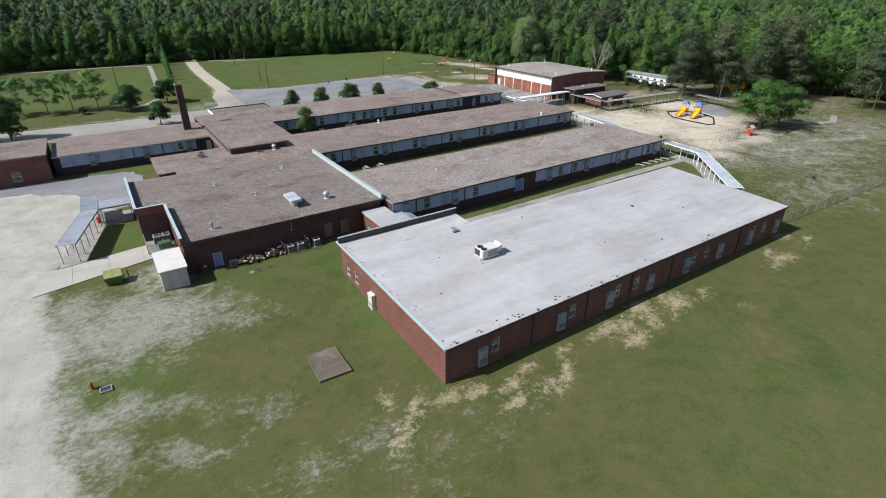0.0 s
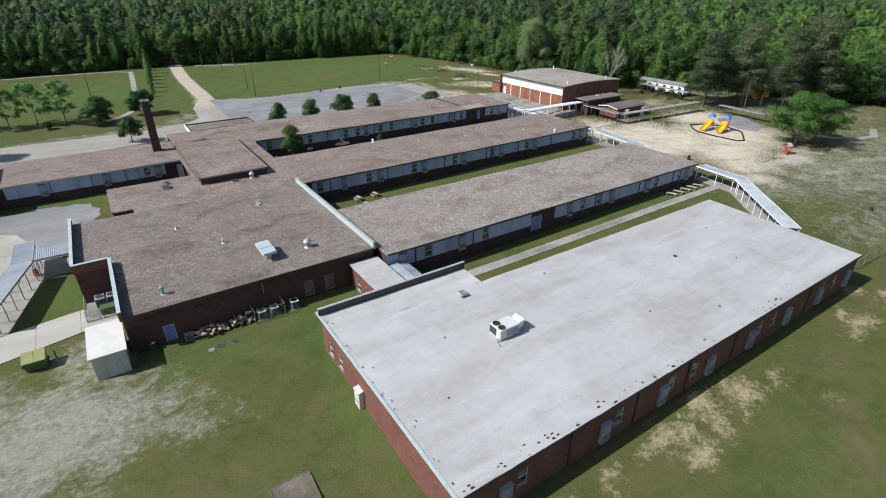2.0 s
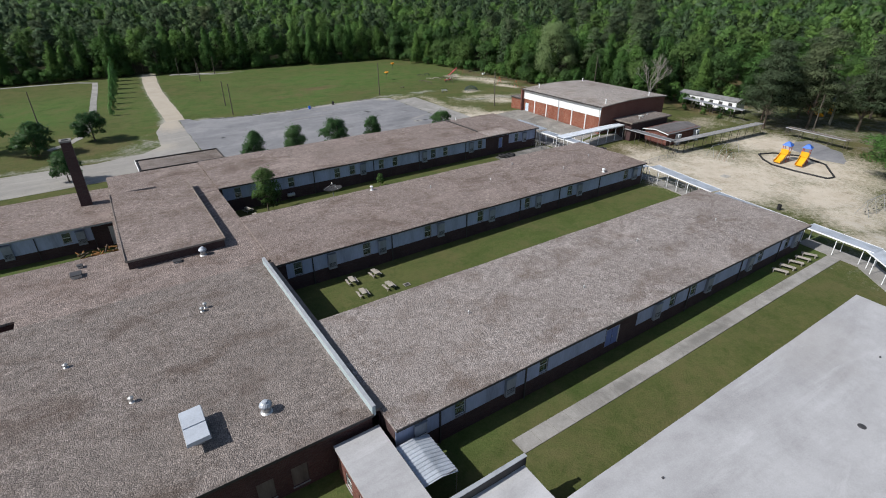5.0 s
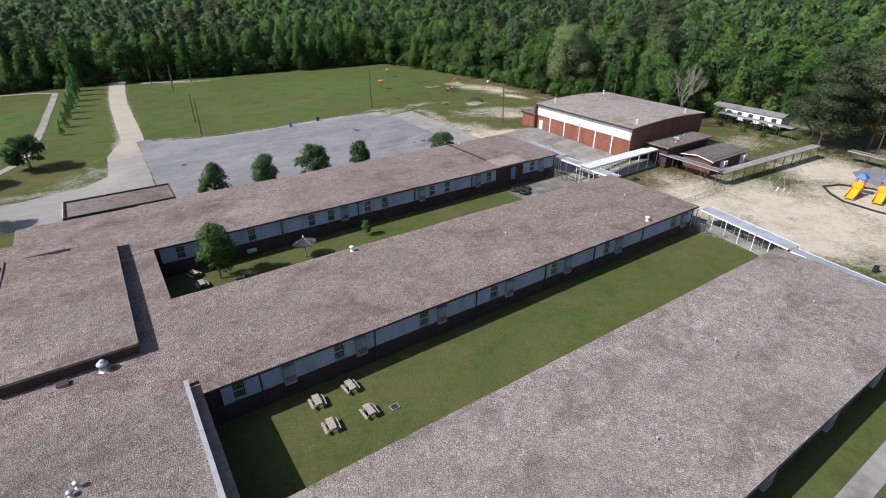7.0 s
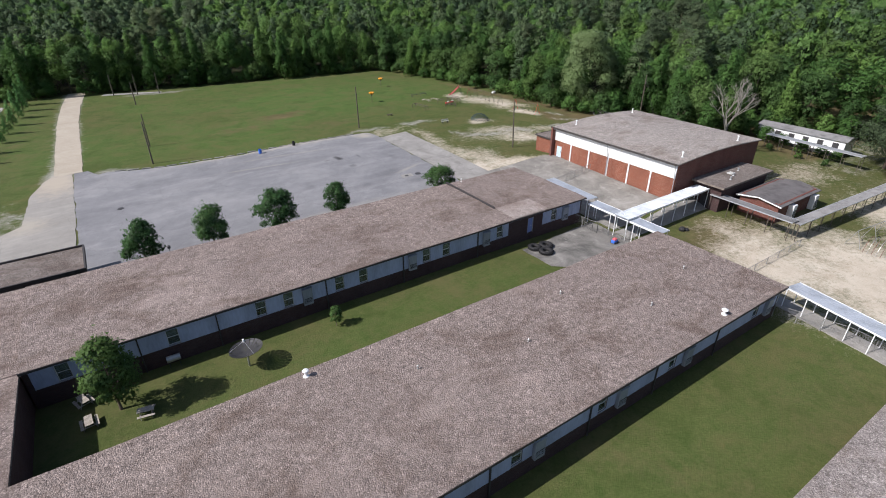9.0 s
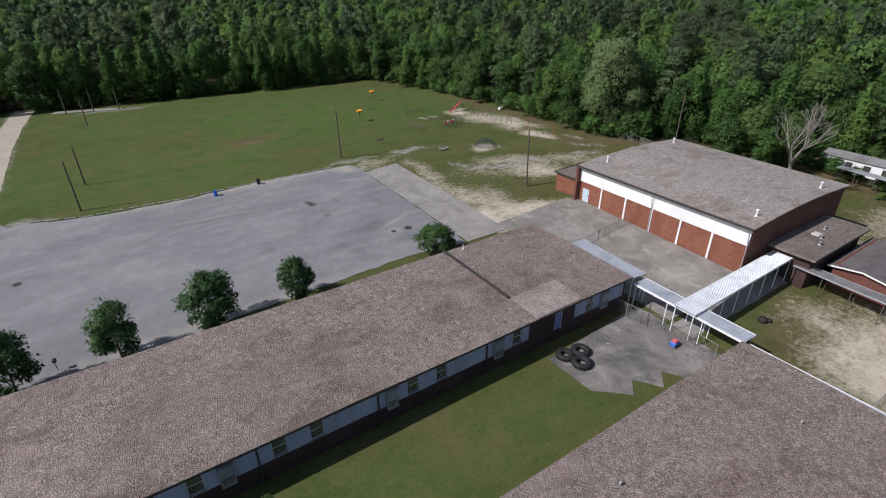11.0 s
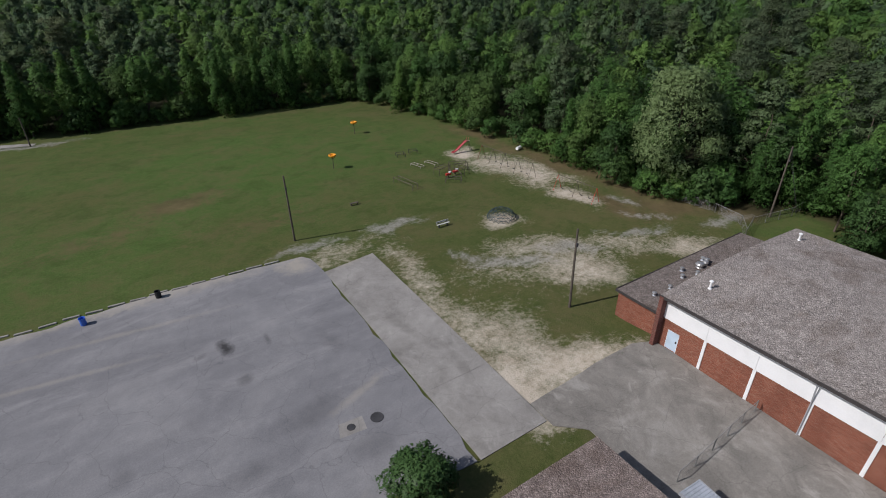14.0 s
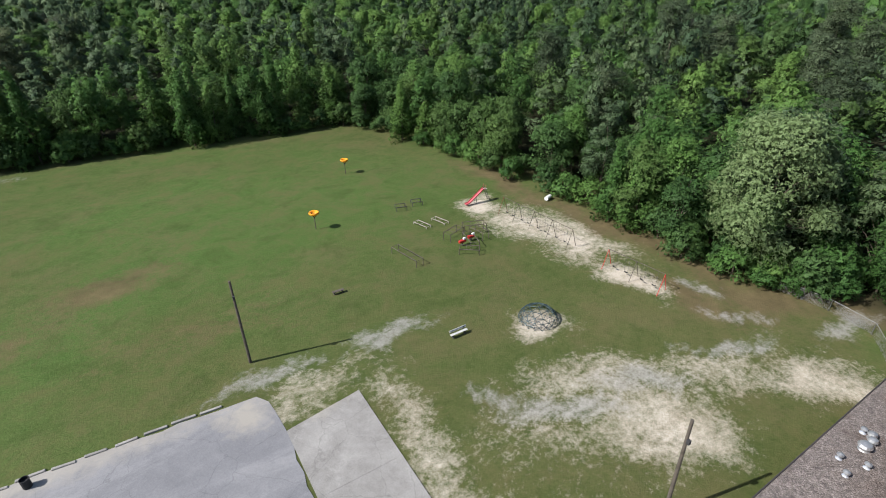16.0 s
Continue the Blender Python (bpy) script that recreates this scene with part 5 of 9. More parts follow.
def west_wing():
    w = thing("classroom_wing", (-10, 115.2, -2.0), "west classroom wing with stained pale panels and gravel roof", "school building")
    x0, x1, y0, y1, zr = -9.7, 18.1, 115.3, 130.4, 1.75
    wy, zt = y0 + 0.5, zr - 0.28
    wins = [12.0]
    doors = [(16.9, 17.9, -1.9, 0.9)]
    holes = [(x - 0.5, x + 0.5, zt - 1.7, zt - 0.3) for x in wins] + doors
    g = Geo()
    wall_y(g, x0, x1, FOOT, zt, wy, 0.3, holes)
    closed_sides(g, x0, x1, wy, y1 - 0.5, FOOT, zt, 0.3, west=True)
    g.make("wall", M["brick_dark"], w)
    uneven_roof("roof", x0, x1, y0, y1, zr, 0.24, M["gravel"], w, "brown gravel roof", 0.05, 0.1)
    Geo().box(x0, y0 - 0.03, zr - 0.24, x1, y0 - 0.004, zr - 0.05).make("fascia", M["trim"], w)
    cuts = [-8.6, -2.5, 3.4, 8.6, 15.0]
    for a, b in zip(cuts, cuts[1:]):
        gg = Geo()
        wall_y(gg, a + 0.02, b - 0.02, zt - 2.0, zt - 0.02, wy - 0.05, 0.046, [h for h in holes if h[0] >= a and h[1] <= b])
        gg.make("infill_panel", M["panel"], w, "stained pale blue-grey panel")
        Geo().box(b - 0.05, wy - 0.14, FOOT + 1.5, b + 0.05, wy - 0.055, zt).make("downpipe", M["dark_trim"], w)
    for x in wins:
        window_y(w, x - 0.5, x + 0.5, zt - 1.7, zt - 0.3, wy)
    for a, b, za, zb in doors:
        door_y(w, a, b, za, zb, wy, "frame")
    for x in (-3.5, 5.6, 13.6):
        unit_at(x, wy - 0.05, zt - 2.3)
    # taller end block
    e = thing("end_block", (-25, 113.4, -2), "taller brick end block with two sash windows", "school building")
    wz = [(-19.2, -17.9), (-15.9, -14.6), (-25, -23.7)]
    g = Geo()
    hs = [(a, b, -1.2, 0.5) for a, b in wz]
    wall_y(g, -45, -10.3, FOOT, 2.7, 113.4, 0.3, hs)
    closed_sides(g, -45, -10.3, 113.4, 126.5, FOOT, 2.7, 0.3, west=True)
    g.make("wall", M["brick"], e)
    uneven_roof("roof", -45.2, -10.1, 113.2, 126.7, 2.95, 0.24, M["gravel"], e, "brown gravel roof", 0.04, 0.1)
    for a, b in wz:
        window_y(e, a, b, -1.2, 0.5, 113.4)
    # spine between the west wing and the far wing
    s = thing("corridor_roof", (18, 119, 1.5), "gravel-roofed corridor joining the wings", "corridor")
    g = Geo()
    closed_sides(g, 18.15, 32.3, 118.9, 134.3, FOOT, 1.75, 0.3)
    g.make("wall", M["brick"], s)
    uneven_roof("roof", 18.12, 32.28, 118.63, 134.6, 2.16, 0.2, M["gravel"], s, "", 0.0)
    # flat entrance canopy on the car-park side
    k = thing("entrance_canopy", (30, 140, -1.9), "long flat entrance canopy with white fascia", "canopy")
    uneven_roof("roof", 23.4, 37.4, 137.3, 144.0, 1.4, 0.15, M["gravel_dark"], k, "flat grey gravel roof", 0.0)
    g = Geo()
    g.box(23.2, 137.1, 1.0, 23.38, 144.2, 1.62).box(37.42, 137.1, 1.0, 37.6, 144.2, 1.62).box(23.38, 137.1, 1.0, 37.42, 137.28, 1.62).box(23.38, 144.02, 1.0, 37.42, 144.2, 1.62)
    g.make("fascia", M["dark_trim"], k, "dark roof edge")
    Geo().box(23.12, 137.1, 0.9, 23.19, 144.2, 1.66).make("fascia_board", M["white"], k)
    for x in (24, 30.5, 37):
        for y in (138, 143.6):
            Geo().tube((x, y, -2.3), (x, y, 1.2), 0.08).make("post", M["white"], k)


west_wing()


def gymnasium():
    y = thing("gymnasium", (114.2, 113.6, 0.5), "brick gymnasium with a white panel band and arched gravel roof", "gymnasium")
    x0, x1, y0, y1, z = 114.6, 137.6, 114.0, 140.2, 5.85
    g = Geo()
    holes = [(138.0, 139.2, 0.34, 2.4)]
    wall_x(g, y0, y1, FOOT, z - 0.2, x0, 0.35, holes)
    # ends with an arched top under the roof
    top = [(x0 + 0.35 + (x1 - x0 - 0.35) * i / 20, z - 0.2 + 0.5 * math.sin(math.pi * (0.35 + (x1 - x0 - 0.35) * i / 20) / (x1 - x0))) for i in range(21)]
    for ya, yb in ((y0, y0 + 0.35), (y1 - 0.35, y1)):
        e = Geo()
        n = 0
        outline = [(x0 + 0.35, FOOT), (x1, FOOT)] + top[::-1]
        m = len(outline)
        e.v += [(a, ya, b) for a, b in outline] + [(a, yb, b) for a, b in outline]
        e.f.append(tuple(range(n, n + m)))
        e.f.append(tuple(range(n + 2 * m - 1, n + m - 1, -1)))
        for k in range(m):
            j = (k + 1) % m
            e.f.append((n + k, n + m + k, n + m + j, n + j))
        # darker brick than the side walls: the south end's shade as colour
        e.make("end_wall", M["brick"], y, "brick end wall darkened for its shaded side")
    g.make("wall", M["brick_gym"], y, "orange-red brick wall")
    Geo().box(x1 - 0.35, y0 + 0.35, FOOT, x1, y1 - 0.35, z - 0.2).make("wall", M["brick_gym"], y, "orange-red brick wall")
    g = Geo()
    xs = [x0 - 0.75 + (x1 - x0 + 1.2) * i / 32 for i in range(33)]
    ys = [y0 - 0.25 + (y1 - y0 + 0.4) * j / 14 for j in range(15)]

    def rz(x):
        return z + 0.5 * math.sin(math.pi * min(1, max(0, (x - x0) / (x1 - x0))))

    for dz in (0.0, -0.18):
        n0 = len(g.v)
        g.v += [(x, yy, rz(x) + dz) for yy in ys for x in xs]
        for j in range(14):
            for i in range(32):
                k = n0 + j * 33 + i
                g.f.append((k, k + 1, k + 34, k + 33) if dz == 0 else (k + 33, k + 34, k + 1, k))
    m = 33 * 15
    for j in range(14):
        for k in (j * 33, j * 33 + 32):
            g.f.append((k, k + 33, k + 33 + m, k + m))
    for i in range(32):
        for k in (i, 14 * 33 + i):
            g.f.append((k, k + 1, k + 1 + m, k + m))
    g.make("roof", M["gravel_gym"], y, "shallow arched gravel roof")
    Geo().box(x0 - 0.82, y0 - 0.28, z - 0.2, x0 - 0.76, y1 + 0.2, z + 0.1).make("gutter", M["dark_trim"], y, "dark metal eaves gutter")
    Geo().box(x0 - 0.75, y0 - 0.2, z - 0.24, x0 - 0.13, y1, z - 0.19).make("soffit", M["white"], y)
    for k in range(6):
        ya, yb = y0 + 0.05 + k * (y1 - y0 - 0.3) / 6, y0 + 0.05 + (k + 1) * (y1 - y0 - 0.3) / 6
        Geo().box(x0 - 0.12, ya + 0.01, 3.42, x0 - 0.004, yb - 0.01, z - 0.245).make("fascia_panel", M["white"], y, "white painted panel")
        if k:
            Geo().box(x0 - 0.1, ya - 0.13, FOOT + 3, x0 - 0.004, ya + 0.13, 3.4).make("pilaster", M["white"], y, "white painted strip")
    for k in (0, 3):
        yy = y0 + 0.1 + k * (y1 - y0 - 0.3) / 6
        Geo().tube((x0 - 0.68, yy, z - 0.2), (x0 - 0.2, yy, 3.5), 0.06).make("downpipe", M["trim"], y)
        Geo().tube((x0 - 0.2, yy, 3.5), (x0 - 0.2, yy, 0.0), 0.06).make("downpipe", M["trim"], y)
    Geo().box(x0 - 0.85, y1 - 0.35, FOOT, x0 - 0.003, y1 + 0.05, z - 0.02).make("fin_wall", M["brick"], y, "projecting dark brick fin")
    d = Geo().box(x0 + 0.06, 138.05, 0.34, x0 + 0.12, 139.15, 2.35).make("door", M["pale_door"], y, "pale blue metal door")
    Geo().box(x0 + 0.02, 138.0, 0.34, x0 + 0.2, 138.05, 2.4).box(x0 + 0.02, 139.15, 0.34, x0 + 0.2, 139.2, 2.4).box(x0 + 0.02, 138.05, 2.35, x0 + 0.2, 139.15, 2.4).make("door_frame", M["white"], d)
    Geo().box(x0 - 0.0, 138.15, 1.3, x0 + 0.058, 138.27, 1.5).make("handle", M["steel_dark"], d)
    # lower changing rooms on the north side
    a = thing("changing_rooms", (115, 143, 0.5), "low brick changing-room block with gravel roof", "school building")
    g = Geo()
    wall_x(g, 140.3, 145.6, FOOT, 2.85, 115.3, 0.3)
    g.box(115.6, 145.3, FOOT, 137.6, 145.6, 2.85).box(137.3, 140.6, FOOT, 137.6, 145.3, 2.85)
    g.make("wall", M["brick_gym"], a)
    uneven_roof("roof", 115.1, 137.8, 140.32, 145.8, 3.05, 0.2, M["gravel_dark"], a, "dark mossy gravel roof", 0.03, 0.05)
    Geo().box(115.0, 140.3, 2.85, 115.08, 145.85, 3.1).box(115.08, 145.82, 2.85, 137.8, 145.9, 3.1).make("edge_trim", M["dark_trim"], a)
    # lobby on the south side
    l = thing("lobby", (122, 110, -1.5), "low brick lobby with gravel roof against the gymnasium", "school building")
    g = Geo()
    wall_x(g, 109.2, 113.95, FOOT, 2.3, 119.8, 0.3, [(110.9, 112.3, -1.5, 0.7)])
    wall_y(g, 120.1, 133.0, FOOT, 2.3, 109.2, 0.3)
    wall_x(g, 109.5, 113.95, FOOT, 2.3, 132.7, 0.3)
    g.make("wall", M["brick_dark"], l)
    uneven_roof("roof", 119.1, 133.5, 108.7, 113.9, 2.6, 0.25, M["gravel_dark"], l, "mossy gravel roof", 0.04, 0.08)
    Geo().box(119.02, 108.6, 2.32, 119.08, 113.9, 2.62).box(119.08, 108.6, 2.32, 133.55, 108.68, 2.62).make("edge_trim", M["edge_brown"], l)
    Geo().box(119.9, 110.9, -1.5, 119.96, 112.3, 0.7).make("door", M["steel_dark"], l, "dark glazed door")


gymnasium()


def gabled_annex():
    p = thing("gabled_annex", (122, 102.0, -1.8), "small brick annex with low gabled dark shingle roof", "school building")
    x0, x1, y0, y1, ze, zr = 123.4, 135.0, 102.2, 108.0, 1.1, 1.5
    ym = (y0 + y1) / 2
    g = Geo()
    g.box(x0, y0, FOOT, x0 + 0.3, y1, ze).box(x0 + 0.3, y0, FOOT, x1, y0 + 0.3, ze).box(x1 - 0.3, y0 + 0.3, FOOT, x1, y1, ze).box(x0 + 0.3, y1 - 0.3, FOOT, x1 - 0.3, y1, ze)
    for x in (x0, x1 - 0.3):
        n = len(g.v)
        g.v += [(x, y0, ze), (x, y1, ze), (x, ym, zr - 0.12), (x + 0.3, y0, ze), (x + 0.3, y1, ze), (x + 0.3, ym, zr - 0.12)]
        g.f += [(n, n + 2, n + 1), (n + 3, n + 4, n + 5), (n, n + 3, n + 5, n + 2), (n + 1, n + 2, n + 5, n + 4)]
    g.make("wall", M["brick"], p)
    for s in (-1, 1):
        g = Geo()
        ye = ym + s * (ym - y0 + 0.5)
        zz = ze - 0.12
        g.v += [(x0 - 0.45, ye, zz), (x1 + 0.45, ye, zz), (x1 + 0.45, ym, zr), (x0 - 0.45, ym, zr)]
        g.v += [(a, b, c - 0.12) for a, b, c in g.v[:4]]
        g.f += [(0, 1, 2, 3), (7, 6, 5, 4), (0, 4, 5, 1), (1, 5, 6, 2), (2, 6, 7, 3), (3, 7, 4, 0)]
        g.make("roof", M["shingle"], p, "dark grey shingle slope")
        g = Geo()
        g.v += [(x0 - 0.5, ye, zz - 0.16), (x0 - 0.5, ym, zr - 0.16), (x0 - 0.5, ym, zr + 0.02), (x0 - 0.5, ye, zz + 0.02), (x0 - 0.455, ye, zz - 0.16), (x0 - 0.455, ym, zr - 0.16), (x0 - 0.455, ym, zr + 0.02), (x0 - 0.455, ye, zz + 0.02)]
        g.f += [(0, 1, 2, 3), (7, 6, 5, 4), (0, 4, 5, 1), (3, 2, 6, 7)]
        g.make("barge_board", M["white"], p)
    for x in (127.0, 133.9):
        unit = thing("heat_pump", (x, y0 - 0.5, -1.8), "white louvred heat pump on the annex wall", "air conditioner", "annex heat pumps")
        Geo().block(x - 0.55, y0 - 0.85, -1.9, x + 0.55, y0 - 0.01, 0.5).make("body", M["white"], unit)
        for k in range(6):
            Geo().box(x - 0.45, y0 - 0.89, -1.5 + 0.22 * k, x + 0.45, y0 - 0.852, -1.38 + 0.22 * k).make("slat", M["steel_dark"], unit)


gabled_annex()


# ---- covered walkways ----
def covered_walk(label, a, b, width, z, foot, mat="alu", pitch=0.22, posts=4.0, beam="white", drop=0.2, rib=0.035, post="white"):
    """A flat ribbed metal roof on paired posts from a to b. Ribs run across the walk."""
    a, b = Vector(a), Vector(b)
    d = (b - a).normalized()
    n = Vector((-d.y, d.x))
    ln = (b - a).length
    mid = (a + b) / 2
    w = thing("covered_walkway", (mid.x, mid.y, foot), label, "covered walkway", "covered walkways")
    g = Geo()
    k = max(4, int(ln / pitch))
    rows = []
    for i in range(k):
        for f, up in ((0.0, 0), (0.45, 0), (0.55, 1), (0.9, 1)):
            p = a + d * (ln * (i + f) / k)
            rows.append((p, z + rib * up))
    rows.append((b, z))
    for p, zz in rows:
        for s in (-1, 1):
            q = p + n * (s * width / 2)
            g.v.append((q.x, q.y, zz))
    for i in range(len(rows) - 1):
        g.f.append((2 * i, 2 * i + 2, 2 * i + 3, 2 * i + 1))
    m = len(g.v)
    g.v += [(x, y, z - 0.03) for x, y, _ in (g.v[0], g.v[1], g.v[m - 1], g.v[m - 2])]
    g.f.append((m, m + 1, m + 2, m + 3))
    g.make("roof", M[mat], w, "ribbed metal roof sheet")
    for s in (-1, 1):
        p, q = a + n * (s * (width / 2 + 0.03)), b + n * (s * (width / 2 + 0.03))
        e = n * (s * 0.04)
        g = Geo()
        for zz in (z - drop, z + 0.04):
            g.v += [(p.x - e.x, p.y - e.y, zz), (q.x - e.x, q.y - e.y, zz), (q.x + e.x, q.y + e.y, zz), (p.x + e.x, p.y + e.y, zz)]
        g.f += [(0, 1, 2, 3), (4, 5, 6, 7), (0, 4, 5, 1), (1, 5, 6, 2), (2, 6, 7, 3), (3, 7, 4, 0)]
        g.make("edge_beam", M[beam], w, "metal edge beam")
    cnt = max(2, int(ln / posts) + 1)
    for i in range(cnt):
        for s in (-1, 1):
            p = a + d * (0.2 + (ln - 0.4) * i / (cnt - 1)) + n * (s * (width / 2 - 0.08))
            gz = min(ground_z(p.x, p.y), foot) - 0.1
            Geo().box(p.x - 0.042, p.y - 0.042, gz, p.x + 0.042, p.y + 0.042, z - 0.035).make("post", M[post], w)
    return w


covered_walk("ribbed metal covered walkway joining two classroom wings", (101.2, 105.9), (101.2, 118.2), 1.9, 1.3, -1.8, posts=3.6)
covered_walk("ribbed metal covered walkway along the wing's end", (101.6, 118.6), (102.2, 128.4), 1.9, 1.6, -0.8, posts=3.2, beam="trim")
covered_walk("bright ribbed covered walkway leading to the gymnasium", (99.8, 111.9), (119.9, 112.2), 2.15, 1.62, -1.7, posts=2.6)
covered_walk("ribbed metal covered walkway beside the classroom wing", (100.2, 77.0), (102.6, 90.5), 2.3, 0.74, -1.7, posts=2.1, drop=0.12)
covered_walk("narrow covered walkway along the wing's end", (101.0, 90.9), (100.5, 105.7), 1.4, 0.74, -1.8, posts=3.5)
covered_walk("covered walkway round the end of the first wing", (99.6, 76.7), (98.1, 62.7), 1.5, 0.68, -1.8, "canopy_grey", posts=3.2, drop=0.12)
covered_walk("ribbed covered walkway at the corner of the lawn", (98.7, 62.4), (97.65, 53.7), 2.2, 0.66, -1.8, posts=3.0, drop=0.14)
covered_walk("long straight covered walkway beside the white-roofed block", (97.95, 54.5), (83.8, 39.15), 2.15, 0.62, -1.9, posts=2.35, drop=0.1)
covered_walk("narrow covered walkway along the gabled annex", (120.2, 110.6), (119.7, 98.2), 1.6, 0.95, -1.8, "dull_roof", posts=2.8, beam="trim", drop=0.1, post="pole")
covered_walk("narrow covered walkway past the annex to the playground", (119.6, 98.3), (151.5, 96.4), 1.5, 0.75, -1.8, "dull_roof", posts=3.0, beam="trim", drop=0.1, post="pole")
covered_walk("grey covered walkway in front of the cafeteria", (-5.0, 86.0), (-8.0, 74.6), 2.1, 0.6, -2.2, "canopy_grey", beam="trim", posts=2.3, post="fence")
covered_walk("grey covered walkway corner at the yard", (-5.0, 86.2), (-5.0, 92.2), 2.1, 0.66, -2.1, "canopy_grey", beam="trim", posts=3, post="fence")
covered_walk("grey covered walkway into the cafeteria wall", (-3.9, 87.7), (0.3, 87.7), 3.4, 0.6, -2.1, "canopy_grey", beam="trim", posts=3, post="fence")


# ---- trees ----
def leaf_sprays(r, centres, count, size, flat=0.35, shell=0.5):
    """Small three-cornered leaf sprays scattered on the shells of lobes. centres: (x, y, z, rx, ry, rz) per lobe.
    Returns their corners and, for each corner, the outward direction of the foliage there."""
    c = np.array(centres, float)
    w = (c[:, 3] * c[:, 4] + c[:, 4] * c[:, 5])
    pick = r.choice(len(c), count, p=w / w.sum())
    d = r.normal(size=(count, 3))
    d /= np.linalg.norm(d, axis=1)[:, None]
    d[:, 2] = np.where(d[:, 2] < -0.55, -d[:, 2], d[:, 2])
    rad = (shell + (1 - shell) * r.random(count) ** 0.6)[:, None] * (1 + 0.16 * r.normal(size=(count, 1)))
    p = c[pick, :3] + d * rad * c[pick, 3:]
    nrm = d * 0.9 + r.normal(size=(count, 3)) * 0.55 + np.array([0, 0, flat])
    nrm /= np.linalg.norm(nrm, axis=1)[:, None]
    u = np.cross(nrm, r.normal(size=(count, 3)))
    u /= np.linalg.norm(u, axis=1)[:, None] + 1e-9
    v = np.cross(nrm, u)
    s = size * (0.5 + 1.0 * r.random(count))[:, None]
    k = (0.5 + 0.5 * r.random(count))[:, None]
    sprays = np.stack([p - u * s * 0.6 - v * s * k, p + u * s * 1.2, p - u * s * 0.6 + v * s * k], 1)
    mid = np.array([0, 0, (c[:, 2].min() + c[:, 2].max()) * 0.5])
    out = p - mid
    out /= np.linalg.norm(out, axis=1)[:, None] + 1e-9
    soft = d * 0.65 + out * 0.6 + nrm * 0.25 + np.array([0, 0, 0.15])
    soft /= np.linalg.norm(soft, axis=1)[:, None]
    return sprays.reshape(-1, 3), np.repeat(soft, 3, axis=0)


def spray_mesh(name, verts, outward, mat):
    n = len(verts) // 3
    me = bpy.data.meshes.new(name)
    me.vertices.add(len(verts))
    me.vertices.foreach_set("co", np.ascontiguousarray(verts, dtype=np.float32).ravel())
    me.loops.add(3 * n)
    me.loops.foreach_set("vertex_index", np.arange(3 * n, dtype=np.int32))
    me.polygons.add(n)
    me.polygons.foreach_set("loop_start", np.arange(0, 3 * n, 3, dtype=np.int32))
    me.update()
    me.validate()
    me.attributes.new("outward", "FLOAT_VECTOR", "POINT").data.foreach_set("vector", np.ascontiguousarray(outward, dtype=np.float32).ravel())
    me.materials.append(mat)
    return me


def lobes_round(r, h, base, rad, n):
    """Lobes of a rounded broadleaf crown."""
    out = [(0, 0, base + (h - base) * 0.5, rad * 0.62, rad * 0.62, (h - base) * 0.42)]
    for k in range(n):
        a = r.uniform(0, 2 * math.pi)
        f = r.uniform(0.05, 0.95)
        reach = rad * (0.75 * math.sin(math.pi * (0.22 + 0.7 * f))) * r.uniform(0.6, 1.0)
        s = rad * r.uniform(0.16, 0.36)
        out.append((reach * math.cos(a), reach * math.sin(a), base + (h - base) * (0.1 + 0.78 * f), s, s, s * r.uniform(0.7, 1.0)))
    return out


def lobes_open(r, h, base, rad, n):
    """Lobes of a loose umbrella crown with air between its limbs."""
    out = [(0, 0, base + (h - base) * 0.72, rad * 0.3, rad * 0.3, (h - base) * 0.2)]
    for k in range(n):
        a = 2.4 * k + r.uniform(-0.5, 0.5)
        f = r.uniform(0.1, 1.0)
        reach = rad * math.sqrt(r.uniform(0.05, 1.0)) * math.sin(math.pi * (0.3 + 0.55 * f))
        s = rad * r.uniform(0.13, 0.27)
        out.append((reach * math.cos(a), reach * math.sin(a), base + (h - base) * (0.12 + 0.8 * f), s, s, s * r.uniform(0.55, 0.85)))
    return out


def lobes_spire(r, h, base, rad, n):
    """Lobes of a slender young tree that narrows upwards."""
    out = []
    for k in range(n):
        f = (k + r.uniform(0, 1)) / n
        a = r.uniform(0, 2 * math.pi)
        reach = rad * (1 - f) ** 0.7 * r.uniform(0.2, 0.75)
        s = rad * (0.36 - 0.2 * f) * r.uniform(0.75, 1.25)
        out.append((reach * math.cos(a), reach * math.sin(a), base + (h - base) * f * 0.95, s, s, s * 1.7))
    return out


def lobes_pine(r, h, base, rad, n):
    """Flat tiers of a tall pine with gaps between them."""
    out = []
    for k in range(n):
        f = (k + 0.5) / n
        a = r.uniform(0, 2 * math.pi)
        reach = rad * (0.9 - 0.55 * f) * r.uniform(0.35, 0.95)
        s = rad * r.uniform(0.28, 0.48) * (1.05 - 0.4 * f)
        out.append((reach * math.cos(a), reach * math.sin(a), base + (h - base) * f, s, s, s * 0.45))
    return out


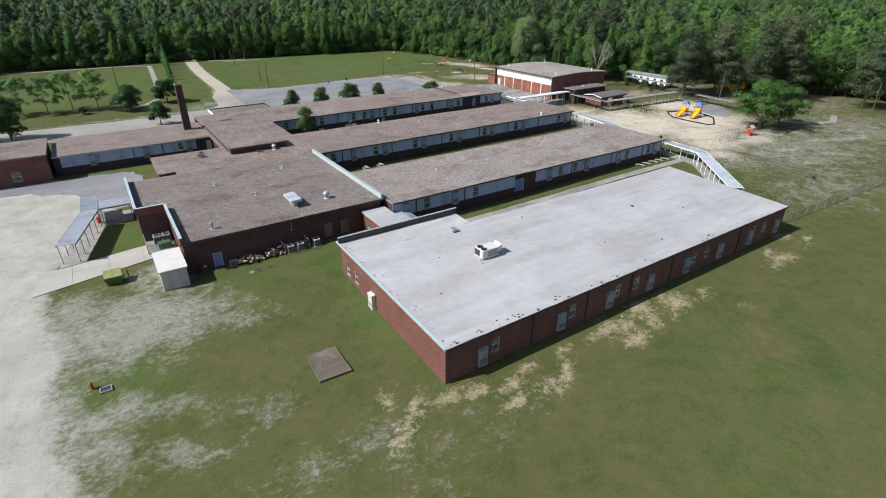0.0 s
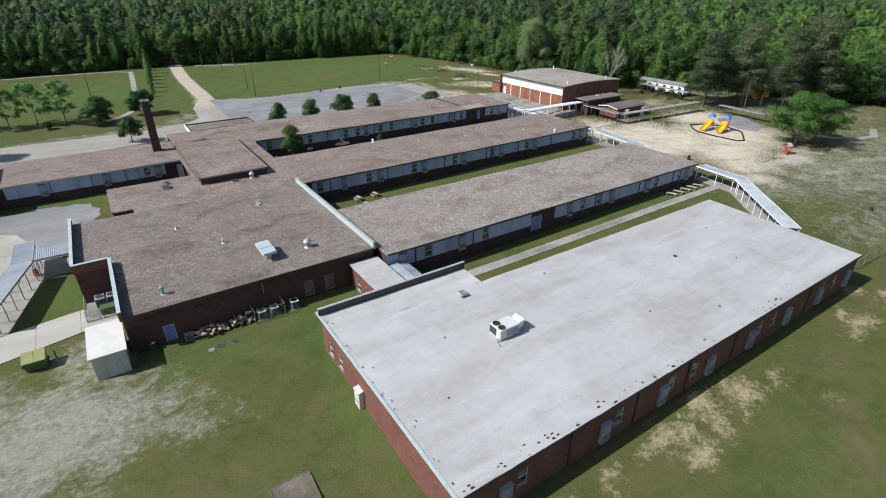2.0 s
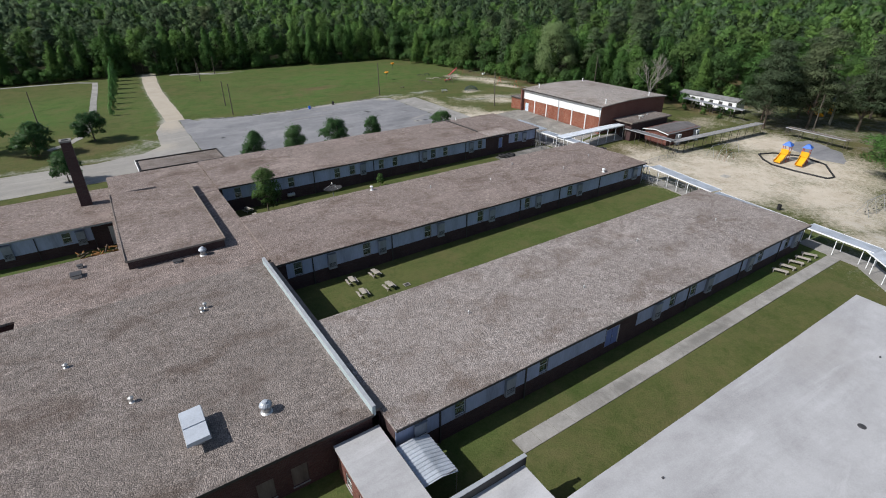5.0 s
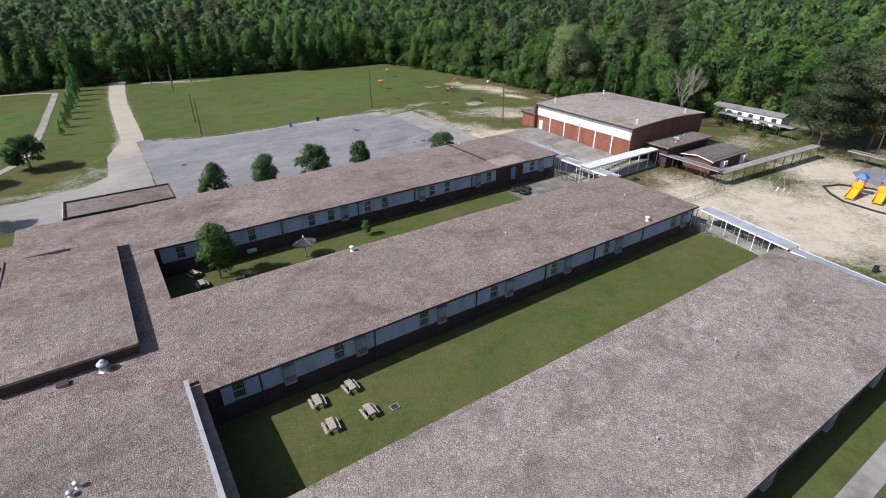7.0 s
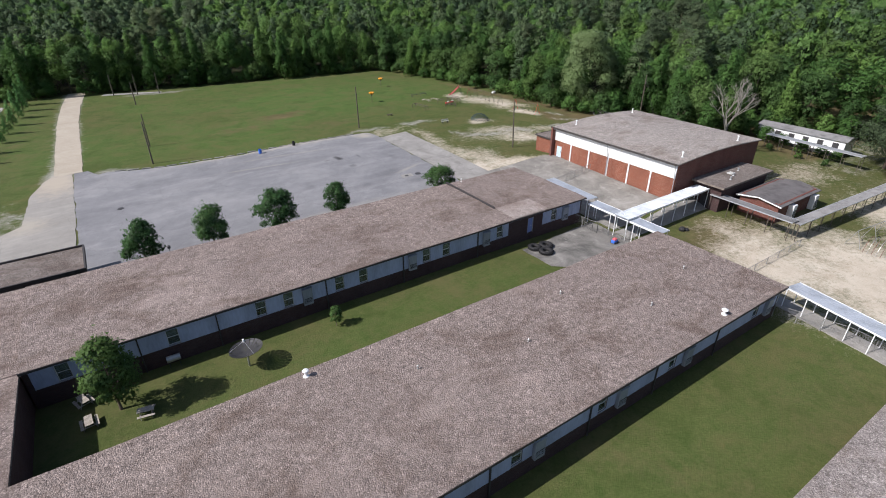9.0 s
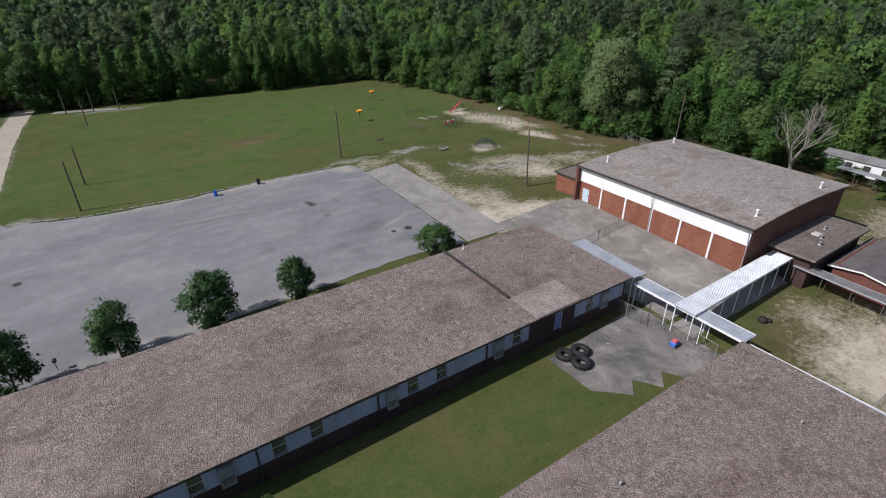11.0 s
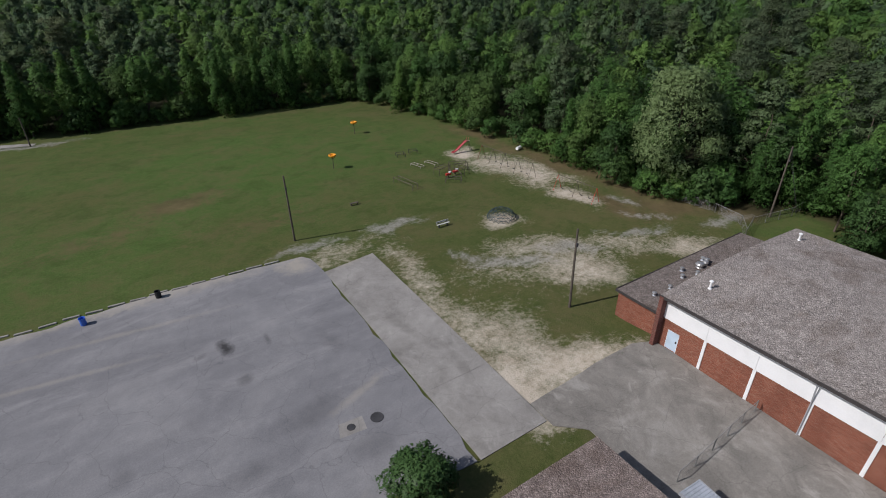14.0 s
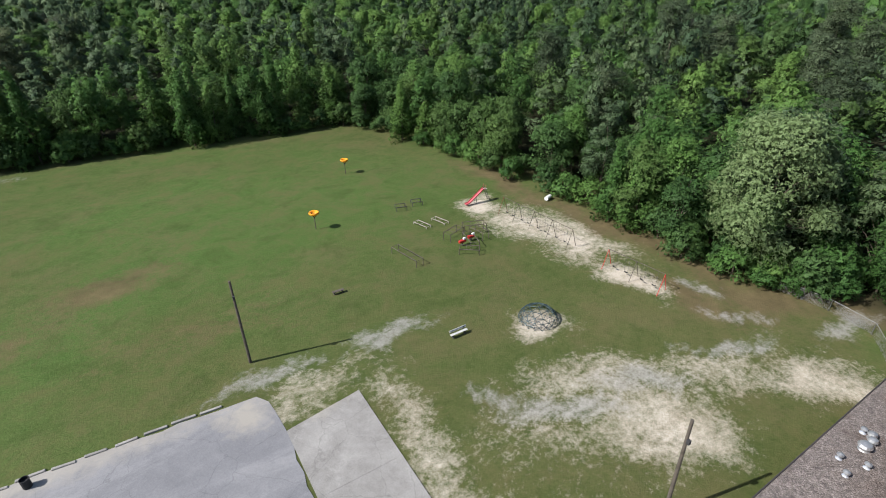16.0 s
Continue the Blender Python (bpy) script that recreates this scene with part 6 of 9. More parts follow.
def trunk_geo(r, h, rad, lobes, reach=0.85, limbs=7, lean=0.03):
    g = Geo()
    pts = [Vector((0, 0, -0.4))]
    steps = 5
    for k in range(1, steps + 1):
        pts.append(Vector((r.uniform(-1, 1) * lean * h * k / steps, r.uniform(-1, 1) * lean * h * k / steps, h * reach * k / steps)))
    rr = [rad * (1.25 if k == 0 else 1 - 0.8 * k / steps) for k in range(steps + 1)]
    for k in range(steps):
        g.tube(pts[k], pts[k + 1], rr[k], rr[k + 1], 7, False)
    for lo in lobes[1:limbs + 1]:
        z0 = max(h * 0.12, lo[2] * r.uniform(0.45, 0.75))
        k = min(steps - 1, int(z0 / (h * reach) * steps))
        s = pts[k].lerp(pts[k + 1], min(1, max(0, z0 / (h * reach) * steps - k)))
        e = Vector(lo[:3])
        m = s.lerp(e, 0.5) + Vector((0, 0, 0.08 * (e - s).length))
        g.tube(s, m, rad * 0.34, rad * 0.22, 5, False).tube(m, e, rad * 0.22, rad * 0.06, 5, False)
    return g


class TreeKind:
    def __init__(self, seed, form, h, base, rad, lobes, leaves, size, mat, trunk=0.16, flat=0.35, bark="bark", limbs=7):
        r = np.random.default_rng(seed)
        self.lobes = form(r, h, base, rad, lobes)
        sprays, outward = leaf_sprays(r, self.lobes, int(leaves * 1.9), size * 0.86, flat)
        self.leaf = spray_mesh("crown", sprays, outward, M[mat])
        g = trunk_geo(r, h, trunk, self.lobes, limbs=limbs)
        self.wood = bpy.data.meshes.new("trunk")
        self.wood.from_pydata(g.v, [], g.f)
        self.wood.materials.append(M[bark])
        self.h = h

    def plant(self, name, x, y, label, category="tree", group="", scale=1.0, turn=0.0, z=None, stretch=1.0):
        t = thing(name, (x, y, (ground_z(x, y) if z is None else z) - 0.02), label, category, group)
        t.rotation_euler = (0, 0, turn)
        t.scale = (scale, scale, scale * stretch)
        for nm, me in (("trunk", self.wood), ("crown", self.leaf)):
            o = new(nm, me)
            o.parent = t
        return t


KIND = {
    "oak": [TreeKind(11 + k, lobes_round, 13 + k, 0.6, 4.8, 44, 2400, 0.32, "leaf_b") for k in range(2)],
    "ash": [TreeKind(21 + k, lobes_round, 14 + 2 * k, 0.6, 4.4, 46, 2400, 0.31, "leaf_a") for k in range(2)],
    "slim": [TreeKind(31 + k, lobes_spire, 13 + 2 * k, 0.8, 4.0, 64, 1900, 0.32, "leaf_a") for k in range(2)],
    "pine": [TreeKind(41 + k, lobes_pine, 19 + 2 * k, 6.0, 4.6, 36, 2400, 0.30, "leaf_c", 0.2, 0.5, limbs=10) for k in range(2)],
    "shrub": [TreeKind(51 + k, lobes_round, 3.6, -0.3, 2.4, 18, 700, 0.22, ("leaf_a", "leaf_b")[k], 0.05) for k in range(2)],
}


def inside_woods(x, y):
    """Woods begin beyond the field's far and right edges and behind the gymnasium."""
    edge_far = 262 - 0.10 * max(0, x - 40)
    if y > edge_far and not (35.5 < x < 42 and y < 268):
        return min(y - edge_far, 60)
    right = profile(y, ((20, 212), (60, 206), (86, 198), (104, 188), (130, 170), (150, 157), (159, 146), (168, 142.6), (192, 145.0), (210, 142.6), (236, 138.5), (262, 132)))
    if x > right:
        return min(x - right, 60)
    if x < -8 - (262 - y) * 0.9 and y > 150 and x < -34:
        return 5
    return 0


def plant_woods():
    r = random.Random(3)
    front, deep = [], []
    for k in range(60000):
        x, y = r.uniform(-120, 330), r.uniform(-10, 420)
        d = inside_woods(x, y)
        if not d:
            continue
        if x < -0.16 * y - 14 or y < 0.22 * x - 14:
            continue
        (front if d < 9 else deep).append((x, y, d))
    return r, front, deep


def thin(points, gap):
    kept, grid = [], {}
    for p in points:
        c = (int(p[0] // gap), int(p[1] // gap))
        near = [q for i in (-1, 0, 1) for j in (-1, 0, 1) for q in grid.get((c[0] + i, c[1] + j), ())]
        if all((p[0] - q[0]) ** 2 + (p[1] - q[1]) ** 2 > gap * gap for q in near):
            grid.setdefault(c, []).append(p)
            kept.append(p)
    return kept


r_w, front_pts, deep_pts = plant_woods()
front_pts = thin([p for p in front_pts if p[2] < 2.5], 2.7) + thin([p for p in front_pts if p[2] >= 2.5], 4.1)
deep_pts = thin([p for p in deep_pts if p[2] < 24], 5.2) + thin([p for p in deep_pts if p[2] >= 24], 6.2)
for x, y, d in front_pts:
    u = r_w.random()
    if d < 2.5:
        kind = "shrub" if u < 0.8 else "slim"
    elif d < 5 and u < 0.35:
        kind = "shrub"
    elif y > 235 and x < 130:
        kind = "slim" if u < 0.68 else "oak" if u < 0.8 else "ash"
    else:
        kind = "ash" if u < 0.35 else "oak" if u < 0.7 else "slim" if u < 0.85 else "pine"
    if x > 150 and y < 112:
        kind = "oak" if u < 0.4 else "ash"
    label = {"oak": "mid-green broadleaf tree at the wood's edge", "ash": "bright spring-green broadleaf tree at the wood's edge", "slim": "slender young tree in fresh leaf at the wood's edge", "pine": "tall dark pine at the wood's edge", "shrub": "low bright green shrub at the wood's edge"}[kind]
    KIND[kind][r_w.randrange(2)].plant(kind + "_tree" if kind != "shrub" else "shrub", x, y, label, "shrub" if kind == "shrub" else "tree", "trees at the wood's edge", r_w.uniform(0.75, 1.15) * (1.35 if kind == "shrub" else 1.0), r_w.uniform(0, 6.28), None, r_w.uniform(0.85, 1.15))


def woods_mass(name, points, mat, leaves, size, seed, hmin, hmax, rad, label, form=lobes_round, nl=14, base=0.42):
    r = np.random.default_rng(seed)
    protos = [leaf_sprays(r, form(r, 14.0, 14 * base, rad, nl), int(leaves * 2.0), size * 0.9, 0.45) for k in range(6)]
    out, tones, ways = [], [], []
    for x, y, d in points:
        q, w = protos[r.integers(6)]
        a = r.uniform(0, 6.28)
        s = r.uniform(0.8, 1.45)
        hz = (hmin + (hmax - hmin) * r.random() ** 1.2) / 14
        c, sn = math.cos(a) * s, math.sin(a) * s
        xx = q[:, 0] * c - q[:, 1] * sn + x
        yy = q[:, 0] * sn + q[:, 1] * c + y
        out.append(np.stack([xx, yy, q[:, 2] * hz + ground_z(x, y)], 1))
        ways.append(np.stack([w[:, 0] * math.cos(a) - w[:, 1] * math.sin(a), w[:, 0] * math.sin(a) + w[:, 1] * math.cos(a), w[:, 2]], 1))
        tones.append(np.full(len(q), r.random(), np.float32))
    if out:
        me = spray_mesh(name, np.concatenate(out), np.concatenate(ways), M[mat])
        me.attributes.new("tone", "FLOAT", "POINT").data.foreach_set("value", np.concatenate(tones))
        tagged(new(name, me), label, "woods", kind="stuff")


def hue(x, y):
    return noise.noise(Vector((x * 0.018, y * 0.018, 3.1))) + r_w.gauss(0, 0.28) + (0.3 if x > 150 and y < 125 else 0.08 if x > 150 and y < 170 else 0.0) - (0.45 if y > 275 and x < 95 else 0.0)


groups = {"a": [], "b": [], "c": []}
for p in deep_pts:
    h = hue(p[0], p[1])
    groups["a" if h > 0.05 else "c" if h < -0.28 else "b"].append(p)
for key, seed, lab, form, nl, base, hi in (("a", 61, "deep broadleaf woods in bright spring leaf", lobes_round, 14, 0.35, 17), ("b", 64, "deep mixed woods in mid-green leaf", lobes_round, 14, 0.35, 17), ("c", 67, "dark pines standing in the deep woods", lobes_pine, 16, 0.4, 21)):
    for zone, leaves, size, low in ((0, 620, 0.32, 0.15), (1, 420, 0.42, 0.06), (2, 330, 0.46, 0.3), (3, 170, 0.75, 0.4)):
        pts = [p for p in groups[key] if zone == (0 if p[2] < 26 and p[0] > 132 and p[1] < 252 else 1 if p[2] < 20 else 2 if math.dist(p[:2], (86, 140)) < 190 else 3)]
        woods_mass("woods", pts, "leaf_" + key, leaves, size, seed + 10 * zone, 9, hi + 2 + (zone > 0), 4.1, lab, form, nl, low)

far = []
rf = random.Random(9)
for k in range(30000):
    a, d = rf.uniform(-0.85, 0.95), math.sqrt(rf.uniform(330 ** 2, 1150 ** 2))
    th = radians(56.4) - a
    x, y = d * math.cos(th), d * math.sin(th)
    if x < -0.17 * y - 20 or y < 0.24 * x - 20:
        continue
    if (x < 330 and y < 420) and not (x > 325 or y > 415):
        continue
    far.append((x, y, 60))
far = thin(far, 9.6)
fg = {"a": [], "b": [], "c": []}
for p in far:
    h = hue(p[0], p[1])
    fg["a" if h > 0.05 else "c" if h < -0.25 else "b"].append(p)
for key, seed in (("a", 71), ("b", 72), ("c", 73)):
    woods_mass("far_woods", fg[key], "leaf_" + key, 42, 1.9, seed, 10, 19, 5.2, "far treetops reaching to the horizon", lobes_round, 5, 0.4)


# ---- trees and bushes standing by themselves ----
ROUND = [TreeKind(81 + k, lobes_round, 5.7, 0.4, 3.0, 20, 2600, 0.20, "leaf_e", 0.12) for k in range(3)]
for k, (x, y, s, st) in enumerate(((43.6, 139.3, 0.92, 1.28), (51.8, 139.2, 0.95, 1.25), (60.3, 139.0, 1.18, 1.0), (69.3, 138.9, 0.86, 1.15), (87.6, 138.6, 0.98, 0.78))):
    ROUND[k % 3].plant("evergreen_tree", x, y, "round dark evergreen tree behind the far wing", "tree", "evergreens along the car park", s, k * 1.3, None, st)
YOUNG = [TreeKind(91 + k, lobes_open, 9.6, 1.2, 4.0, 34, 1400, 0.24, "leaf_f", 0.11) for k in range(2)]
SLIP = [TreeKind(95 + k, lobes_spire, 7.4, 0.8, 2.4, 22, 700, 0.22, "leaf_f", 0.08) for k in range(2)]
for k, (x, y, s) in enumerate(((-17.5, 177.5, 1.05), (-11.9, 176.8, 1.0), (-6.2, 177.1, 1.12), (-0.2, 175.5, 1.12), (-23, 178, 1.0), (-29, 178, 1.0))):
    YOUNG[k % 2].plant("young_tree", x, y, "young open-crowned street tree on the grass verge", "tree", "young trees along the drive", s, k * 2.1)
ROUND[0].plant("bush", 7.2, 170.0, "broad light-green bush under the verge trees", "bush", "", 1.55, 0.4, None, 0.8)
ROUND[1].plant("bush", 12.2, 148.9, "dark rounded bush behind the west wing", "bush", "", 1.0, 2.0, None, 1.1)
ROUND[2].plant("spreading_tree", 17.6, 175.9, "flat-topped spreading green tree beside the footpath", "tree", "", 1.45, 1.0, None, 0.85)
ROUND[0].plant("bush", -18.5, 150.5, "large rounded bush at the end of the west wing", "bush", "", 1.6, 1.0, None, 1.1)
ROUND[2].plant("bush", -24.5, 152, "large rounded bush at the end of the west wing", "bush", "", 1.6, 3.0, None, 1.2)
ROUND[1].plant("shrub", -4.1, 171.4, "low shrub between the verge trees", "shrub", "", 0.55, 1.0, None, 0.7)
for k in range(8):
    SLIP[k % 2].plant("young_tree", 22.9 + 0.7 * k, 200 + 7.8 * k, "slim young tree in the row beside the clay track", "tree", "young trees beside the clay track", 0.5 + 0.055 * k, k * 1.7, None, 1.0 + 0.03 * k)
SPREAD = TreeKind(101, lobes_open, 12.2, 0.9, 7.4, 60, 7600, 0.23, "leaf_a", 0.28, 0.45, limbs=18)
SPREAD.plant("shade_tree", 138.4, 63.6, "wide low-branched shade tree over the playground sand", "tree", "", 1.0, 0.6)
SPREAD.plant("shade_tree", 146.4, 62.8, "wide shade tree beside the first one", "tree", "", 0.82, 2.6)
COURT = TreeKind(107, lobes_round, 8.2, 0.6, 2.7, 34, 2600, 0.19, "leaf_b", 0.12)
COURT.plant("courtyard_tree", 38.4, 114.6, "bushy green tree in the grassy courtyard", "tree", "", 1.0, 0.3)
COURT.plant("sapling", 58.7, 115.2, "small leafy sapling on the courtyard lawn", "tree", "", 0.33, 1.2)
PINE = [TreeKind(111 + k, lobes_pine, 22 + k, 5.0, 7.2, 72, 8200, 0.27, "leaf_g", 0.3, 0.55, limbs=18) for k in range(3)]
for k, (x, y, s) in enumerate(((157.8, 98.4, 0.92), (166, 103, 0.85), (167.5, 92.5, 0.95), (177, 99, 0.9), (174, 84, 0.95), (184, 80, 1.0), (190, 60, 0.9), (195, 47, 0.85), (193, 88, 1.0))):
    PINE[k % 3].plant("pine", x, y, "tall dark pine with a high open crown", "tree", "pines beside the playground", s, k * 1.9)
for k, (x, y, s) in enumerate(((202, 212, 1.0), (207, 222, 1.05), (216, 214, 1.0), (207, 187, 0.9), (236, 198, 1.05), (228, 188, 1.0), (176, 231, 0.85), (160, 199, 0.75), (190, 176, 0.85), (176, 152, 0.8), (186, 160, 0.85), (70, 300, 0.95), (52, 296, 0.9), (84, 306, 0.95), (30, 285, 0.8), (10, 280, 0.8), (-8, 276, 0.75))):
    PINE[(k + 1) % 3].plant("pine", x, y, "tall dark pine standing above the broadleaf woods", "tree", "pines in the woods", s, k * 2.3)
BLOSSOM = TreeKind(121, lobes_round, 18, 0.8, 7.4, 44, 11000, 0.24, "leaf_d", 0.3)
BLOSSOM.plant("flowering_tree", 149.6, 164.4, "large tree covered in pale cream blossom at the wood's edge", "tree", "", 1.12, 0.8)


for k, (x, y, s) in enumerate(((147.6, 161.5, 1.4), (148.4, 157.6, 1.5), (151.5, 156.6, 1.6), (147.0, 166.0, 1.4), (145.8, 170.5, 1.3), (154.6, 157.8, 1.6), (150.6, 155.4, 1.2), (145.6, 175.0, 1.3))):
    KIND["shrub"][k % 2].plant("shrub", x, y, "low bright green shrub at the wood's edge", "shrub", "trees at the wood's edge", s, k * 1.1, None, 1.1)
for k, (x, y, s) in enumerate(((156.5, 160.5, 0.95), (149.8, 171.5, 0.85), (158.0, 153.0, 0.9), (148.6, 178.5, 0.8))):
    KIND["ash" if k % 2 else "oak"][k // 2].plant("ash_tree" if k % 2 else "oak_tree", x, y, "bright spring-green broadleaf tree at the wood's edge" if k % 2 else "mid-green broadleaf tree at the wood's edge", "tree", "trees at the wood's edge", s, k * 1.7)


for k, (x, y, s) in enumerate(((149.0, 137.0, 0.75), (155.5, 142.0, 0.85), (154.5, 135.5, 0.95), (150.0, 131.0, 0.6), (157.0, 130.0, 0.9), (161.5, 142.0, 0.95), (159.5, 136.0, 0.9))):
    KIND["ash" if k % 2 else "oak"][k % 2].plant("ash_tree" if k % 2 else "oak_tree", x, y, "green broadleaf tree close behind the gymnasium", "tree", "trees behind the gymnasium", s, k * 1.3)


def bare_tree(x, y, h, seed, label):
    """A leafless grey tree of forking limbs."""
    r = random.Random(seed)
    t = thing("bare_tree", (x, y, ground_z(x, y)), label, "tree", "leafless trees")
    tr, tw = Geo(), Geo()

    def grow(p, d, ln, rad, depth):
        e = p + d * ln
        (tr if depth < 2 else tw).tube(p, e, rad, rad * 0.65, 5, False)
        if depth == 5:
            return
        for _ in range(3 if depth else 4):
            nd = (d + Vector((r.uniform(-1, 1), r.uniform(-1, 1), r.uniform(-0.1, 0.8))) * 0.75).normalized()
            grow(e - d * ln * r.uniform(0, 0.3), nd, ln * r.uniform(0.55, 0.8), rad * 0.55, depth + 1)

    grow(Vector((x, y, ground_z(x, y) - 0.3)), Vector((0, 0, 1)), h * 0.3, h * 0.018, 0)
    tr.make("trunk", M["bare"], t)
    tw.make("branchwork", M["bare"], t)


bare_tree(176.5, 91.0, 19, 4, "leafless grey tree among the pines")
bare_tree(147.8, 125.3, 19, 5, "leafless grey tree behind the gymnasium")
bare_tree(184, 95.5, 15, 8, "leafless grey tree beside the second playground")


# ---- poles, fences ----
def light_pole(x, y, h, label="dark weathered wooden utility pole on the grass", lean=0.0, fitting=True):
    z = ground_z(x, y)
    t = thing("utility_pole", (x, y, z), label, "pole", "utility poles")
    Geo().tube((x, y, z - 0.5), (x - lean, y, z + h), 0.15, 0.10, 10).make("post", M["pole"], t)
    if fitting:
        Geo().box(x - lean - 0.1, y - 0.28, z + h * 0.8, x - lean + 0.1, y - 0.08, z + h * 0.8 + 0.35).make("meter_box", M["steel_dark"], t)
    return t


light_pole(92.5, 180.2, 9.2, lean=0.1)
light_pole(112.2, 149.1, 9.5, lean=0.35)
light_pole(49.6, 181.8, 8.0)
light_pole(50.6, 194.4, 6.8, fitting=False)
light_pole(6.6, 199.6, 8.0, fitting=False)
for x, y in ((48.5, 256), (52.6, 239), (54.6, 254.0), (60.4, 253)):
    light_pole(x, y, 6.0, "slim dark pole at the far end of the field", fitting=False)
light_pole(152.5, 149.2, 10.5, "tall utility pole behind the gymnasium")
light_pole(183.0, 55.0, 9.0, "leaning utility pole at the edge of the pines", 1.2)
light_pole(165.0, 90.0, 9.0, "utility pole among the pines")
# guy wires of the pole behind the gymnasium
for k in range(3):
    g = Geo().tube((152.5, 149.2, 10.2 - 0.5 * k), (154.6 + 0.4 * k, 146.6, 0.0), 0.015, 0.015, 4)
    tagged(g.make("guy_wire", M["steel_dark"]), "thin steel guy wire holding the utility pole", "wire", "guy wires")


def chain_fence(pts, h, label, gap=3.0, mesh=True, name="chain_link_fence"):
    x, y = pts[0]
    t = thing(name, (x, y, ground_z(x, y)), label, "fence", "chain-link fences")
    net = Geo()
    for a, b in zip(pts, pts[1:]):
        a, b = Vector(a), Vector(b)
        ln = (b - a).length
        n = max(1, round(ln / gap))
        d = (b - a) / ln
        side = Vector((-d.y, d.x)) * 0.008
        for k in range(n + 1):
            p = a.lerp(b, k / n)
            z = ground_z(p.x, p.y)
            Geo().tube((p.x, p.y, z - 0.2), (p.x, p.y, z + h + 0.04), 0.045, sides=6).make("post", M["fence"], t)
        for k in range(n):
            p, q = a.lerp(b, k / n), a.lerp(b, (k + 1) / n)
            zp, zq = ground_z(p.x, p.y), ground_z(q.x, q.y)
            Geo().tube((p.x, p.y, zp + h), (q.x, q.y, zq + h), 0.03, sides=5).make("rail", M["fence"], t)
        s = 0.0
        while s < ln:
            for sg in (1, -1):
                s0, s1 = (s, min(ln, s + h)) if sg > 0 else (min(ln, s + h), s)
                p, q = a + d * s0, a + d * s1
                z0, z1 = ground_z(p.x, p.y) + 0.04, ground_z(q.x, q.y) + 0.04 + min(h, abs(s1 - s0))
                w = 0.007
                net.poly((p.x - d.x * w, p.y - d.y * w, z0), (p.x + d.x * w, p.y + d.y * w, z0), (q.x + d.x * w, q.y + d.y * w, z1), (q.x - d.x * w, q.y - d.y * w, z1))
            s += 0.11
    o = net.make("mesh", M["fence"], t)
    o["kind"] = "stuff"
    return t


chain_fence([(83.3, 33.0), (86.5, 31.6), (123.0, 30.5), (135, 34)], 1.5, "long low chain-link fence across the open lawn")
chain_fence([(146.6, 160.5), (147.2, 154.4), (146.5, 150.1), (143.2, 147.6), (147.3, 149.0), (155.4, 147.6), (161, 148.0)], 1.4, "chain-link fence at the wood's edge behind the gymnasium")
chain_fence([(103.6, 129.8), (108.0, 129.9), (113.9, 130.1)], 1.3, "chain-link fence across the gymnasium court", 2.0)
chain_fence([(98.0, 118.9), (98.4, 115.4), (99.4, 113.2), (99.8, 110.0), (99.7, 107.8)], 1.7, "chain-link fence with a gate beside the patio", 2.2)
chain_fence([(98.9, 90.2), (101.0, 84.0), (100.8, 79.0)], 1.5, "chain-link fence closing the lawn between two wings", 2.4)
chain_fence([(104, 96.4), (119, 96.6)], 1.0, "low rail fence beside the worn grass", 3)
g = Geo()
gate = thing("gate", (98.6, 114.3, -1.7), "open chain-link gate leaf beside the patio", "gate")
for a, b in (((98.5, 114.6, -1.65), (98.5, 114.6, 0.25)), ((99.9, 115.6, -1.65), (99.9, 115.6, 0.25)), ((98.5, 114.6, 0.2), (99.9, 115.6, 0.2)), ((98.5, 114.6, -1.6), (99.9, 115.6, -1.6)), ((98.5, 114.6, -0.7), (99.9, 115.6, -0.7))):
    Geo().tube(a, b, 0.025, sides=6).make("bar", M["steel_dark"], gate)


# ---- roof fittings ----
def roof_pipe(x, y, z, h=0.6, r=0.07, mat="galv", cap=True):
    t = thing("vent_pipe", (x, y, z), "short vent pipe standing on the flat roof", "vent", "roof vents")
    Geo().lathe(x, y, [(r * 2.4, z - 0.05), (r * 1.2, z + 0.08), (r, z + 0.1), (r, z + h)], 10).make("pipe", M[mat], t)
    if cap:
        Geo().lathe(x, y, [(r * 1.1, z + h + 0.002), (r * 2.0, z + h + 0.03), (r * 1.8, z + h + 0.12), (r * 0.3, z + h + 0.2)], 10).make("cap", M["white" if mat == "white" else "teal" if mat == "teal" else "galv"], t)


def turbine(x, y, z, s=1.0):
    t = thing("turbine_vent", (x, y, z), "bright metal turbine ventilator on the gravel roof", "vent", "turbine vents")
    Geo().lathe(x, y, [(0.42 * s, z - 0.05), (0.32 * s, z + 0.06), (0.26 * s, z + 0.1), (0.26 * s, z + 0.35 * s)], 14).make("base", M["galv"], t)
    for k in range(14):
        a = 2 * math.pi * k / 14
        g = Geo()
        prev = None
        for j in range(6):
            f = j / 5
            rr = 0.40 * s * math.sin(math.pi * (0.18 + 0.68 * f))
            aa = a + 0.5 * f
            zz = z + 0.36 * s + 0.42 * s * f
            row = ((x + rr * math.cos(aa), y + rr * math.sin(aa), zz), (x + rr * 0.93 * math.cos(aa + 0.42), y + rr * 0.93 * math.sin(aa + 0.42), zz))
            if prev:
                g.poly(prev[0], prev[1], row[1], row[0])
            prev = row
        g.make("vane", M["alu"], t)
    Geo().lathe(x, y, [(0.2 * s, z + 0.78 * s), (0.16 * s, z + 0.85 * s), (0.02, z + 0.88 * s)], 12).make("crown", M["alu"], t)


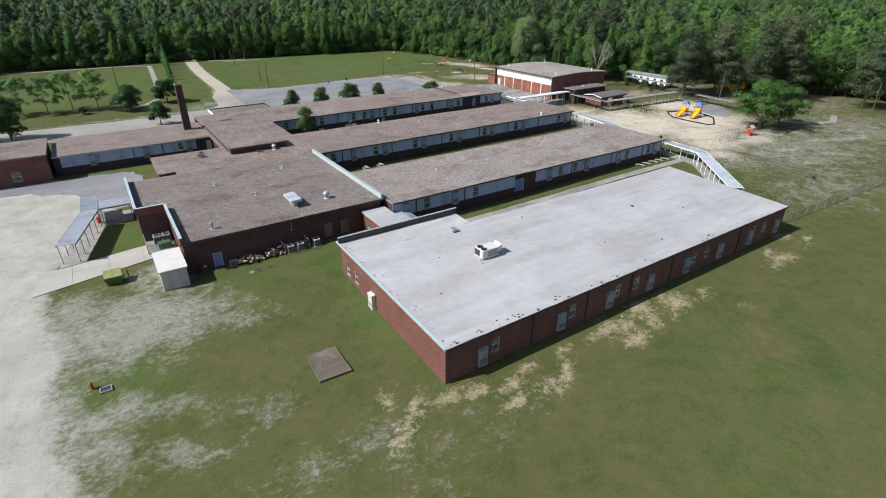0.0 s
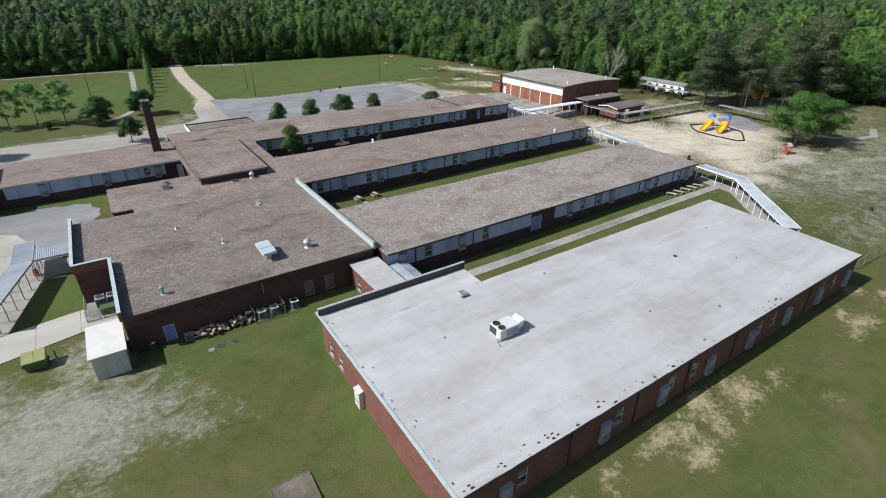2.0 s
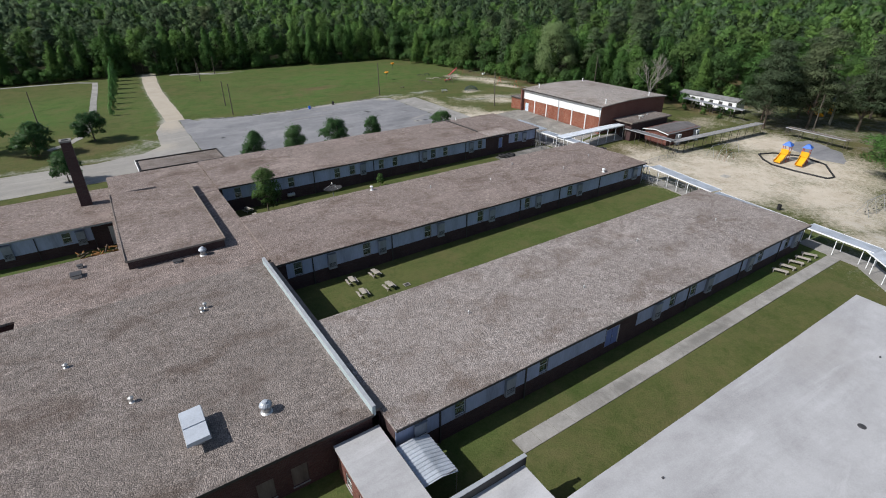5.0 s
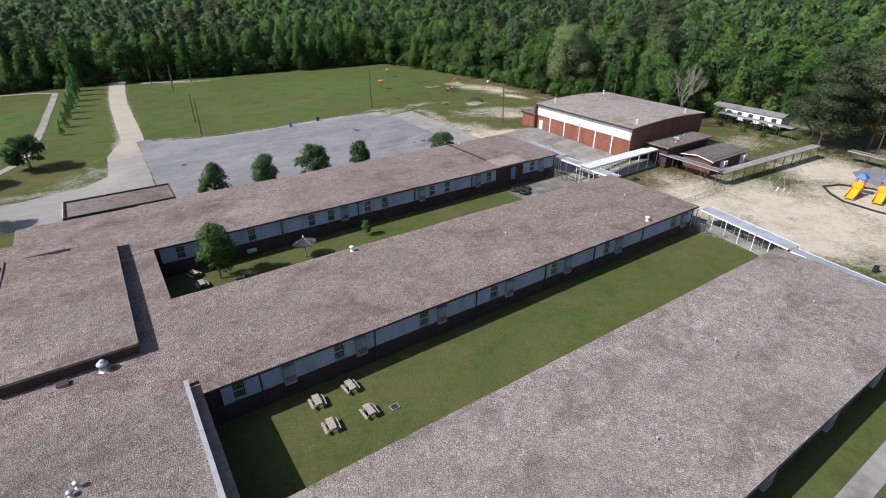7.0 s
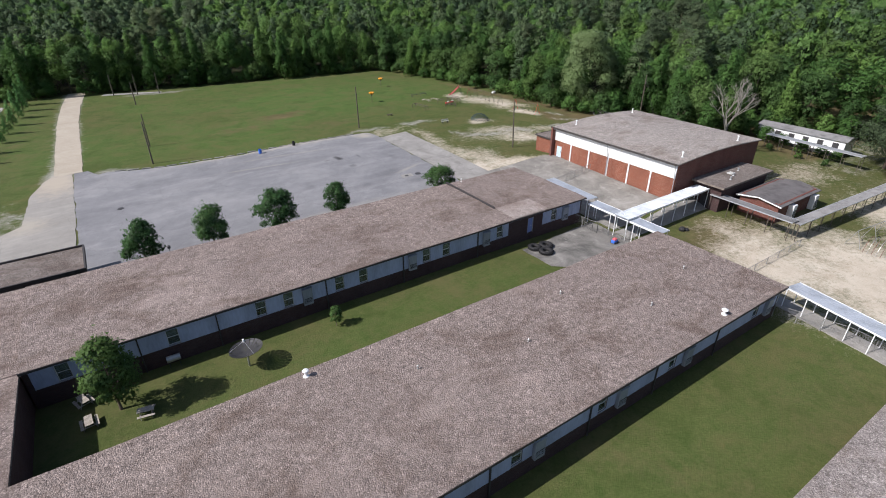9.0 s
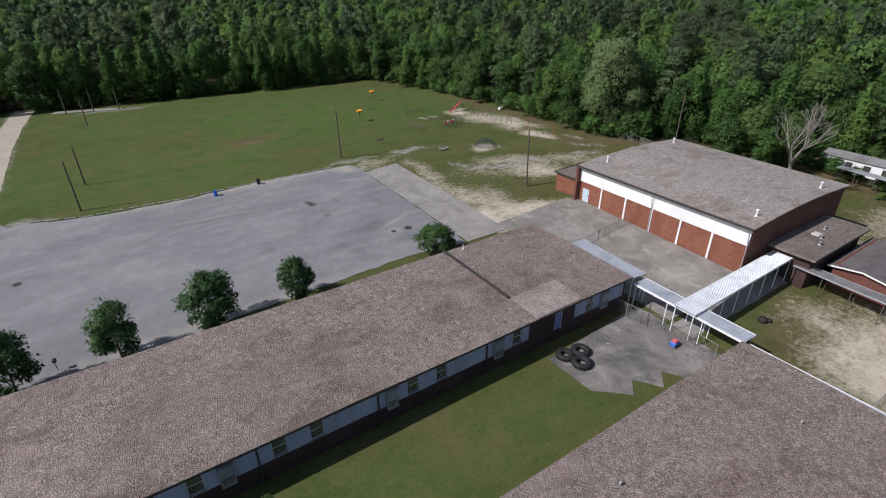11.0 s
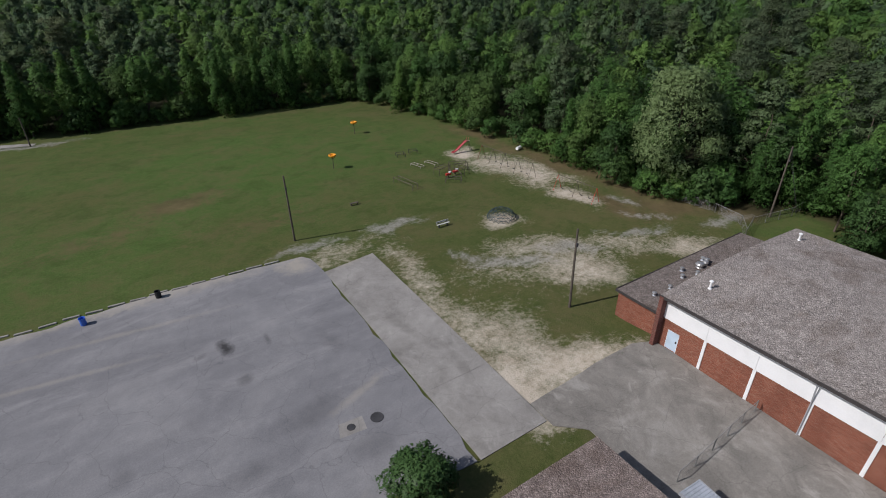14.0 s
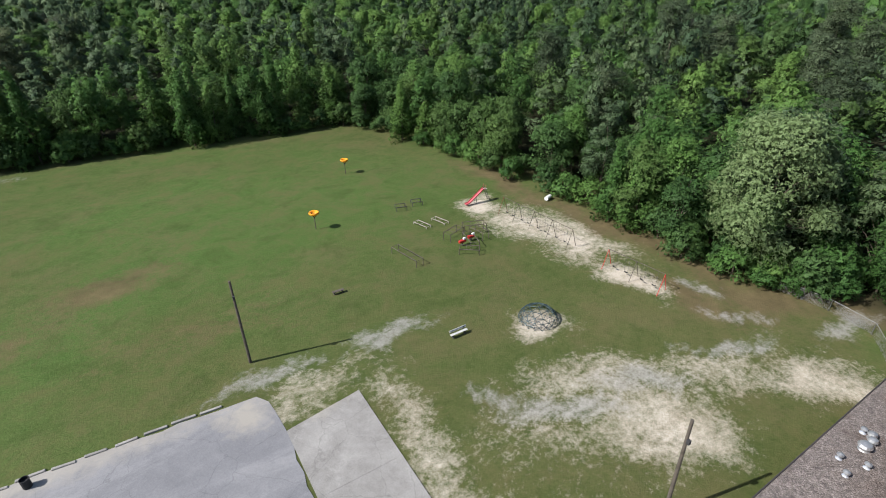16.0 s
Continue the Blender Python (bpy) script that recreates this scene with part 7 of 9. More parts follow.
RZ = 2.1
turbine(24.6, 68.1, RZ, 1.25)
turbine(25.9, 97.3, RZ, 1.2)
for x, y, h in ((16.2, 74.9, 0.35), (23.7, 85.4, 0.4), (23.3, 84.9, 0.3), (12.0, 82.5, 0.2)):
    roof_pipe(x, y, RZ, h, 0.11)
roof_pipe(8.2, 66.0, RZ, 0.75, 0.13, "teal")
roof_pipe(52.0, 104.9, 2.25, 0.5, 0.14, "white")
roof_pipe(88.6, 90.7, 2.23, 0.45, 0.16, "white")
for x, y in ((70, 98), (60, 100.5), (84, 95.5), (93, 98), (78, 102)):
    roof_pipe(x, y, 2.28, 0.25, 0.05)
for x, y in ((45, 70), (58, 67), (72, 71), (86, 69)):
    roof_pipe(x, y, 2.02, 0.22, 0.05)
roof_pipe(88.0, 133.5, 2.5, 0.6, 0.05, "white", False)
for x, y in ((118.2, 138.3), (134.9, 138.6), (132.7, 115.2), (117.4, 115.4)):
    roof_pipe(x, y, 5.85 + 0.5 * math.sin(math.pi * (x - 114.6) / 23), 0.7, 0.1, "white")
for x, y in ((119.6, 142.8), (117.2, 142.9), (120.9, 141.6), (122.5, 143.4), (123.7, 144.3), (124.4, 142.9), (127.6, 144.4)):
    roof_pipe(x, y, 3.07, 0.3, 0.12, "alu")
t = thing("roof_fan", (126, 143.7, 3.05), "cluster of round metal fans on the low roof", "vent")
for dx, dy, r in ((0, 0, 0.42), (0.9, -0.1, 0.3), (1.5, 0.15, 0.28)):
    Geo().lathe(126 + dx, 143.7 + dy, [(r, 3.03), (r * 0.8, 3.15), (r * 0.8, 3.35), (r * 1.15, 3.43), (r * 0.9, 3.6), (r * 0.3, 3.67)], 14).make("fan_head", M["galv"], t)
for x, y in ((125.5, 110.9), (128.5, 111.8), (123.5, 110.2)):
    roof_pipe(x, y, 2.68, 0.3, 0.1)


def curb_hatch(x, y, w, d, h, z, mat="steel_dark", label="dark roof hatch on the gravel"):
    t = thing("roof_hatch", (x, y, z), label, "hatch", "roof hatches")
    Geo().box(x - w / 2, y - d / 2, z - 0.05, x + w / 2, y + d / 2, z + h).make("curb", M["galv"], t)
    Geo().block(x - w / 2 - 0.06, y - d / 2 - 0.06, z + h + 0.002, x + w / 2 + 0.06, y + d / 2 + 0.06, z + h + 0.1).make("lid", M[mat], t)


curb_hatch(13.2, 99.6, 1.0, 1.0, 0.35, RZ)
curb_hatch(13.6, 101.8, 0.5, 0.5, 0.25, RZ)
curb_hatch(23.0, 97.1, 0.8, 0.6, 0.15, RZ)
curb_hatch(126.0, 111.6, 1.0, 0.8, 0.1, 2.66, "frame", "pale hatch on the lobby roof")

# kitchen exhaust hood: a long pitched sheet-metal box
t = thing("exhaust_hood", (19.7, 68.6, RZ), "large sheet-metal kitchen exhaust hood on the gravel roof", "exhaust hood")
Geo().box(19.45, 67.6, RZ - 0.05, 20.1, 69.6, RZ + 0.85).make("curb", M["galv"], t)
g = Geo()
for y0, y1 in ((66.8, 68.4), (68.42, 70.3)):
    g = Geo()
    g.v += [(18.95, y0, RZ + 0.86), (20.55, y0, RZ + 0.86), (20.55, y1, RZ + 0.86), (18.95, y1, RZ + 0.86), (19.0, y0 + 0.05, RZ + 1.12), (20.5, y0 + 0.05, RZ + 1.2), (20.5, y1 - 0.05, RZ + 1.2), (19.0, y1 - 0.05, RZ + 1.12)]
    g.f += [(3, 2, 1, 0), (4, 5, 6, 7), (0, 1, 5, 4), (1, 2, 6, 5), (2, 3, 7, 6), (3, 0, 4, 7)]
    g.make("cover", M["alu"], t, "dull galvanised cover sheet")

# rooftop air handler on the white roof
t = thing("rooftop_unit", (34, 42, 1.0), "boxy grey rooftop air conditioner with two fans and a duct", "air conditioner")
zz = white_z(42) - 0.02
Geo().box(33.0, 41.3, zz, 35.6, 42.8, zz + 0.16).make("curb", M["galv"], t)
Geo().block(33.0, 41.25, zz + 0.162, 35.3, 42.85, zz + 1.2, 0.04).make("body", M["frame"], t, "pale grey metal casing")
# south side in darker grey than the casing, standing in for its shade
for k in range(4):
    Geo().box(33.75 + k * 0.37, 41.21, zz + 0.3, 34.08 + k * 0.37, 41.247, zz + 1.08).make("panel", M["bard"], t, "side panel greyed for the shaded side")
for k in range(3):
    Geo().box(32.965, 41.35 + k * 0.5, zz + 0.3, 32.997, 41.8 + k * 0.5, zz + 1.08).make("panel", M["steel_dark"] if k else M["frame"], t, "dark coil grille" if k else "pale end panel")
for yy in (41.65, 42.45):
    f = Geo().lathe(33.45, yy, [(0.34, zz + 1.19), (0.34, zz + 1.28), (0.29, zz + 1.285), (0.27, zz + 1.21)], 18).make("fan_ring", M["black"], t)
    for k in range(4):
        c, s = math.cos(k * math.pi / 2), math.sin(k * math.pi / 2)
        Geo().poly((33.45, yy, zz + 1.24), (33.45 + 0.24 * c - 0.08 * s, yy + 0.24 * s + 0.08 * c, zz + 1.25), (33.45 + 0.24 * c + 0.08 * s, yy + 0.24 * s - 0.08 * c, zz + 1.22)).make("blade", M["steel_dark"], f)
g = Geo()
g.v += [(35.3, 41.5, zz + 0.3), (35.3, 42.6, zz + 0.3), (35.3, 42.6, zz + 1.0), (35.3, 41.5, zz + 1.0), (35.9, 41.4, zz + 0.6), (35.9, 42.7, zz + 0.6), (36.0, 42.7, zz + 1.3), (36.0, 41.4, zz + 1.3)]
g.f += [(0, 3, 2, 1), (4, 5, 6, 7), (0, 1, 5, 4), (1, 2, 6, 5), (2, 3, 7, 6), (3, 0, 4, 7)]
g.make("intake_hood", M["frame"], t)
Geo().path([(33.0, 41.5, zz + 0.3), (32.6, 41.3, zz + 0.12), (32.5, 40.7, zz + 0.1)], 0.05).make("pipe", M["galv"], t)
t = thing("roof_vent", (34.5, 49.4, 1.2), "squat square vent cowl on the white roof", "vent")
zz = white_z(49.4)
Geo().box(34.2, 49.1, zz - 0.03, 34.8, 49.7, zz + 0.25).make("curb", M["galv"], t)
Geo().block(34.0, 48.9, zz + 0.252, 34.9, 49.8, zz + 0.45, 0.06).make("cowl", M["galv"], t)
t = thing("roof_drain", (61.5, 42.5, 0.95), "small dark drain in the white roof", "drain")
Geo().lathe(61.5, 42.5, [(0.32, white_z(42.5) - 0.02), (0.28, white_z(42.5) + 0.05), (0.12, white_z(42.5) + 0.09)], 12).make("grate", M["steel_dark"], t)
for x, y in ((49, 36.8), (45, 48), (67.5, 38.2), (56, 33.5), (29, 44.5), (25, 38), (72, 45)):
    roof_pipe(x, y, white_z(y), 0.12, 0.05, "steel_dark", False)

# expansion joint on the far wing's roof
tagged(Geo().box(85.55, 122.32, 2.47, 85.83, 134.2, 2.74).make("expansion_joint", M["dark_trim"]), "dark raised expansion joint across the gravel roof", "roof joint", kind="structure")
tagged(Geo().box(18.4, 122.6, 2.1, 24.4, 122.8, 2.55).make("roof_upstand", M["dark_trim"]), "low dark upstand on the corridor roof", "roof joint", kind="structure")


# ---- picnic tables and benches ----
def picnic_table():
    t = thing("picnic_table", (0, 0, 0), "weathered grey wooden picnic table with two benches on the lawn", "picnic table", "picnic tables")
    for k in range(5):
        Geo().box(-0.37 + 0.15 * k, -0.9, 0.72, -0.23 + 0.15 * k, 0.9, 0.76).make("tabletop_plank", M["wood"], t)
    for s in (-1, 1):
        for k in range(2):
            x = s * 0.68 + (k - 0.5) * 0.15
            Geo().box(x - 0.068, -0.9, 0.42, x + 0.068, 0.9, 0.46).make("bench_plank", M["wood"], t)
        y = s * 0.6
        Geo().box(-0.36, y - 0.03, 0.655, 0.36, y + 0.03, 0.718).make("cross_bearer", M["wood"], t)
        Geo().box(-0.76, y - 0.09, 0.35, 0.76, y - 0.03, 0.418).make("bench_bearer", M["wood"], t)
        for q in (-1, 1):
            Geo().tube((q * 0.28, y, 0.68), (q * 0.62, y, 0.0), 0.045, sides=4).make("leg", M["wood"], t)
    return t


PT = picnic_table()
spots = [(43.6, 87.9, 3), (40.4, 87.8, -3), (43.7, 84.3, 2), (40.35, 84.6, -4), (36.1, 113.9, 5), (35.8, 117.0, 20), (40.2, 112.6, 80), (43.2, 118.4, 0)]
for k, (x, y, a) in enumerate(spots[:7]):
    m = pose(x, y, ground_z(x, y) + 0.01, 0, 0, a)
    if k == 0:
        PT.scale = (0.82, 0.74, 0.9)
        PT.matrix_basis = m @ Matrix.Diagonal((0.82, 0.74, 0.9, 1))
    else:
        copy_thing(PT, m)


def low_bench():
    t = thing("low_bench", (0, 0, 0), "low weathered plank bench on the grass beside the path", "bench", "benches by the path")
    for k in range(3):
        Geo().box(-0.3 + 0.205 * k, -0.9, 0.36, -0.11 + 0.205 * k, 0.9, 0.41).make("plank", M["wood"], t)
    for s in (-1, 1):
        Geo().box(-0.3, s * 0.7 - 0.05, 0, 0.3, s * 0.7 + 0.05, 0.358).make("leg", M["wood"], t)
    return t


LB = low_bench()
for k, (x, a) in enumerate(((86.2, 80), (88.1, 74), (90.2, 82), (92.1, 76), (93.9, 84))):
    m = pose(x + 0.3, 59.7, ground_z(x + 0.3, 59.7) + 0.01, 0, 0, a - 60)
    if k == 0:
        LB.matrix_basis = m
    else:
        copy_thing(LB, m)

# drain grate on the lawn
t = thing("drain_grate", (45.9, 83.8, ground_z(45.9, 83.8)), "small square drain grate in the lawn", "drain")
z = ground_z(45.9, 83.8) + 0.01
Geo().box(45.5, 83.5, z, 46.3, 83.58, z + 0.07).box(45.5, 84.1, z, 46.3, 84.18, z + 0.07).box(45.5, 83.58, z, 45.58, 84.1, z + 0.07).box(46.22, 83.58, z, 46.3, 84.1, z + 0.07).make("rim", M["concrete_dark"], t)
for k in range(5):
    Geo().box(45.62 + 0.125 * k, 83.59, z, 45.68 + 0.125 * k, 84.09, z + 0.05).make("bar", M["steel_dark"], t)

# satellite dish in the courtyard
t = thing("satellite_dish", (49.2, 114.0, -1.85), "large dark mesh satellite dish on a post in the courtyard", "satellite dish")
zg = ground_z(49.2, 114)
Geo().tube((49.2, 114.0, zg - 0.1), (49.2, 114.0, zg + 1.6), 0.09).make("post", M["galv"], t)
c, ax = Vector((49.2, 114.0, zg + 2.2)), Vector((-0.06, 0.10, 1.0)).normalized()
u = ax.orthogonal().normalized()
w = ax.cross(u)
rings = [(0.0, 0.0), (0.4, 0.03), (0.8, 0.12), (1.2, 0.27), (1.55, 0.46)]
for k in range(20):
    a0, a1 = 2 * math.pi * k / 20, 2 * math.pi * (k + 1) / 20 - 0.05
    g = Geo()
    for (r0, h0), (r1, h1) in zip(rings, rings[1:]):
        p = [c + u * (r * math.cos(a)) + w * (r * math.sin(a)) + ax * (h - 0.5) for r, h, a in ((max(r0, 0.01), h0, a0), (r1, h1, a0), (r1, h1, a1), (max(r0, 0.01), h0, a1))]
        g.poly(*p)
        g.poly(*[q - ax * 0.03 for q in reversed(p)])
    g.make("panel", M["steel_dark"], t, "dark mesh dish segment")
for k in range(3):
    a = 2 * math.pi * k / 3
    Geo().tube(c + u * (1.45 * math.cos(a)) + w * (1.45 * math.sin(a)) - ax * 0.06, c + ax * 0.75, 0.02, sides=5).make("feed_strut", M["galv"], t)
Geo().tube(c + ax * 0.65, c + ax * 0.95, 0.09).make("feed_horn", M["white"], t)
# barrel grill
t = thing("barrel_grill", (43.3, 118.0, -1.8), "pale metal barrel grill on legs in the courtyard", "grill")
z = ground_z(43.3, 118)
Geo().tube((42.7, 118.0, z + 0.95), (43.9, 118.0, z + 0.95), 0.32, sides=14).make("barrel", M["galv"], t)
for x in (42.85, 43.75):
    for y in (117.8, 118.2):
        Geo().tube((x, y, z - 0.02), (x, y, z + 0.75), 0.025, sides=5).make("leg", M["steel_dark"], t)


# ---- things on the patio ----
def tyre(x, y, R, r, label):
    z = ground_z(x, y) + 0.06
    t = thing("tractor_tyre", (x, y, z), label, "tyre", "tractor tyres")
    g = Geo()
    n, m = 28, 10
    for i in range(n):
        a = 2 * math.pi * i / n
        for j in range(m):
            b = 2 * math.pi * j / m
            rr = R + r * math.copysign(abs(math.cos(b)) ** 0.7, math.cos(b))
            g.v.append((x + rr * math.cos(a), y + rr * math.sin(a), z + r * 0.85 + r * 0.85 * math.copysign(abs(math.sin(b)) ** 0.7, math.sin(b))))
    for i in range(n):
        for j in range(m):
            g.f.append((i * m + j, ((i + 1) % n) * m + j, ((i + 1) % n) * m + (j + 1) % m, i * m + (j + 1) % m))
    g.make("carcass", M["black"], t, "", True)
    for k in range(20):
        a = 2 * math.pi * k / 20
        p, q = (R + r * 0.95), (R + r * 1.12)
        Geo().tube((x + p * math.cos(a), y + p * math.sin(a), z + 0.05), (x + q * math.cos(a + 0.1), y + q * math.sin(a + 0.1), z + r * 1.4), 0.05, sides=4).make("lug", M["black"], t)


tyre(87.9, 116.1, 0.62, 0.27, "black tractor tyre lying flat on the patio")
tyre(89.6, 115.7, 0.66, 0.28, "black tractor tyre lying flat on the patio")
tyre(88.4, 114.4, 0.68, 0.28, "black tractor tyre lying flat on the patio")
t = thing("toy_car", (98.2, 111.2, -1.65), "blue and red plastic ride-on toy on the patio", "toy")
z = ground_z(98.2, 111.2) + 0.06
Geo().block(97.75, 110.85, z + 0.12, 98.65, 111.45, z + 0.5, 0.06).make("body", M["blue"], t)
Geo().block(97.95, 110.9, z + 0.502, 98.45, 111.4, z + 0.75, 0.05).make("roof", M["pink"], t)
for dx in (-0.28, 0.28):
    for dy in (-0.34, 0.34):
        Geo().tube((98.2 + dx, 111.15 + dy - 0.05, z + 0.14), (98.2 + dx, 111.15 + dy + 0.05, z + 0.14), 0.14, sides=12).make("wheel", M["black"], t)
t = thing("rubbish_bag", (109.7, 108.4, -1.7), "dark rubbish heap on the worn grass", "rubbish")
Geo().lathe(109.7, 108.4, [(0.45, -1.75), (0.5, -1.5), (0.32, -1.25), (0.08, -1.15)], 9).make("sack", M["black"], t)
Geo().lathe(110.2, 108.0, [(0.3, -1.75), (0.34, -1.6), (0.2, -1.4), (0.04, -1.36)], 8).make("sack", M["black"], t)


# ---- along the cafeteria's south side ----
t = thing("storage_shed", (2.5, 63.5, -2.2), "white-roofed box shed standing beside the cafeteria", "shed")
zb = ground_z(2.4, 63) - 0.05
Geo().block(1.0, 60.8, zb, 3.85, 66.3, zb + 2.55, 0.03).make("body", M["shed_metal"], t, "pale grey metal shed walls")
g = Geo()
g.v += [(0.85, 60.65, zb + 2.552), (4.0, 60.65, zb + 2.552), (4.0, 66.45, zb + 2.552), (0.85, 66.45, zb + 2.552), (0.85, 60.65, zb + 2.66), (4.0, 60.65, zb + 2.66), (4.0, 66.45, zb + 2.74), (0.85, 66.45, zb + 2.74)]
g.f += [(3, 2, 1, 0), (4, 5, 6, 7), (0, 1, 5, 4), (1, 2, 6, 5), (2, 3, 7, 6), (3, 0, 4, 7)]
g.make("roof", M["shed_roof"], t, "clean white sheet roof")
for k in range(7):
    Geo().box(1.2 + 0.4 * k, 60.75, zb + 0.1, 1.24 + 0.4 * k, 60.798, zb + 2.5).make("rib", M["shed_metal"], t)
t = thing("dumpster", (-3.7, 66.2, -2.2), "small khaki steel dumpster with its lid shut beside the drive", "dumpster")
z = ground_z(-3.7, 66.2)
g = Geo()
g.v += [(-4.5, 65.7, z + 0.1), (-2.9, 65.7, z + 0.1), (-2.9, 66.9, z + 0.1), (-4.5, 66.9, z + 0.1), (-4.65, 65.5, z + 1.1), (-2.75, 65.5, z + 1.1), (-2.75, 67.0, z + 1.45), (-4.65, 67.0, z + 1.45)]
g.f += [(3, 2, 1, 0), (4, 5, 6, 7), (0, 1, 5, 4), (1, 2, 6, 5), (2, 3, 7, 6), (3, 0, 4, 7)]
g.make("bin", M["green"], t, "dark green bin")
for k in range(2):
    a = -4.66 + 0.96 * k
    g = Geo()
    g.v += [(a, 65.45, z + 1.12), (a + 0.93, 65.45, z + 1.12), (a + 0.93, 67.03, z + 1.48), (a, 67.03, z + 1.48)]
    g.v += [(x, y, zz + 0.06) for x, y, zz in g.v[:4]]
    g.f += [(3, 2, 1, 0), (4, 5, 6, 7), (0, 1, 5, 4), (1, 2, 6, 5), (2, 3, 7, 6), (3, 0, 4, 7)]
    g.make("lid", M["khaki"], t, "faded yellow-green lid")
for s in (-4.72, -2.68):
    Geo().box(s - 0.06, 65.8, z + 0.6, s + 0.06, 66.6, z + 0.75).make("lift_sleeve", M["steel_dark"], t)
Geo().tube((-2.2, 66.9, z), (-2.2, 66.9, z + 1.0), 0.06).make("bollard", M["steel_dark"], t)
# condensers in the notch
t = thing("condenser_pad", (2.3, 74.6, -2.15), "concrete pad with a fence beside the cafeteria wall", "pad")
Geo().box(0.7, 72.0, ground_z(2, 74) - 0.1, 3.95, 76.2, ground_z(2, 74) + 0.16).make("slab", M["concrete"], t)
for x in (2.15, 3.3):
    u2 = thing("condenser", (x, 75.0, -1.9), "grey condenser with a round fan grille on top", "air conditioner", "condensers in the notch")
    zz = ground_z(2, 74) + 0.165
    Geo().block(x - 0.5, 74.4, zz, x + 0.5, 75.6, zz + 1.1, 0.04).make("casing", M["bard"], u2)
    Geo().lathe(x, 75.0, [(0.4, zz + 1.09), (0.4, zz + 1.16), (0.33, zz + 1.165), (0.3, zz + 1.12)], 16).make("fan_guard", M["steel_dark"], u2)
    for k in range(6):
        Geo().box(x - 0.44, 74.37, zz + 0.15 + 0.14 * k, x + 0.44, 74.398, zz + 0.23 + 0.14 * k).make("slat", M["steel_dark"], u2)
t = thing("utility_cabinet", (2.6, 73.0, -2.0), "dark green ribbed utility cabinet on the pad", "cabinet")
zz = ground_z(2, 74) + 0.165
Geo().block(2.0, 72.5, zz, 3.6, 73.6, zz + 0.8, 0.05).make("body", M["green"], t)
for k in range(4):
    Geo().box(2.15 + 0.38 * k, 72.47, zz + 0.1, 2.4 + 0.38 * k, 72.498, zz + 0.7).make("panel", M["green"], t)
chain_fence([(0.65, 76.1), (0.65, 71.9), (3.9, 71.9)], 1.3, "short chain-link fence round the condenser pad", 1.4)
# fenced condensers south of the cafeteria
for k, x in enumerate((16.8, 18.2, 20.5)):
    u2 = thing("condenser", (x, 62.6, -2.2), "pale-topped condenser standing on the grass by the wall", "air conditioner", "condensers by the cafeteria")
    zz = ground_z(x, 62.6) - 0.02
    Geo().box(x - 0.55, 62.1, zz - 0.1, x + 0.55, 63.2, zz + 0.08).make("pad", M["concrete"], u2)
    Geo().block(x - 0.42, 62.2, zz + 0.082, x + 0.42, 63.05, zz + 0.95, 0.03).make("casing", M["bard"], u2)
    Geo().block(x - 0.44, 62.18, zz + 0.952, x + 0.44, 63.07, zz + 1.02, 0.02).make("top", M["frame"], u2)
    Geo().lathe(x, 62.62, [(0.34, zz + 1.015), (0.34, zz + 1.05), (0.28, zz + 1.055), (0.26, zz + 1.02)], 14).make("fan_guard", M["steel_dark"], u2)
    for j in range(5):
        Geo().box(x - 0.38, 62.17, zz + 0.2 + 0.14 * j, x + 0.38, 62.198, zz + 0.28 + 0.14 * j).make("slat", M["steel_dark"], u2)
chain_fence([(15.9, 63.5), (15.9, 61.8), (19.2, 61.8), (19.2, 63.5)], 1.5, "low chain-link cage round two condensers", 1.7)


def brush_pile():
    """A long heap of sawn logs, boards and branches."""
    r = random.Random(12)
    t = thing("brush_pile", (12.8, 63.0, -2.2), "heap of sawn logs and brush dumped along the wall", "log pile")
    for k in range(90):
        x = r.uniform(9.9, 15.7)
        y = 62.9 + r.gauss(0, 0.35)
        zz = ground_z(x, y) + 0.12 + abs(r.gauss(0, 0.38)) * (1 - abs(y - 62.9) / 1.6)
        a = r.uniform(0, math.pi)
        ln, rad = r.uniform(0.25, 0.6), r.uniform(0.06, 0.16)
        d = Vector((math.cos(a), math.sin(a), r.uniform(-0.25, 0.25))) * ln
        if k % 3:
            d *= 0.6
            rad *= 1.35
        sides = 4 if k % 3 else 8
        Geo().tube(Vector((x, y, zz)) - d, Vector((x, y, zz)) + d, rad, rad * 0.9, sides).make("log", M["log_pale"] if r.random() < 0.45 else M["bark"], t)


brush_pile()
# sunken lids on a bare patch in front of the log pile
for x, y, rad, lab, mat in ((11.68, 59.95, 0.36, "round dark iron lid sunk in the lawn", "steel_dark"), (13.1, 59.95, 0.36, "round dark iron lid sunk in the lawn", "steel_dark"), (10.85, 59.8, 0.3, "small stained concrete lid sunk in the lawn", "concrete_dark")):
    z = ground_z(x, y)
    t = thing("manhole_cover", (x, y, z), lab, "manhole cover", "sunken lids in the lawn")
    Geo().lathe(x, y, [(rad, z + 0.04), (rad * 0.8, z + 0.05), (rad * 0.76, z + 0.03), (0.02, z + 0.035)], 18).make("lid", M[mat], t)
    Geo().lathe(x, y, [(rad + 0.08, z - 0.1), (rad + 0.07, z + 0.03), (rad + 0.015, z + 0.04), (rad + 0.01, z - 0.05)], 18).make("rim", M["slab_brown"], t)
t = thing("concrete_cover", (115.9, 83.9, ground_z(115.9, 83.9)), "pale flat concrete cover lying in the playground sand", "concrete cover")
z = ground_z(115.9, 83.9)
Geo().block(115.0, 83.2, z - 0.1, 116.8, 84.6, z + 0.07, 0.02).make("slab", M["dirt_road"], t)
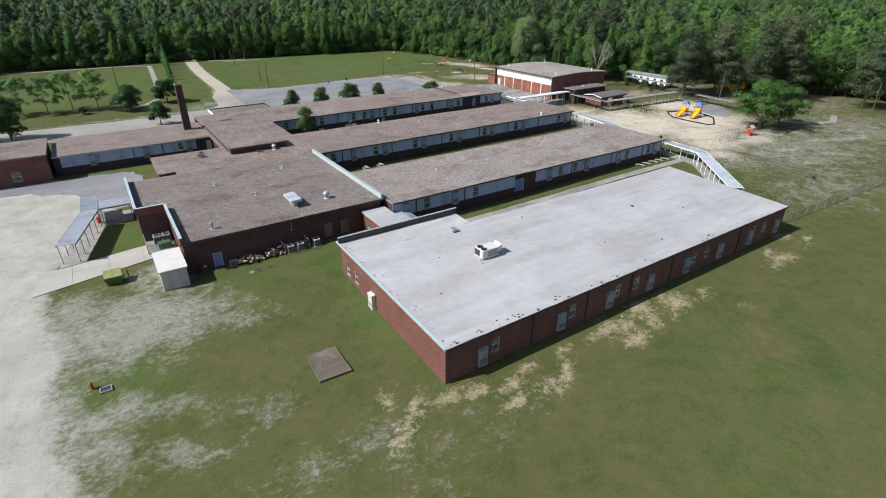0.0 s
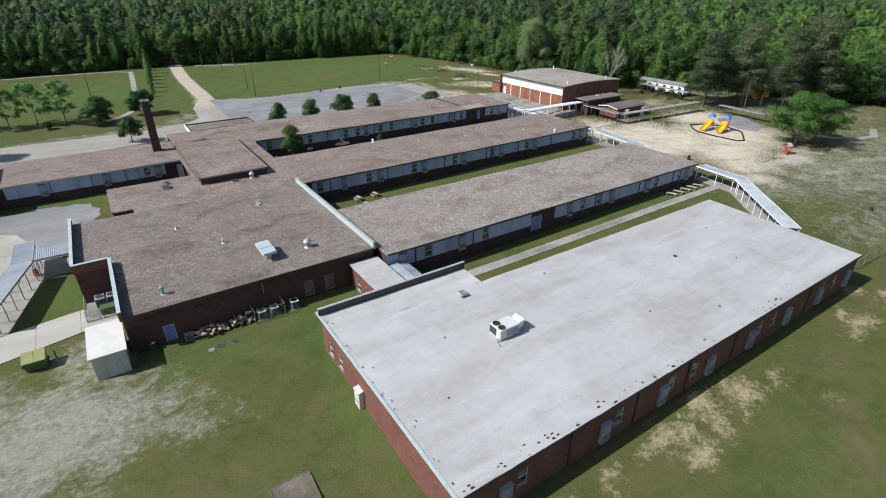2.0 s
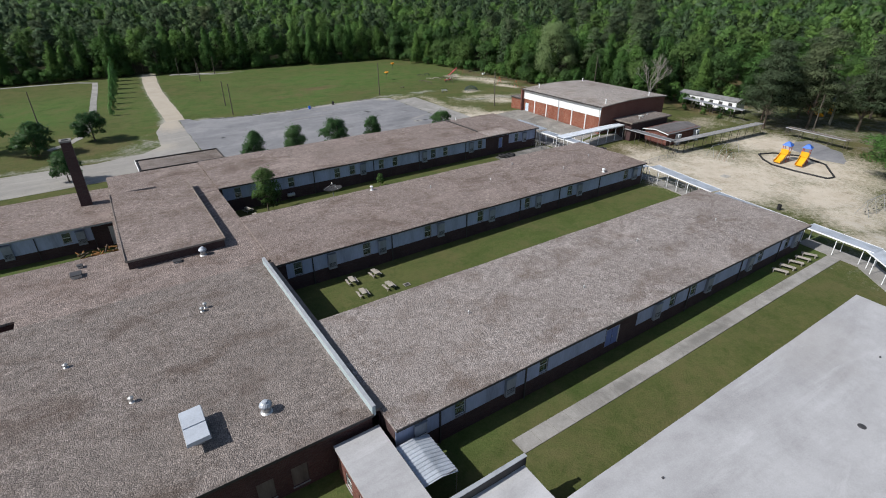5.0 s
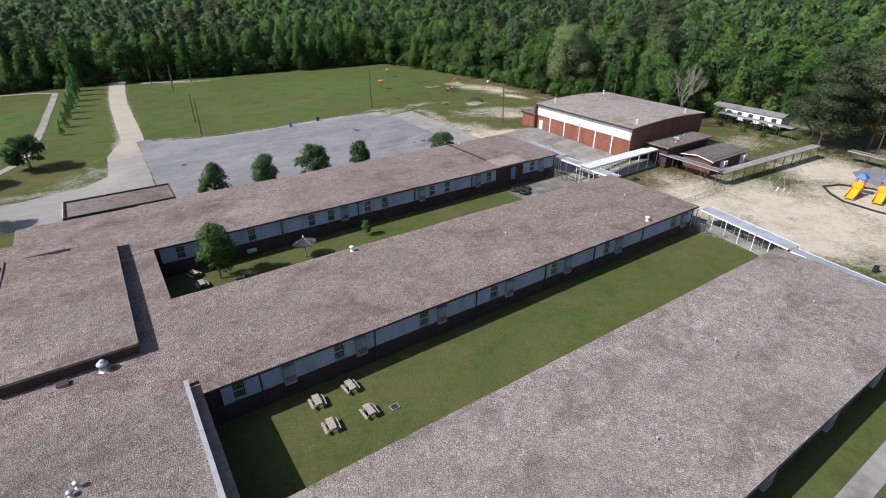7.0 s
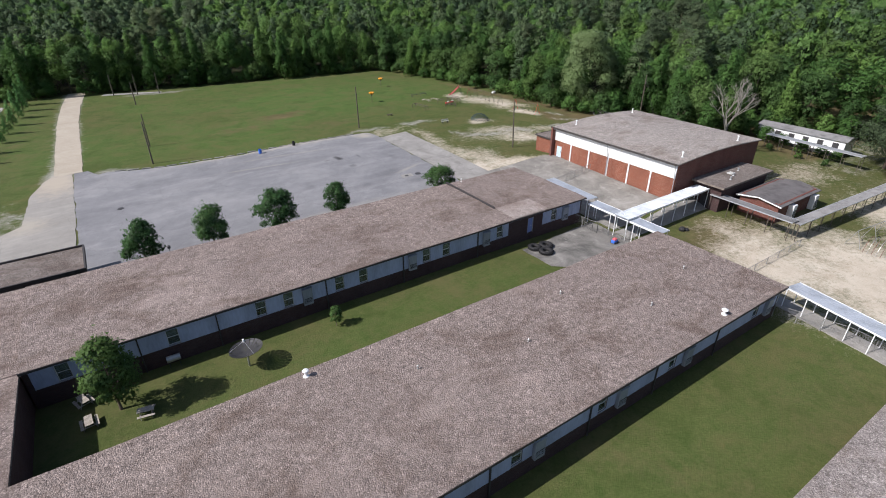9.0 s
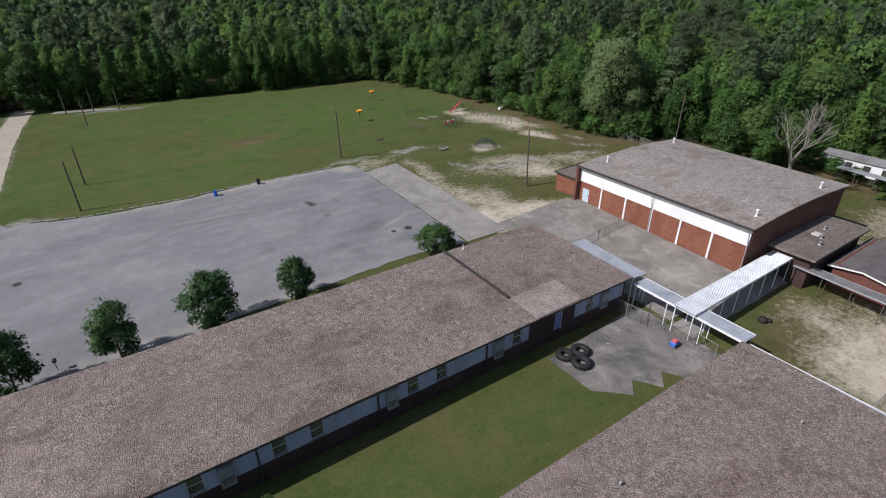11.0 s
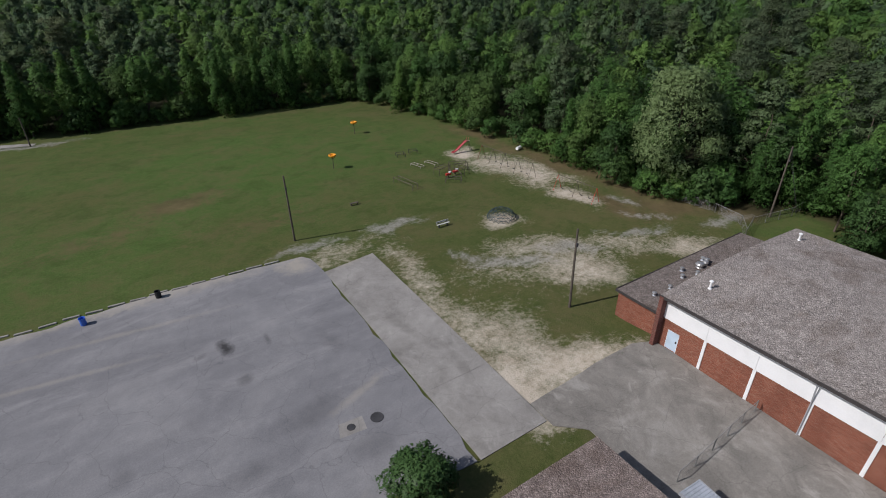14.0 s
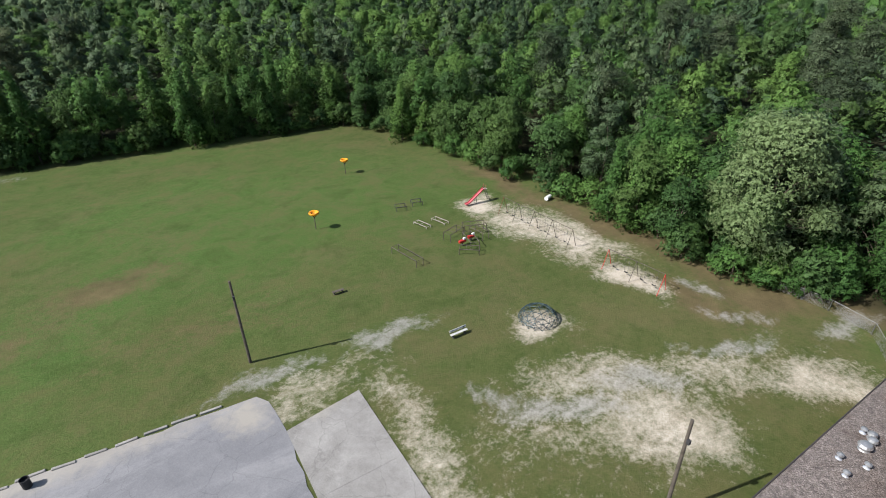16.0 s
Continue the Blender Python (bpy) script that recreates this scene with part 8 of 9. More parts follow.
Geo().block(115.6, 83.7, z + 0.072, 116.2, 84.1, z + 0.1, 0.01).make("lid", M["concrete"], t)
# small equipment along the shaded wall
for x, y, w, h, mat, lab in ((9.35, 62.95, 0.8, 0.75, "bard", "small grey condenser on the ground beside the blue door"), (5.9, 63.2, 0.7, 0.8, "steel_dark", "dark utility box against the brick wall")):
    z = ground_z(x, y)
    t = thing("condenser" if mat == "bard" else "utility_box", (x, y, z), lab, "air conditioner" if mat == "bard" else "utility box")
    Geo().block(x - w / 2, y - 0.3, z - 0.05, x + w / 2, y + 0.3, z + h, 0.02).make("casing", M[mat], t)
    for j in range(4):
        Geo().box(x - w * 0.4, y - 0.325, z + 0.12 + 0.15 * j, x + w * 0.4, y - 0.302, z + 0.2 + 0.15 * j).make("louvre", M["dark_trim"], t)
for x, z, w, h, mat, lab in ((17.6, -0.2, 0.45, 0.75, "steel_dark", "dark electrical box on the brick wall"), (6.3, 1.1, 0.9, 0.16, "steel_dark", "dark vent slot high in the brick wall"), (11.0, 0.9, 0.9, 0.16, "steel_dark", "dark vent slot high in the brick wall")):
    t = thing("electrical_box" if h > 0.5 else "wall_vent", (x, 63.6, z), lab, "electrical box" if h > 0.5 else "vent")
    Geo().block(x - w / 2, 63.5, z - h / 2, x + w / 2, 63.7, z + h / 2, 0.015).make("casing", M[mat], t)
    if h > 0.5:
        Geo().tube((x, 63.62, z + h / 2), (x, 63.62, 1.8), 0.03, sides=6).make("conduit", M["trim"], t)
# red drum and a low wall under the yard walkway
t = thing("red_drum", (-4.3, 87.2, -2.0), "red steel drum standing under the covered walkway", "drum")
z = ground_z(-4.3, 87.2)
Geo().lathe(-4.3, 87.2, [(0.29, z), (0.3, z + 0.28), (0.31, z + 0.3), (0.3, z + 0.32), (0.3, z + 0.58), (0.31, z + 0.6), (0.3, z + 0.62), (0.29, z + 0.9), (0.25, z + 0.9), (0.25, z + 0.84)], 16).make("drum", M["red"], t)
tagged(sheet("terrace", [(-9.4, 73.8), (-6.4, 74.2), (-3.6, 85.8), (0.3, 86), (0.3, 90.5), (-6.4, 91.5)], M["concrete"], 0.055, "concrete floor under the grey walkway", "pavement", 0.05), "concrete floor under the grey walkway", "pavement")

# equipment against the west wing
t = thing("scrap_heap", (15.6, 114.2, -2.0), "rusty yellow-brown scrap equipment against the wing", "scrap heap")
r = random.Random(21)
for k in range(26):
    x, y = r.uniform(12.6, 17.6), 113.6 + r.gauss(0, 0.4)
    zz = ground_z(x, y) + r.uniform(0.1, 0.9)
    a = r.uniform(0, 3.14)
    d = Vector((math.cos(a), math.sin(a) * 0.5, r.uniform(-0.5, 0.5))) * r.uniform(0.3, 0.8)
    Geo().tube(Vector((x, y, zz)) - d, Vector((x, y, zz)) + d, r.uniform(0.05, 0.16), sides=7).make("length", M["rust"] if k % 3 else M["bark"], t)


# ---- near lawn ----
def lawn_slab():
    t = thing("concrete_pad", (12.4, 39.1, -3.0), "stained square concrete pad with a raised rim in the lawn", "concrete pad")
    c = [(10.9, 41.2), (14.0, 41.05), (13.9, 36.65), (10.75, 36.8)]
    z = max(ground_z(x, y) for x, y in c) - 0.02
    g = Geo()
    g.v += [(x, y, z - 0.5) for x, y in reversed(c)] + [(x, y, z + 0.06) for x, y in reversed(c)]
    g.f += [(0, 1, 2, 3), (7, 6, 5, 4), (0, 4, 5, 1), (1, 5, 6, 2), (2, 6, 7, 3), (3, 7, 4, 0)]
    g.make("slab", M["slab_brown"], t, "brown stained concrete")
    for (ax, ay), (bx, by) in zip(c, c[1:] + c[:1]):
        a, b = Vector((ax, ay, 0)), Vector((bx, by, 0))
        d = (b - a).normalized()
        n = Vector((-d.y, d.x, 0)) * 0.09
        g = Geo()
        a2, b2 = a + d * 0.0, b - d * 0.14
        for zz in (z - 0.4, z + 0.1):
            g.v += [(*(p.xy), zz) for p in (a2 - n * 0.1, b2 - n * 0.1, b2 - n, a2 - n)]
        g.f += [(3, 2, 1, 0), (4, 5, 6, 7), (0, 1, 5, 4), (1, 2, 6, 5), (2, 3, 7, 6), (3, 0, 4, 7)]
        g.make("rim", M["slab_brown"], t, "worn stained rim")




lawn_slab()
t = thing("fire_hydrant", (-6.9, 46.9, -2.6), "faded red fire hydrant standing in the lawn", "hydrant")
z = ground_z(-6.9, 46.9)
Geo().lathe(-6.9, 46.9, [(0.2, z - 0.05), (0.2, z + 0.05), (0.13, z + 0.07), (0.12, z + 0.5), (0.17, z + 0.52), (0.17, z + 0.58), (0.13, z + 0.66), (0.05, z + 0.74), (0.05, z + 0.8)], 14).make("barrel", M["hydrant"], t)
for s in (-1, 1):
    Geo().tube((-6.9, 46.9 + s * 0.1, z + 0.4), (-6.9, 46.9 + s * 0.24, z + 0.4), 0.07).make("nozzle", M["hydrant"], t)
t = thing("valve_box", (-5.9, 46.2, -2.6), "sunken valve box with a pale concrete rim", "valve box")
Geo().box(-6.4, 45.8, z - 0.2, -5.4, 45.9, z + 0.1).box(-6.4, 46.5, z - 0.2, -5.4, 46.6, z + 0.1).box(-6.4, 45.9, z - 0.2, -6.3, 46.5, z + 0.1).box(-5.5, 45.9, z - 0.2, -5.4, 46.5, z + 0.1).make("rim", M["concrete"], t)
for k in range(2):
    Geo().box(-6.28 + 0.4 * k, 45.92, z - 0.05, -5.92 + 0.4 * k, 46.48, z + 0.04).make("lid", M["steel_dark"], t)
t = thing("stump", (110.2, 38.3, -3.2), "dark stump-like post standing on the open lawn", "stump")
z = ground_z(110.2, 38.3)
Geo().lathe(110.2, 38.3, [(0.35, z - 0.1), (0.28, z + 0.15), (0.24, z + 0.45), (0.1, z + 0.5)], 9).make("base", M["black"], t)
Geo().tube((110.2, 38.3, z + 0.4), (110.4, 38.2, z + 0.9), 0.06, 0.04).make("stub", M["steel_dark"], t)


# ---- car park ----
def bin_at(x, y, mat, label):
    z = ground_z(x, y) + 0.05
    t = thing("litter_bin", (x, y, z), label, "bin", "litter bins")
    Geo().lathe(x, y, [(0.27, z), (0.3, z + 0.04), (0.31, z + 0.8), (0.33, z + 0.85), (0.29, z + 0.85), (0.28, z + 0.6)], 16).make("drum", M[mat], t)


bin_at(107.35, 70.0, "black", "dark drum litter bin on the playground sand")
bin_at(68.2, 174.7, "blue", "blue drum litter bin at the car park's edge")
bin_at(75.4, 175.6, "black", "dark drum litter bin at the car park's edge")
r = random.Random(33)
for k in range(22):
    x = 44 + k * 2.1
    y = profile(x, ((42, 181.0), (52, 178.0), (64, 176.5), (90, 175.6))) + 0.35 + r.uniform(-0.15, 0.15)
    z = ground_z(x, y)
    ln = r.uniform(0.75, 1.0)
    t = Geo().block(-ln, -0.12, -0.05, ln, 0.12, 0.16, 0.03).make("parking_stop", M["concrete"])
    t.matrix_basis = pose(x, y, z, 0, 0, r.uniform(-6, 4) - (14 if x < 52 else 6 if x < 64 else 1))
    tagged(t, "weathered concrete kerb block along the car park", "kerb block", "kerb blocks")
for x, y, rad, lab in ((88.0, 146.7, 0.55, "dark iron manhole cover in the car park"), (85.8, 146.9, 0.35, "small pale patched cover in the car park"), (42.4, 162, 0.5, "iron manhole cover in the car park")):
    z = ground_z(x, y) + 0.052
    t = thing("manhole_cover", (x, y, z), lab, "manhole cover", "manhole covers")
    Geo().lathe(x, y, [(rad, z - 0.02), (rad, z + 0.02), (rad * 0.86, z + 0.022), (rad * 0.84, z + 0.012)], 20).make("cover", M["steel_dark"], t)
sheet("patch", [(84.6, 146.3), (86.8, 146.1), (87.0, 147.5), (85.0, 147.7)], M["concrete"], 0.054, "pale concrete patch in the asphalt", "pavement patch", 0.05, thick=0.005)


# ---- field games ----
def hoop_goal(x, y):
    z = ground_z(x, y)
    t = thing("ball_goal", (x, y, z), "yellow funnel ball goal on a dark post in the field", "ball goal", "ball goals")
    Geo().tube((x, y, z - 0.2), (x, y, z + 2.5), 0.06).make("post", M["pole"], t)
    Geo().lathe(x, y, [(0.18, z + 2.1), (0.5, z + 2.32), (0.66, z + 2.4), (0.74, z + 2.58), (0.68, z + 2.72), (0.5, z + 2.66), (0.42, z + 2.5), (0.13, z + 2.3)], 20).make("funnel", M["orange"], t)
    for k in range(3):
        a = 2.1 * k
        Geo().tube((x, y, z + 1.7), (x + 0.5 * math.cos(a), y + 0.5 * math.sin(a), z + 2.35), 0.025, sides=5).make("brace", M["steel_dark"], t)


hoop_goal(120.5, 222.9)
hoop_goal(107.9, 204.2)


def dome_climber(x, y, R):
    z = ground_z(x, y)
    t = thing("dome_climber", (x, y, z), "blue-grey tubular dome climber over worn sand", "climbing frame")
    rows = []
    for j, e in enumerate((0, 13, 27, 43, 62)):
        n = (18, 18, 15, 11, 6)[j]
        rows.append([(x + R * math.cos(radians(e)) * math.cos(2 * math.pi * (k + 0.5 * (j % 2)) / n), y + R * math.cos(radians(e)) * math.sin(2 * math.pi * (k + 0.5 * (j % 2)) / n), z + R * 0.72 * math.sin(radians(e))) for k in range(n)])
    top = (x, y, z + R * 0.72)
    bars = []
    for row in rows[1:]:
        bars += list(zip(row, row[1:] + row[:1]))
    for lo, hi in zip(rows, rows[1:]):
        for p in lo:
            for q in sorted(hi, key=lambda h: (h[0] - p[0]) ** 2 + (h[1] - p[1]) ** 2)[:2]:
                bars.append((p, q))
    bars += [(p, top) for p in rows[-1]]
    for a, b in bars:
        Geo().tube(a, b, 0.028, sides=6).make("bar", M["blue_grey"], t)


dome_climber(119.9, 170.4, 2.1)


def swing_set(pts, h, mat, label, seats=2):
    """A-frames along a line with a top bar, chains and sling seats."""
    x, y = pts[0]
    t = thing("swing_set", (x, y, ground_z(x, y)), label, "swing set", "swing sets")
    tops = []
    for k, (x, y) in enumerate(pts):
        a, b = Vector(pts[max(0, k - 1)]), Vector(pts[min(len(pts) - 1, k + 1)])
        d = (b - a).normalized()
        n = Vector((-d.y, d.x)) * 1.0
        z = ground_z(x, y)
        tops.append(Vector((x, y, z + h)))
        for s in (-1, 1):
            Geo().tube((x + n.x * s, y + n.y * s, z - 0.1), (x, y, z + h), 0.036, sides=6).make("leg", M[mat if k == 0 or mat == "galv" or (mat == "red" and k == len(pts) - 1) else "pole"], t)
    for a, b in zip(tops, tops[1:]):
        Geo().tube(a, b, 0.04, sides=6).make("top_bar", M[mat if mat == "galv" else "pole"], t)
        for k in range(seats):
            p = a.lerp(b, (k + 0.7) / (seats + 0.4))
            d = (b - a).normalized() * 0.24
            for s in (-1, 1):
                q = p + d * s
                Geo().tube(q, (q.x, q.y, q.z - h + 0.55), 0.012, sides=4).make("chain", M["steel_dark"], t)
            z = p.z - h + 0.5
            g = Geo()
            w = Vector((-d.y, d.x, 0)).normalized() * 0.1
            for u0, u1, z0, z1 in ((-1, -0.4, 0.05, 0), (-0.4, 0.4, 0, 0), (0.4, 1, 0, 0.05)):
                a0, a1 = p + d * u0, p + d * u1
                g.poly((a0.x - w.x, a0.y - w.y, z + z0), (a1.x - w.x, a1.y - w.y, z + z1), (a1.x + w.x, a1.y + w.y, z + z1), (a0.x + w.x, a0.y + w.y, z + z0))
                g.poly((a0.x + w.x, a0.y + w.y, z + z0 - 0.03), (a1.x + w.x, a1.y + w.y, z + z1 - 0.03), (a1.x - w.x, a1.y - w.y, z + z1 - 0.03), (a0.x - w.x, a0.y - w.y, z + z0 - 0.03))
            g.make("seat", M["black"], t)


swing_set([(133.6, 193.5), (133.7, 190.2), (133.8, 186.9), (133.9, 183.4), (134.0, 179.7)], 2.7, "rusty_red", "long rusty swing set with four bays over bare sand")
swing_set([(134.2, 173.8), (134.6, 170.0), (135.0, 166.4)], 2.5, "red", "short swing set with red end frames over a patch of sand")
swing_set([(117.0, 61.8), (119.8, 61.7), (122.6, 61.5), (125.4, 61.4)], 2.6, "galv", "galvanised swing set on the playground sand")
swing_set([(125.0, 92.5), (129.0, 92.0), (133.0, 91.6)], 2.4, "galv", "thin galvanised climbing and swing frame on the sand", 1)


def slide(x, y, ang, h, ln, mat, label):
    z = ground_z(x, y)
    t = thing("slide", (0, 0, 0), label, "slide", "slides")
    g = Geo()
    prof = [(0, h), (0.25, h), (ln * 0.8, 0.4), (ln, 0.3)]
    for (xa, za), (xb, zb) in zip(prof, prof[1:]):
        g.poly((xa, -0.24, za), (xb, -0.24, zb), (xb, 0.24, zb), (xa, 0.24, za))
        g.poly((xa, 0.24, za - 0.04), (xb, 0.24, zb - 0.04), (xb, -0.24, zb - 0.04), (xa, -0.24, za - 0.04))
        for s in (-0.26, 0.26):
            g.poly((xa, s, za - 0.05), (xb, s, zb - 0.05), (xb, s, zb + 0.16), (xa, s, za + 0.16))
            g.poly((xa, s + 0.03, za + 0.16), (xb, s + 0.03, zb + 0.16), (xb, s + 0.03, zb - 0.05), (xa, s + 0.03, za - 0.05))
    g.make("chute", M[mat], t)
    for s in (-0.3, 0.3):
        Geo().tube((-0.15, s, h + 0.7), (-0.15, s, h), 0.03).make("handrail", M[mat], t)
        Geo().tube((-1.1, s, -0.05), (-0.1, s, h + 0.1), 0.04).make("ladder_rail", M["steel_dark"], t)
        Geo().tube((ln * 0.45, s, 0), (ln * 0.45, s * 0.8, h * 0.55), 0.035).make("leg", M["steel_dark"], t)
    for k in range(6):
        f = (k + 0.5) / 6
        Geo().tube((-1.1 + f, -0.3, h * f), (-1.1 + f, 0.3, h * f), 0.02, sides=5).make("rung", M["steel_dark"], t)
    Geo().box(-0.5, -0.32, h - 0.06, 0.0, 0.32, h - 0.01).make("platform", M["wood"], t)
    t.matrix_basis = pose(x, y, z, 0, 0, ang)


slide(134.0, 199.0, 182, 2.1, 3.6, "pink", "faded red slide with a ladder at the field's edge")


def bars_frame(x, y, ang, ln, w, h, mat, label, rungs=6, name="climbing_bars"):
    z = ground_z(x, y)
    t = thing(name, (0, 0, 0), label, "climbing frame", "climbing bars")
    for a in (0, ln):
        for s in (-w / 2, w / 2):
            Geo().tube((a, s, -0.1), (a, s, h), 0.05, sides=6).make("post", M[mat], t)
    for s in (-w / 2, w / 2):
        Geo().tube((0, s, h), (ln, s, h), 0.05, sides=6).make("side_rail", M[mat], t)
    for k in range(rungs):
        a = ln * k / (rungs - 1)
        Geo().tube((a, -w / 2, h - 0.02), (a, w / 2, h - 0.02), 0.03, sides=5).make("rung", M[mat], t)
    t.matrix_basis = pose(x, y, z, 0, 0, ang)


bars_frame(120.6, 203.6, -15, 1.6, 1.3, 0.7, "steel_dark", "low dark tubular bars on the grass", 3)
bars_frame(123.6, 203.9, -15, 1.6, 1.2, 0.7, "steel_dark", "low dark tubular bars on the grass", 3)
bars_frame(120.9, 198.0, -75, 2.6, 0.9, 0.35, "wood", "low wooden balance rails on the grass", 3, "balance_rails")
bars_frame(123.7, 197.6, -75, 2.6, 0.9, 0.35, "wood", "low wooden balance rails on the grass", 3, "balance_rails")
bars_frame(114.2, 191.8, -80, 5.0, 1.1, 1.0, "pole", "dark sloping climbing bars in the field", 5)
for k, (x, y, a, ln, h) in enumerate(((121.5, 190.5, 20, 3.0, 1.2), (123.4, 186.6, 75, 3.4, 1.0), (124.8, 191.4, -20, 3.2, 1.4), (121.2, 187.0, -40, 2.6, 0.8), (126.2, 188.0, 100, 2.6, 1.2))):
    bars_frame(x, y, a, ln, 1.2, h, "pole", "dark timber obstacle frame in the field", 4)
for x, y in ((122.6, 188.4), (124.4, 188.9)):
    t = thing("spring_rider", (x, y, ground_z(x, y)), "small red and white rocking seat in the field", "spring rider", "spring riders")
    z = ground_z(x, y)
    Geo().tube((x, y, z), (x, y, z + 0.5), 0.1).make("spring", M["steel_dark"], t)
    Geo().block(x - 0.55, y - 0.2, z + 0.5, x + 0.55, y + 0.2, z + 0.85, 0.06).make("seat", M["red"], t)
    Geo().block(x + 0.1, y - 0.15, z + 0.852, x + 0.5, y + 0.15, z + 1.1, 0.05).make("head", M["white"], t)
t = thing("bench", (111.4, 172.6, 0.5), "white plank bench standing on the field", "bench")
z = ground_z(111.4, 172.6)
Geo().box(110.3, 172.5, z + 0.42, 112.3, 172.8, z + 0.47).make("seat", M["frame"], t)
Geo().box(110.3, 172.86, z + 0.6, 112.3, 172.91, z + 0.85).make("backrest", M["frame"], t)
for x in (110.6, 112.0):
    Geo().box(x - 0.04, 172.5, z - 0.05, x + 0.04, 172.8, z + 0.418).make("leg", M["steel_dark"], t)
    Geo().box(x - 0.03, 172.81, z - 0.05, x + 0.03, 172.858, z + 0.85).make("back_post", M["steel_dark"], t)
t = thing("spring_bench", (104.1, 186.7, 0.2), "small dark low bench in the field", "bench")
z = ground_z(104.1, 186.7)
Geo().box(103.4, 186.5, z + 0.35, 104.8, 186.9, z + 0.42).make("seat", M["pole"], t)
for x in (103.6, 104.6):
    Geo().box(x - 0.05, 186.55, z - 0.05, x + 0.05, 186.85, z + 0.348).make("leg", M["pole"], t)
t = thing("barrel", (142.6, 193.4, 0.0), "white barrel lying under the trees", "barrel")
Geo().tube((142.1, 193.2, 0.35), (143.3, 193.6, 0.35), 0.33, sides=14).make("drum", M["white"], t)


# ---- playground ----
def play_tower(x, y, ang, roofs, label):
    z = ground_z(x, y)
    t = thing("play_tower", (0, 0, 0), label, "play tower", "play towers")
    for dx in (-0.6, 0.6):
        for dy in (-0.6, 0.6):
            Geo().tube((dx, dy, -0.1), (dx, dy, 3.3), 0.06).make("post", M["red"], t)
    Geo().box(-0.65, -0.65, 1.15, 0.65, 0.65, 1.25).make("deck", M["steel_dark"], t)
    g = Geo()
    g.v += [(-0.85, -0.85, 3.2), (0.85, -0.85, 3.2), (0.85, 0.85, 3.2), (-0.85, 0.85, 3.2), (-0.3, -0.3, 3.85), (0.3, -0.3, 3.85), (0.3, 0.3, 3.85), (-0.3, 0.3, 3.85), (0, 0, 4.0)]
    g.f += [(3, 2, 1, 0), (0, 1, 5, 4), (1, 2, 6, 5), (2, 3, 7, 6), (3, 0, 4, 7), (4, 5, 8), (5, 6, 8), (6, 7, 8), (7, 4, 8)]
    g.make("roof", M["blue"], t, "blue pyramid roof")
    for s in (-1, 1):
        Geo().box(-0.6, s * 0.62 - 0.03, 1.252, 0.6, s * 0.62 + 0.03, 2.0).make("side_panel", M["yellow"], t)
    g = Geo()
    prof = [(-0.66, 1.45), (-1.0, 1.4), (-2.9, 0.45), (-3.5, 0.3)]
    for (xa, za), (xb, zb) in zip(prof, prof[1:]):
        g.poly((xa, 0.6, za), (xb, 0.6, zb), (xb, -0.6, zb), (xa, -0.6, za))
        g.poly((xa, -0.6, za - 0.06), (xb, -0.6, zb - 0.06), (xb, 0.6, zb - 0.06), (xa, 0.6, za - 0.06))
        for s in (-0.68, 0.6):
            n = len(g.v)
            g.v += [(xa, s, za - 0.06), (xb, s, zb - 0.06), (xb, s, zb + 0.42), (xa, s, za + 0.42), (xa, s + 0.08, za - 0.06), (xb, s + 0.08, zb - 0.06), (xb, s + 0.08, zb + 0.42), (xa, s + 0.08, za + 0.42)]
            g.f += [(n, n + 1, n + 2, n + 3), (n + 7, n + 6, n + 5, n + 4), (n + 3, n + 2, n + 6, n + 7), (n, n + 4, n + 5, n + 1)]
    g.make("slide", M["yellow"], t, "yellow plastic slide")
    Geo().block(-0.95, -0.72, 1.46, -0.66, 0.72, 2.5, 0.08).make("slide_hood", M["yellow"], t)
    for k in range(4):
        Geo().tube((1.3 - 0.16 * k, -0.45, 0.25 + 0.28 * k), (1.3 - 0.16 * k, 0.45, 0.25 + 0.28 * k), 0.03, sides=6).make("rung", M["galv"], t)
    for s in (-0.45, 0.45):
        Geo().tube((1.45, s, -0.05), (0.66, s, 1.9), 0.03, sides=6).make("ladder_rail", M["galv"], t)
    t.matrix_basis = pose(x, y, z, 0, 0, ang)


play_tower(135.6, 82.7, 4, 1, "yellow, blue and red play tower with a slide on the sand")
play_tower(137.0, 79.6, 10, 1, "yellow, blue and red play tower with a slide on the sand")
play_tower(184.0, 98.6, 60, 1, "yellow, blue and purple play tower beyond the pines")
play_tower(191.0, 96.6, 20, 1, "yellow and blue play tower beyond the pines")
ring = [(132.4, 85.3), (135.2, 87.6), (138.6, 86.3), (141.2, 82.0), (139.6, 76.5), (133.0, 72.2), (131.0, 72.6), (130.2, 78.0), (130.4, 82.5)]
t = thing("play_border", (135, 80, -2.0), "black rubber border round the play towers", "border")
for a, b in zip(ring, ring[1:] + ring[:1]):
    a, b = Vector(a), Vector(b)
    n = max(1, round((b - a).length / 1.3))
    for k in range(n):
        p, q = a.lerp(b, k / n), a.lerp(b, (k + 0.97) / n)
        Geo().tube((p.x, p.y, ground_z(p.x, p.y) + 0.12), (q.x, q.y, ground_z(q.x, q.y) + 0.12), 0.17, sides=8).make("border_timber", M["black"], t)
t = thing("play_house", (130.2, 61.6, -2.3), "small red and white striped plastic play stand", "play house")
z = ground_z(130.2, 61.6)
for dx in (-0.7, 0.7):
    for dy in (-0.6, 0.6):
        Geo().tube((130.2 + dx, 61.6 + dy, z - 0.05), (130.2 + dx, 61.6 + dy, z + 2.0), 0.06).make("post", M["red"], t)
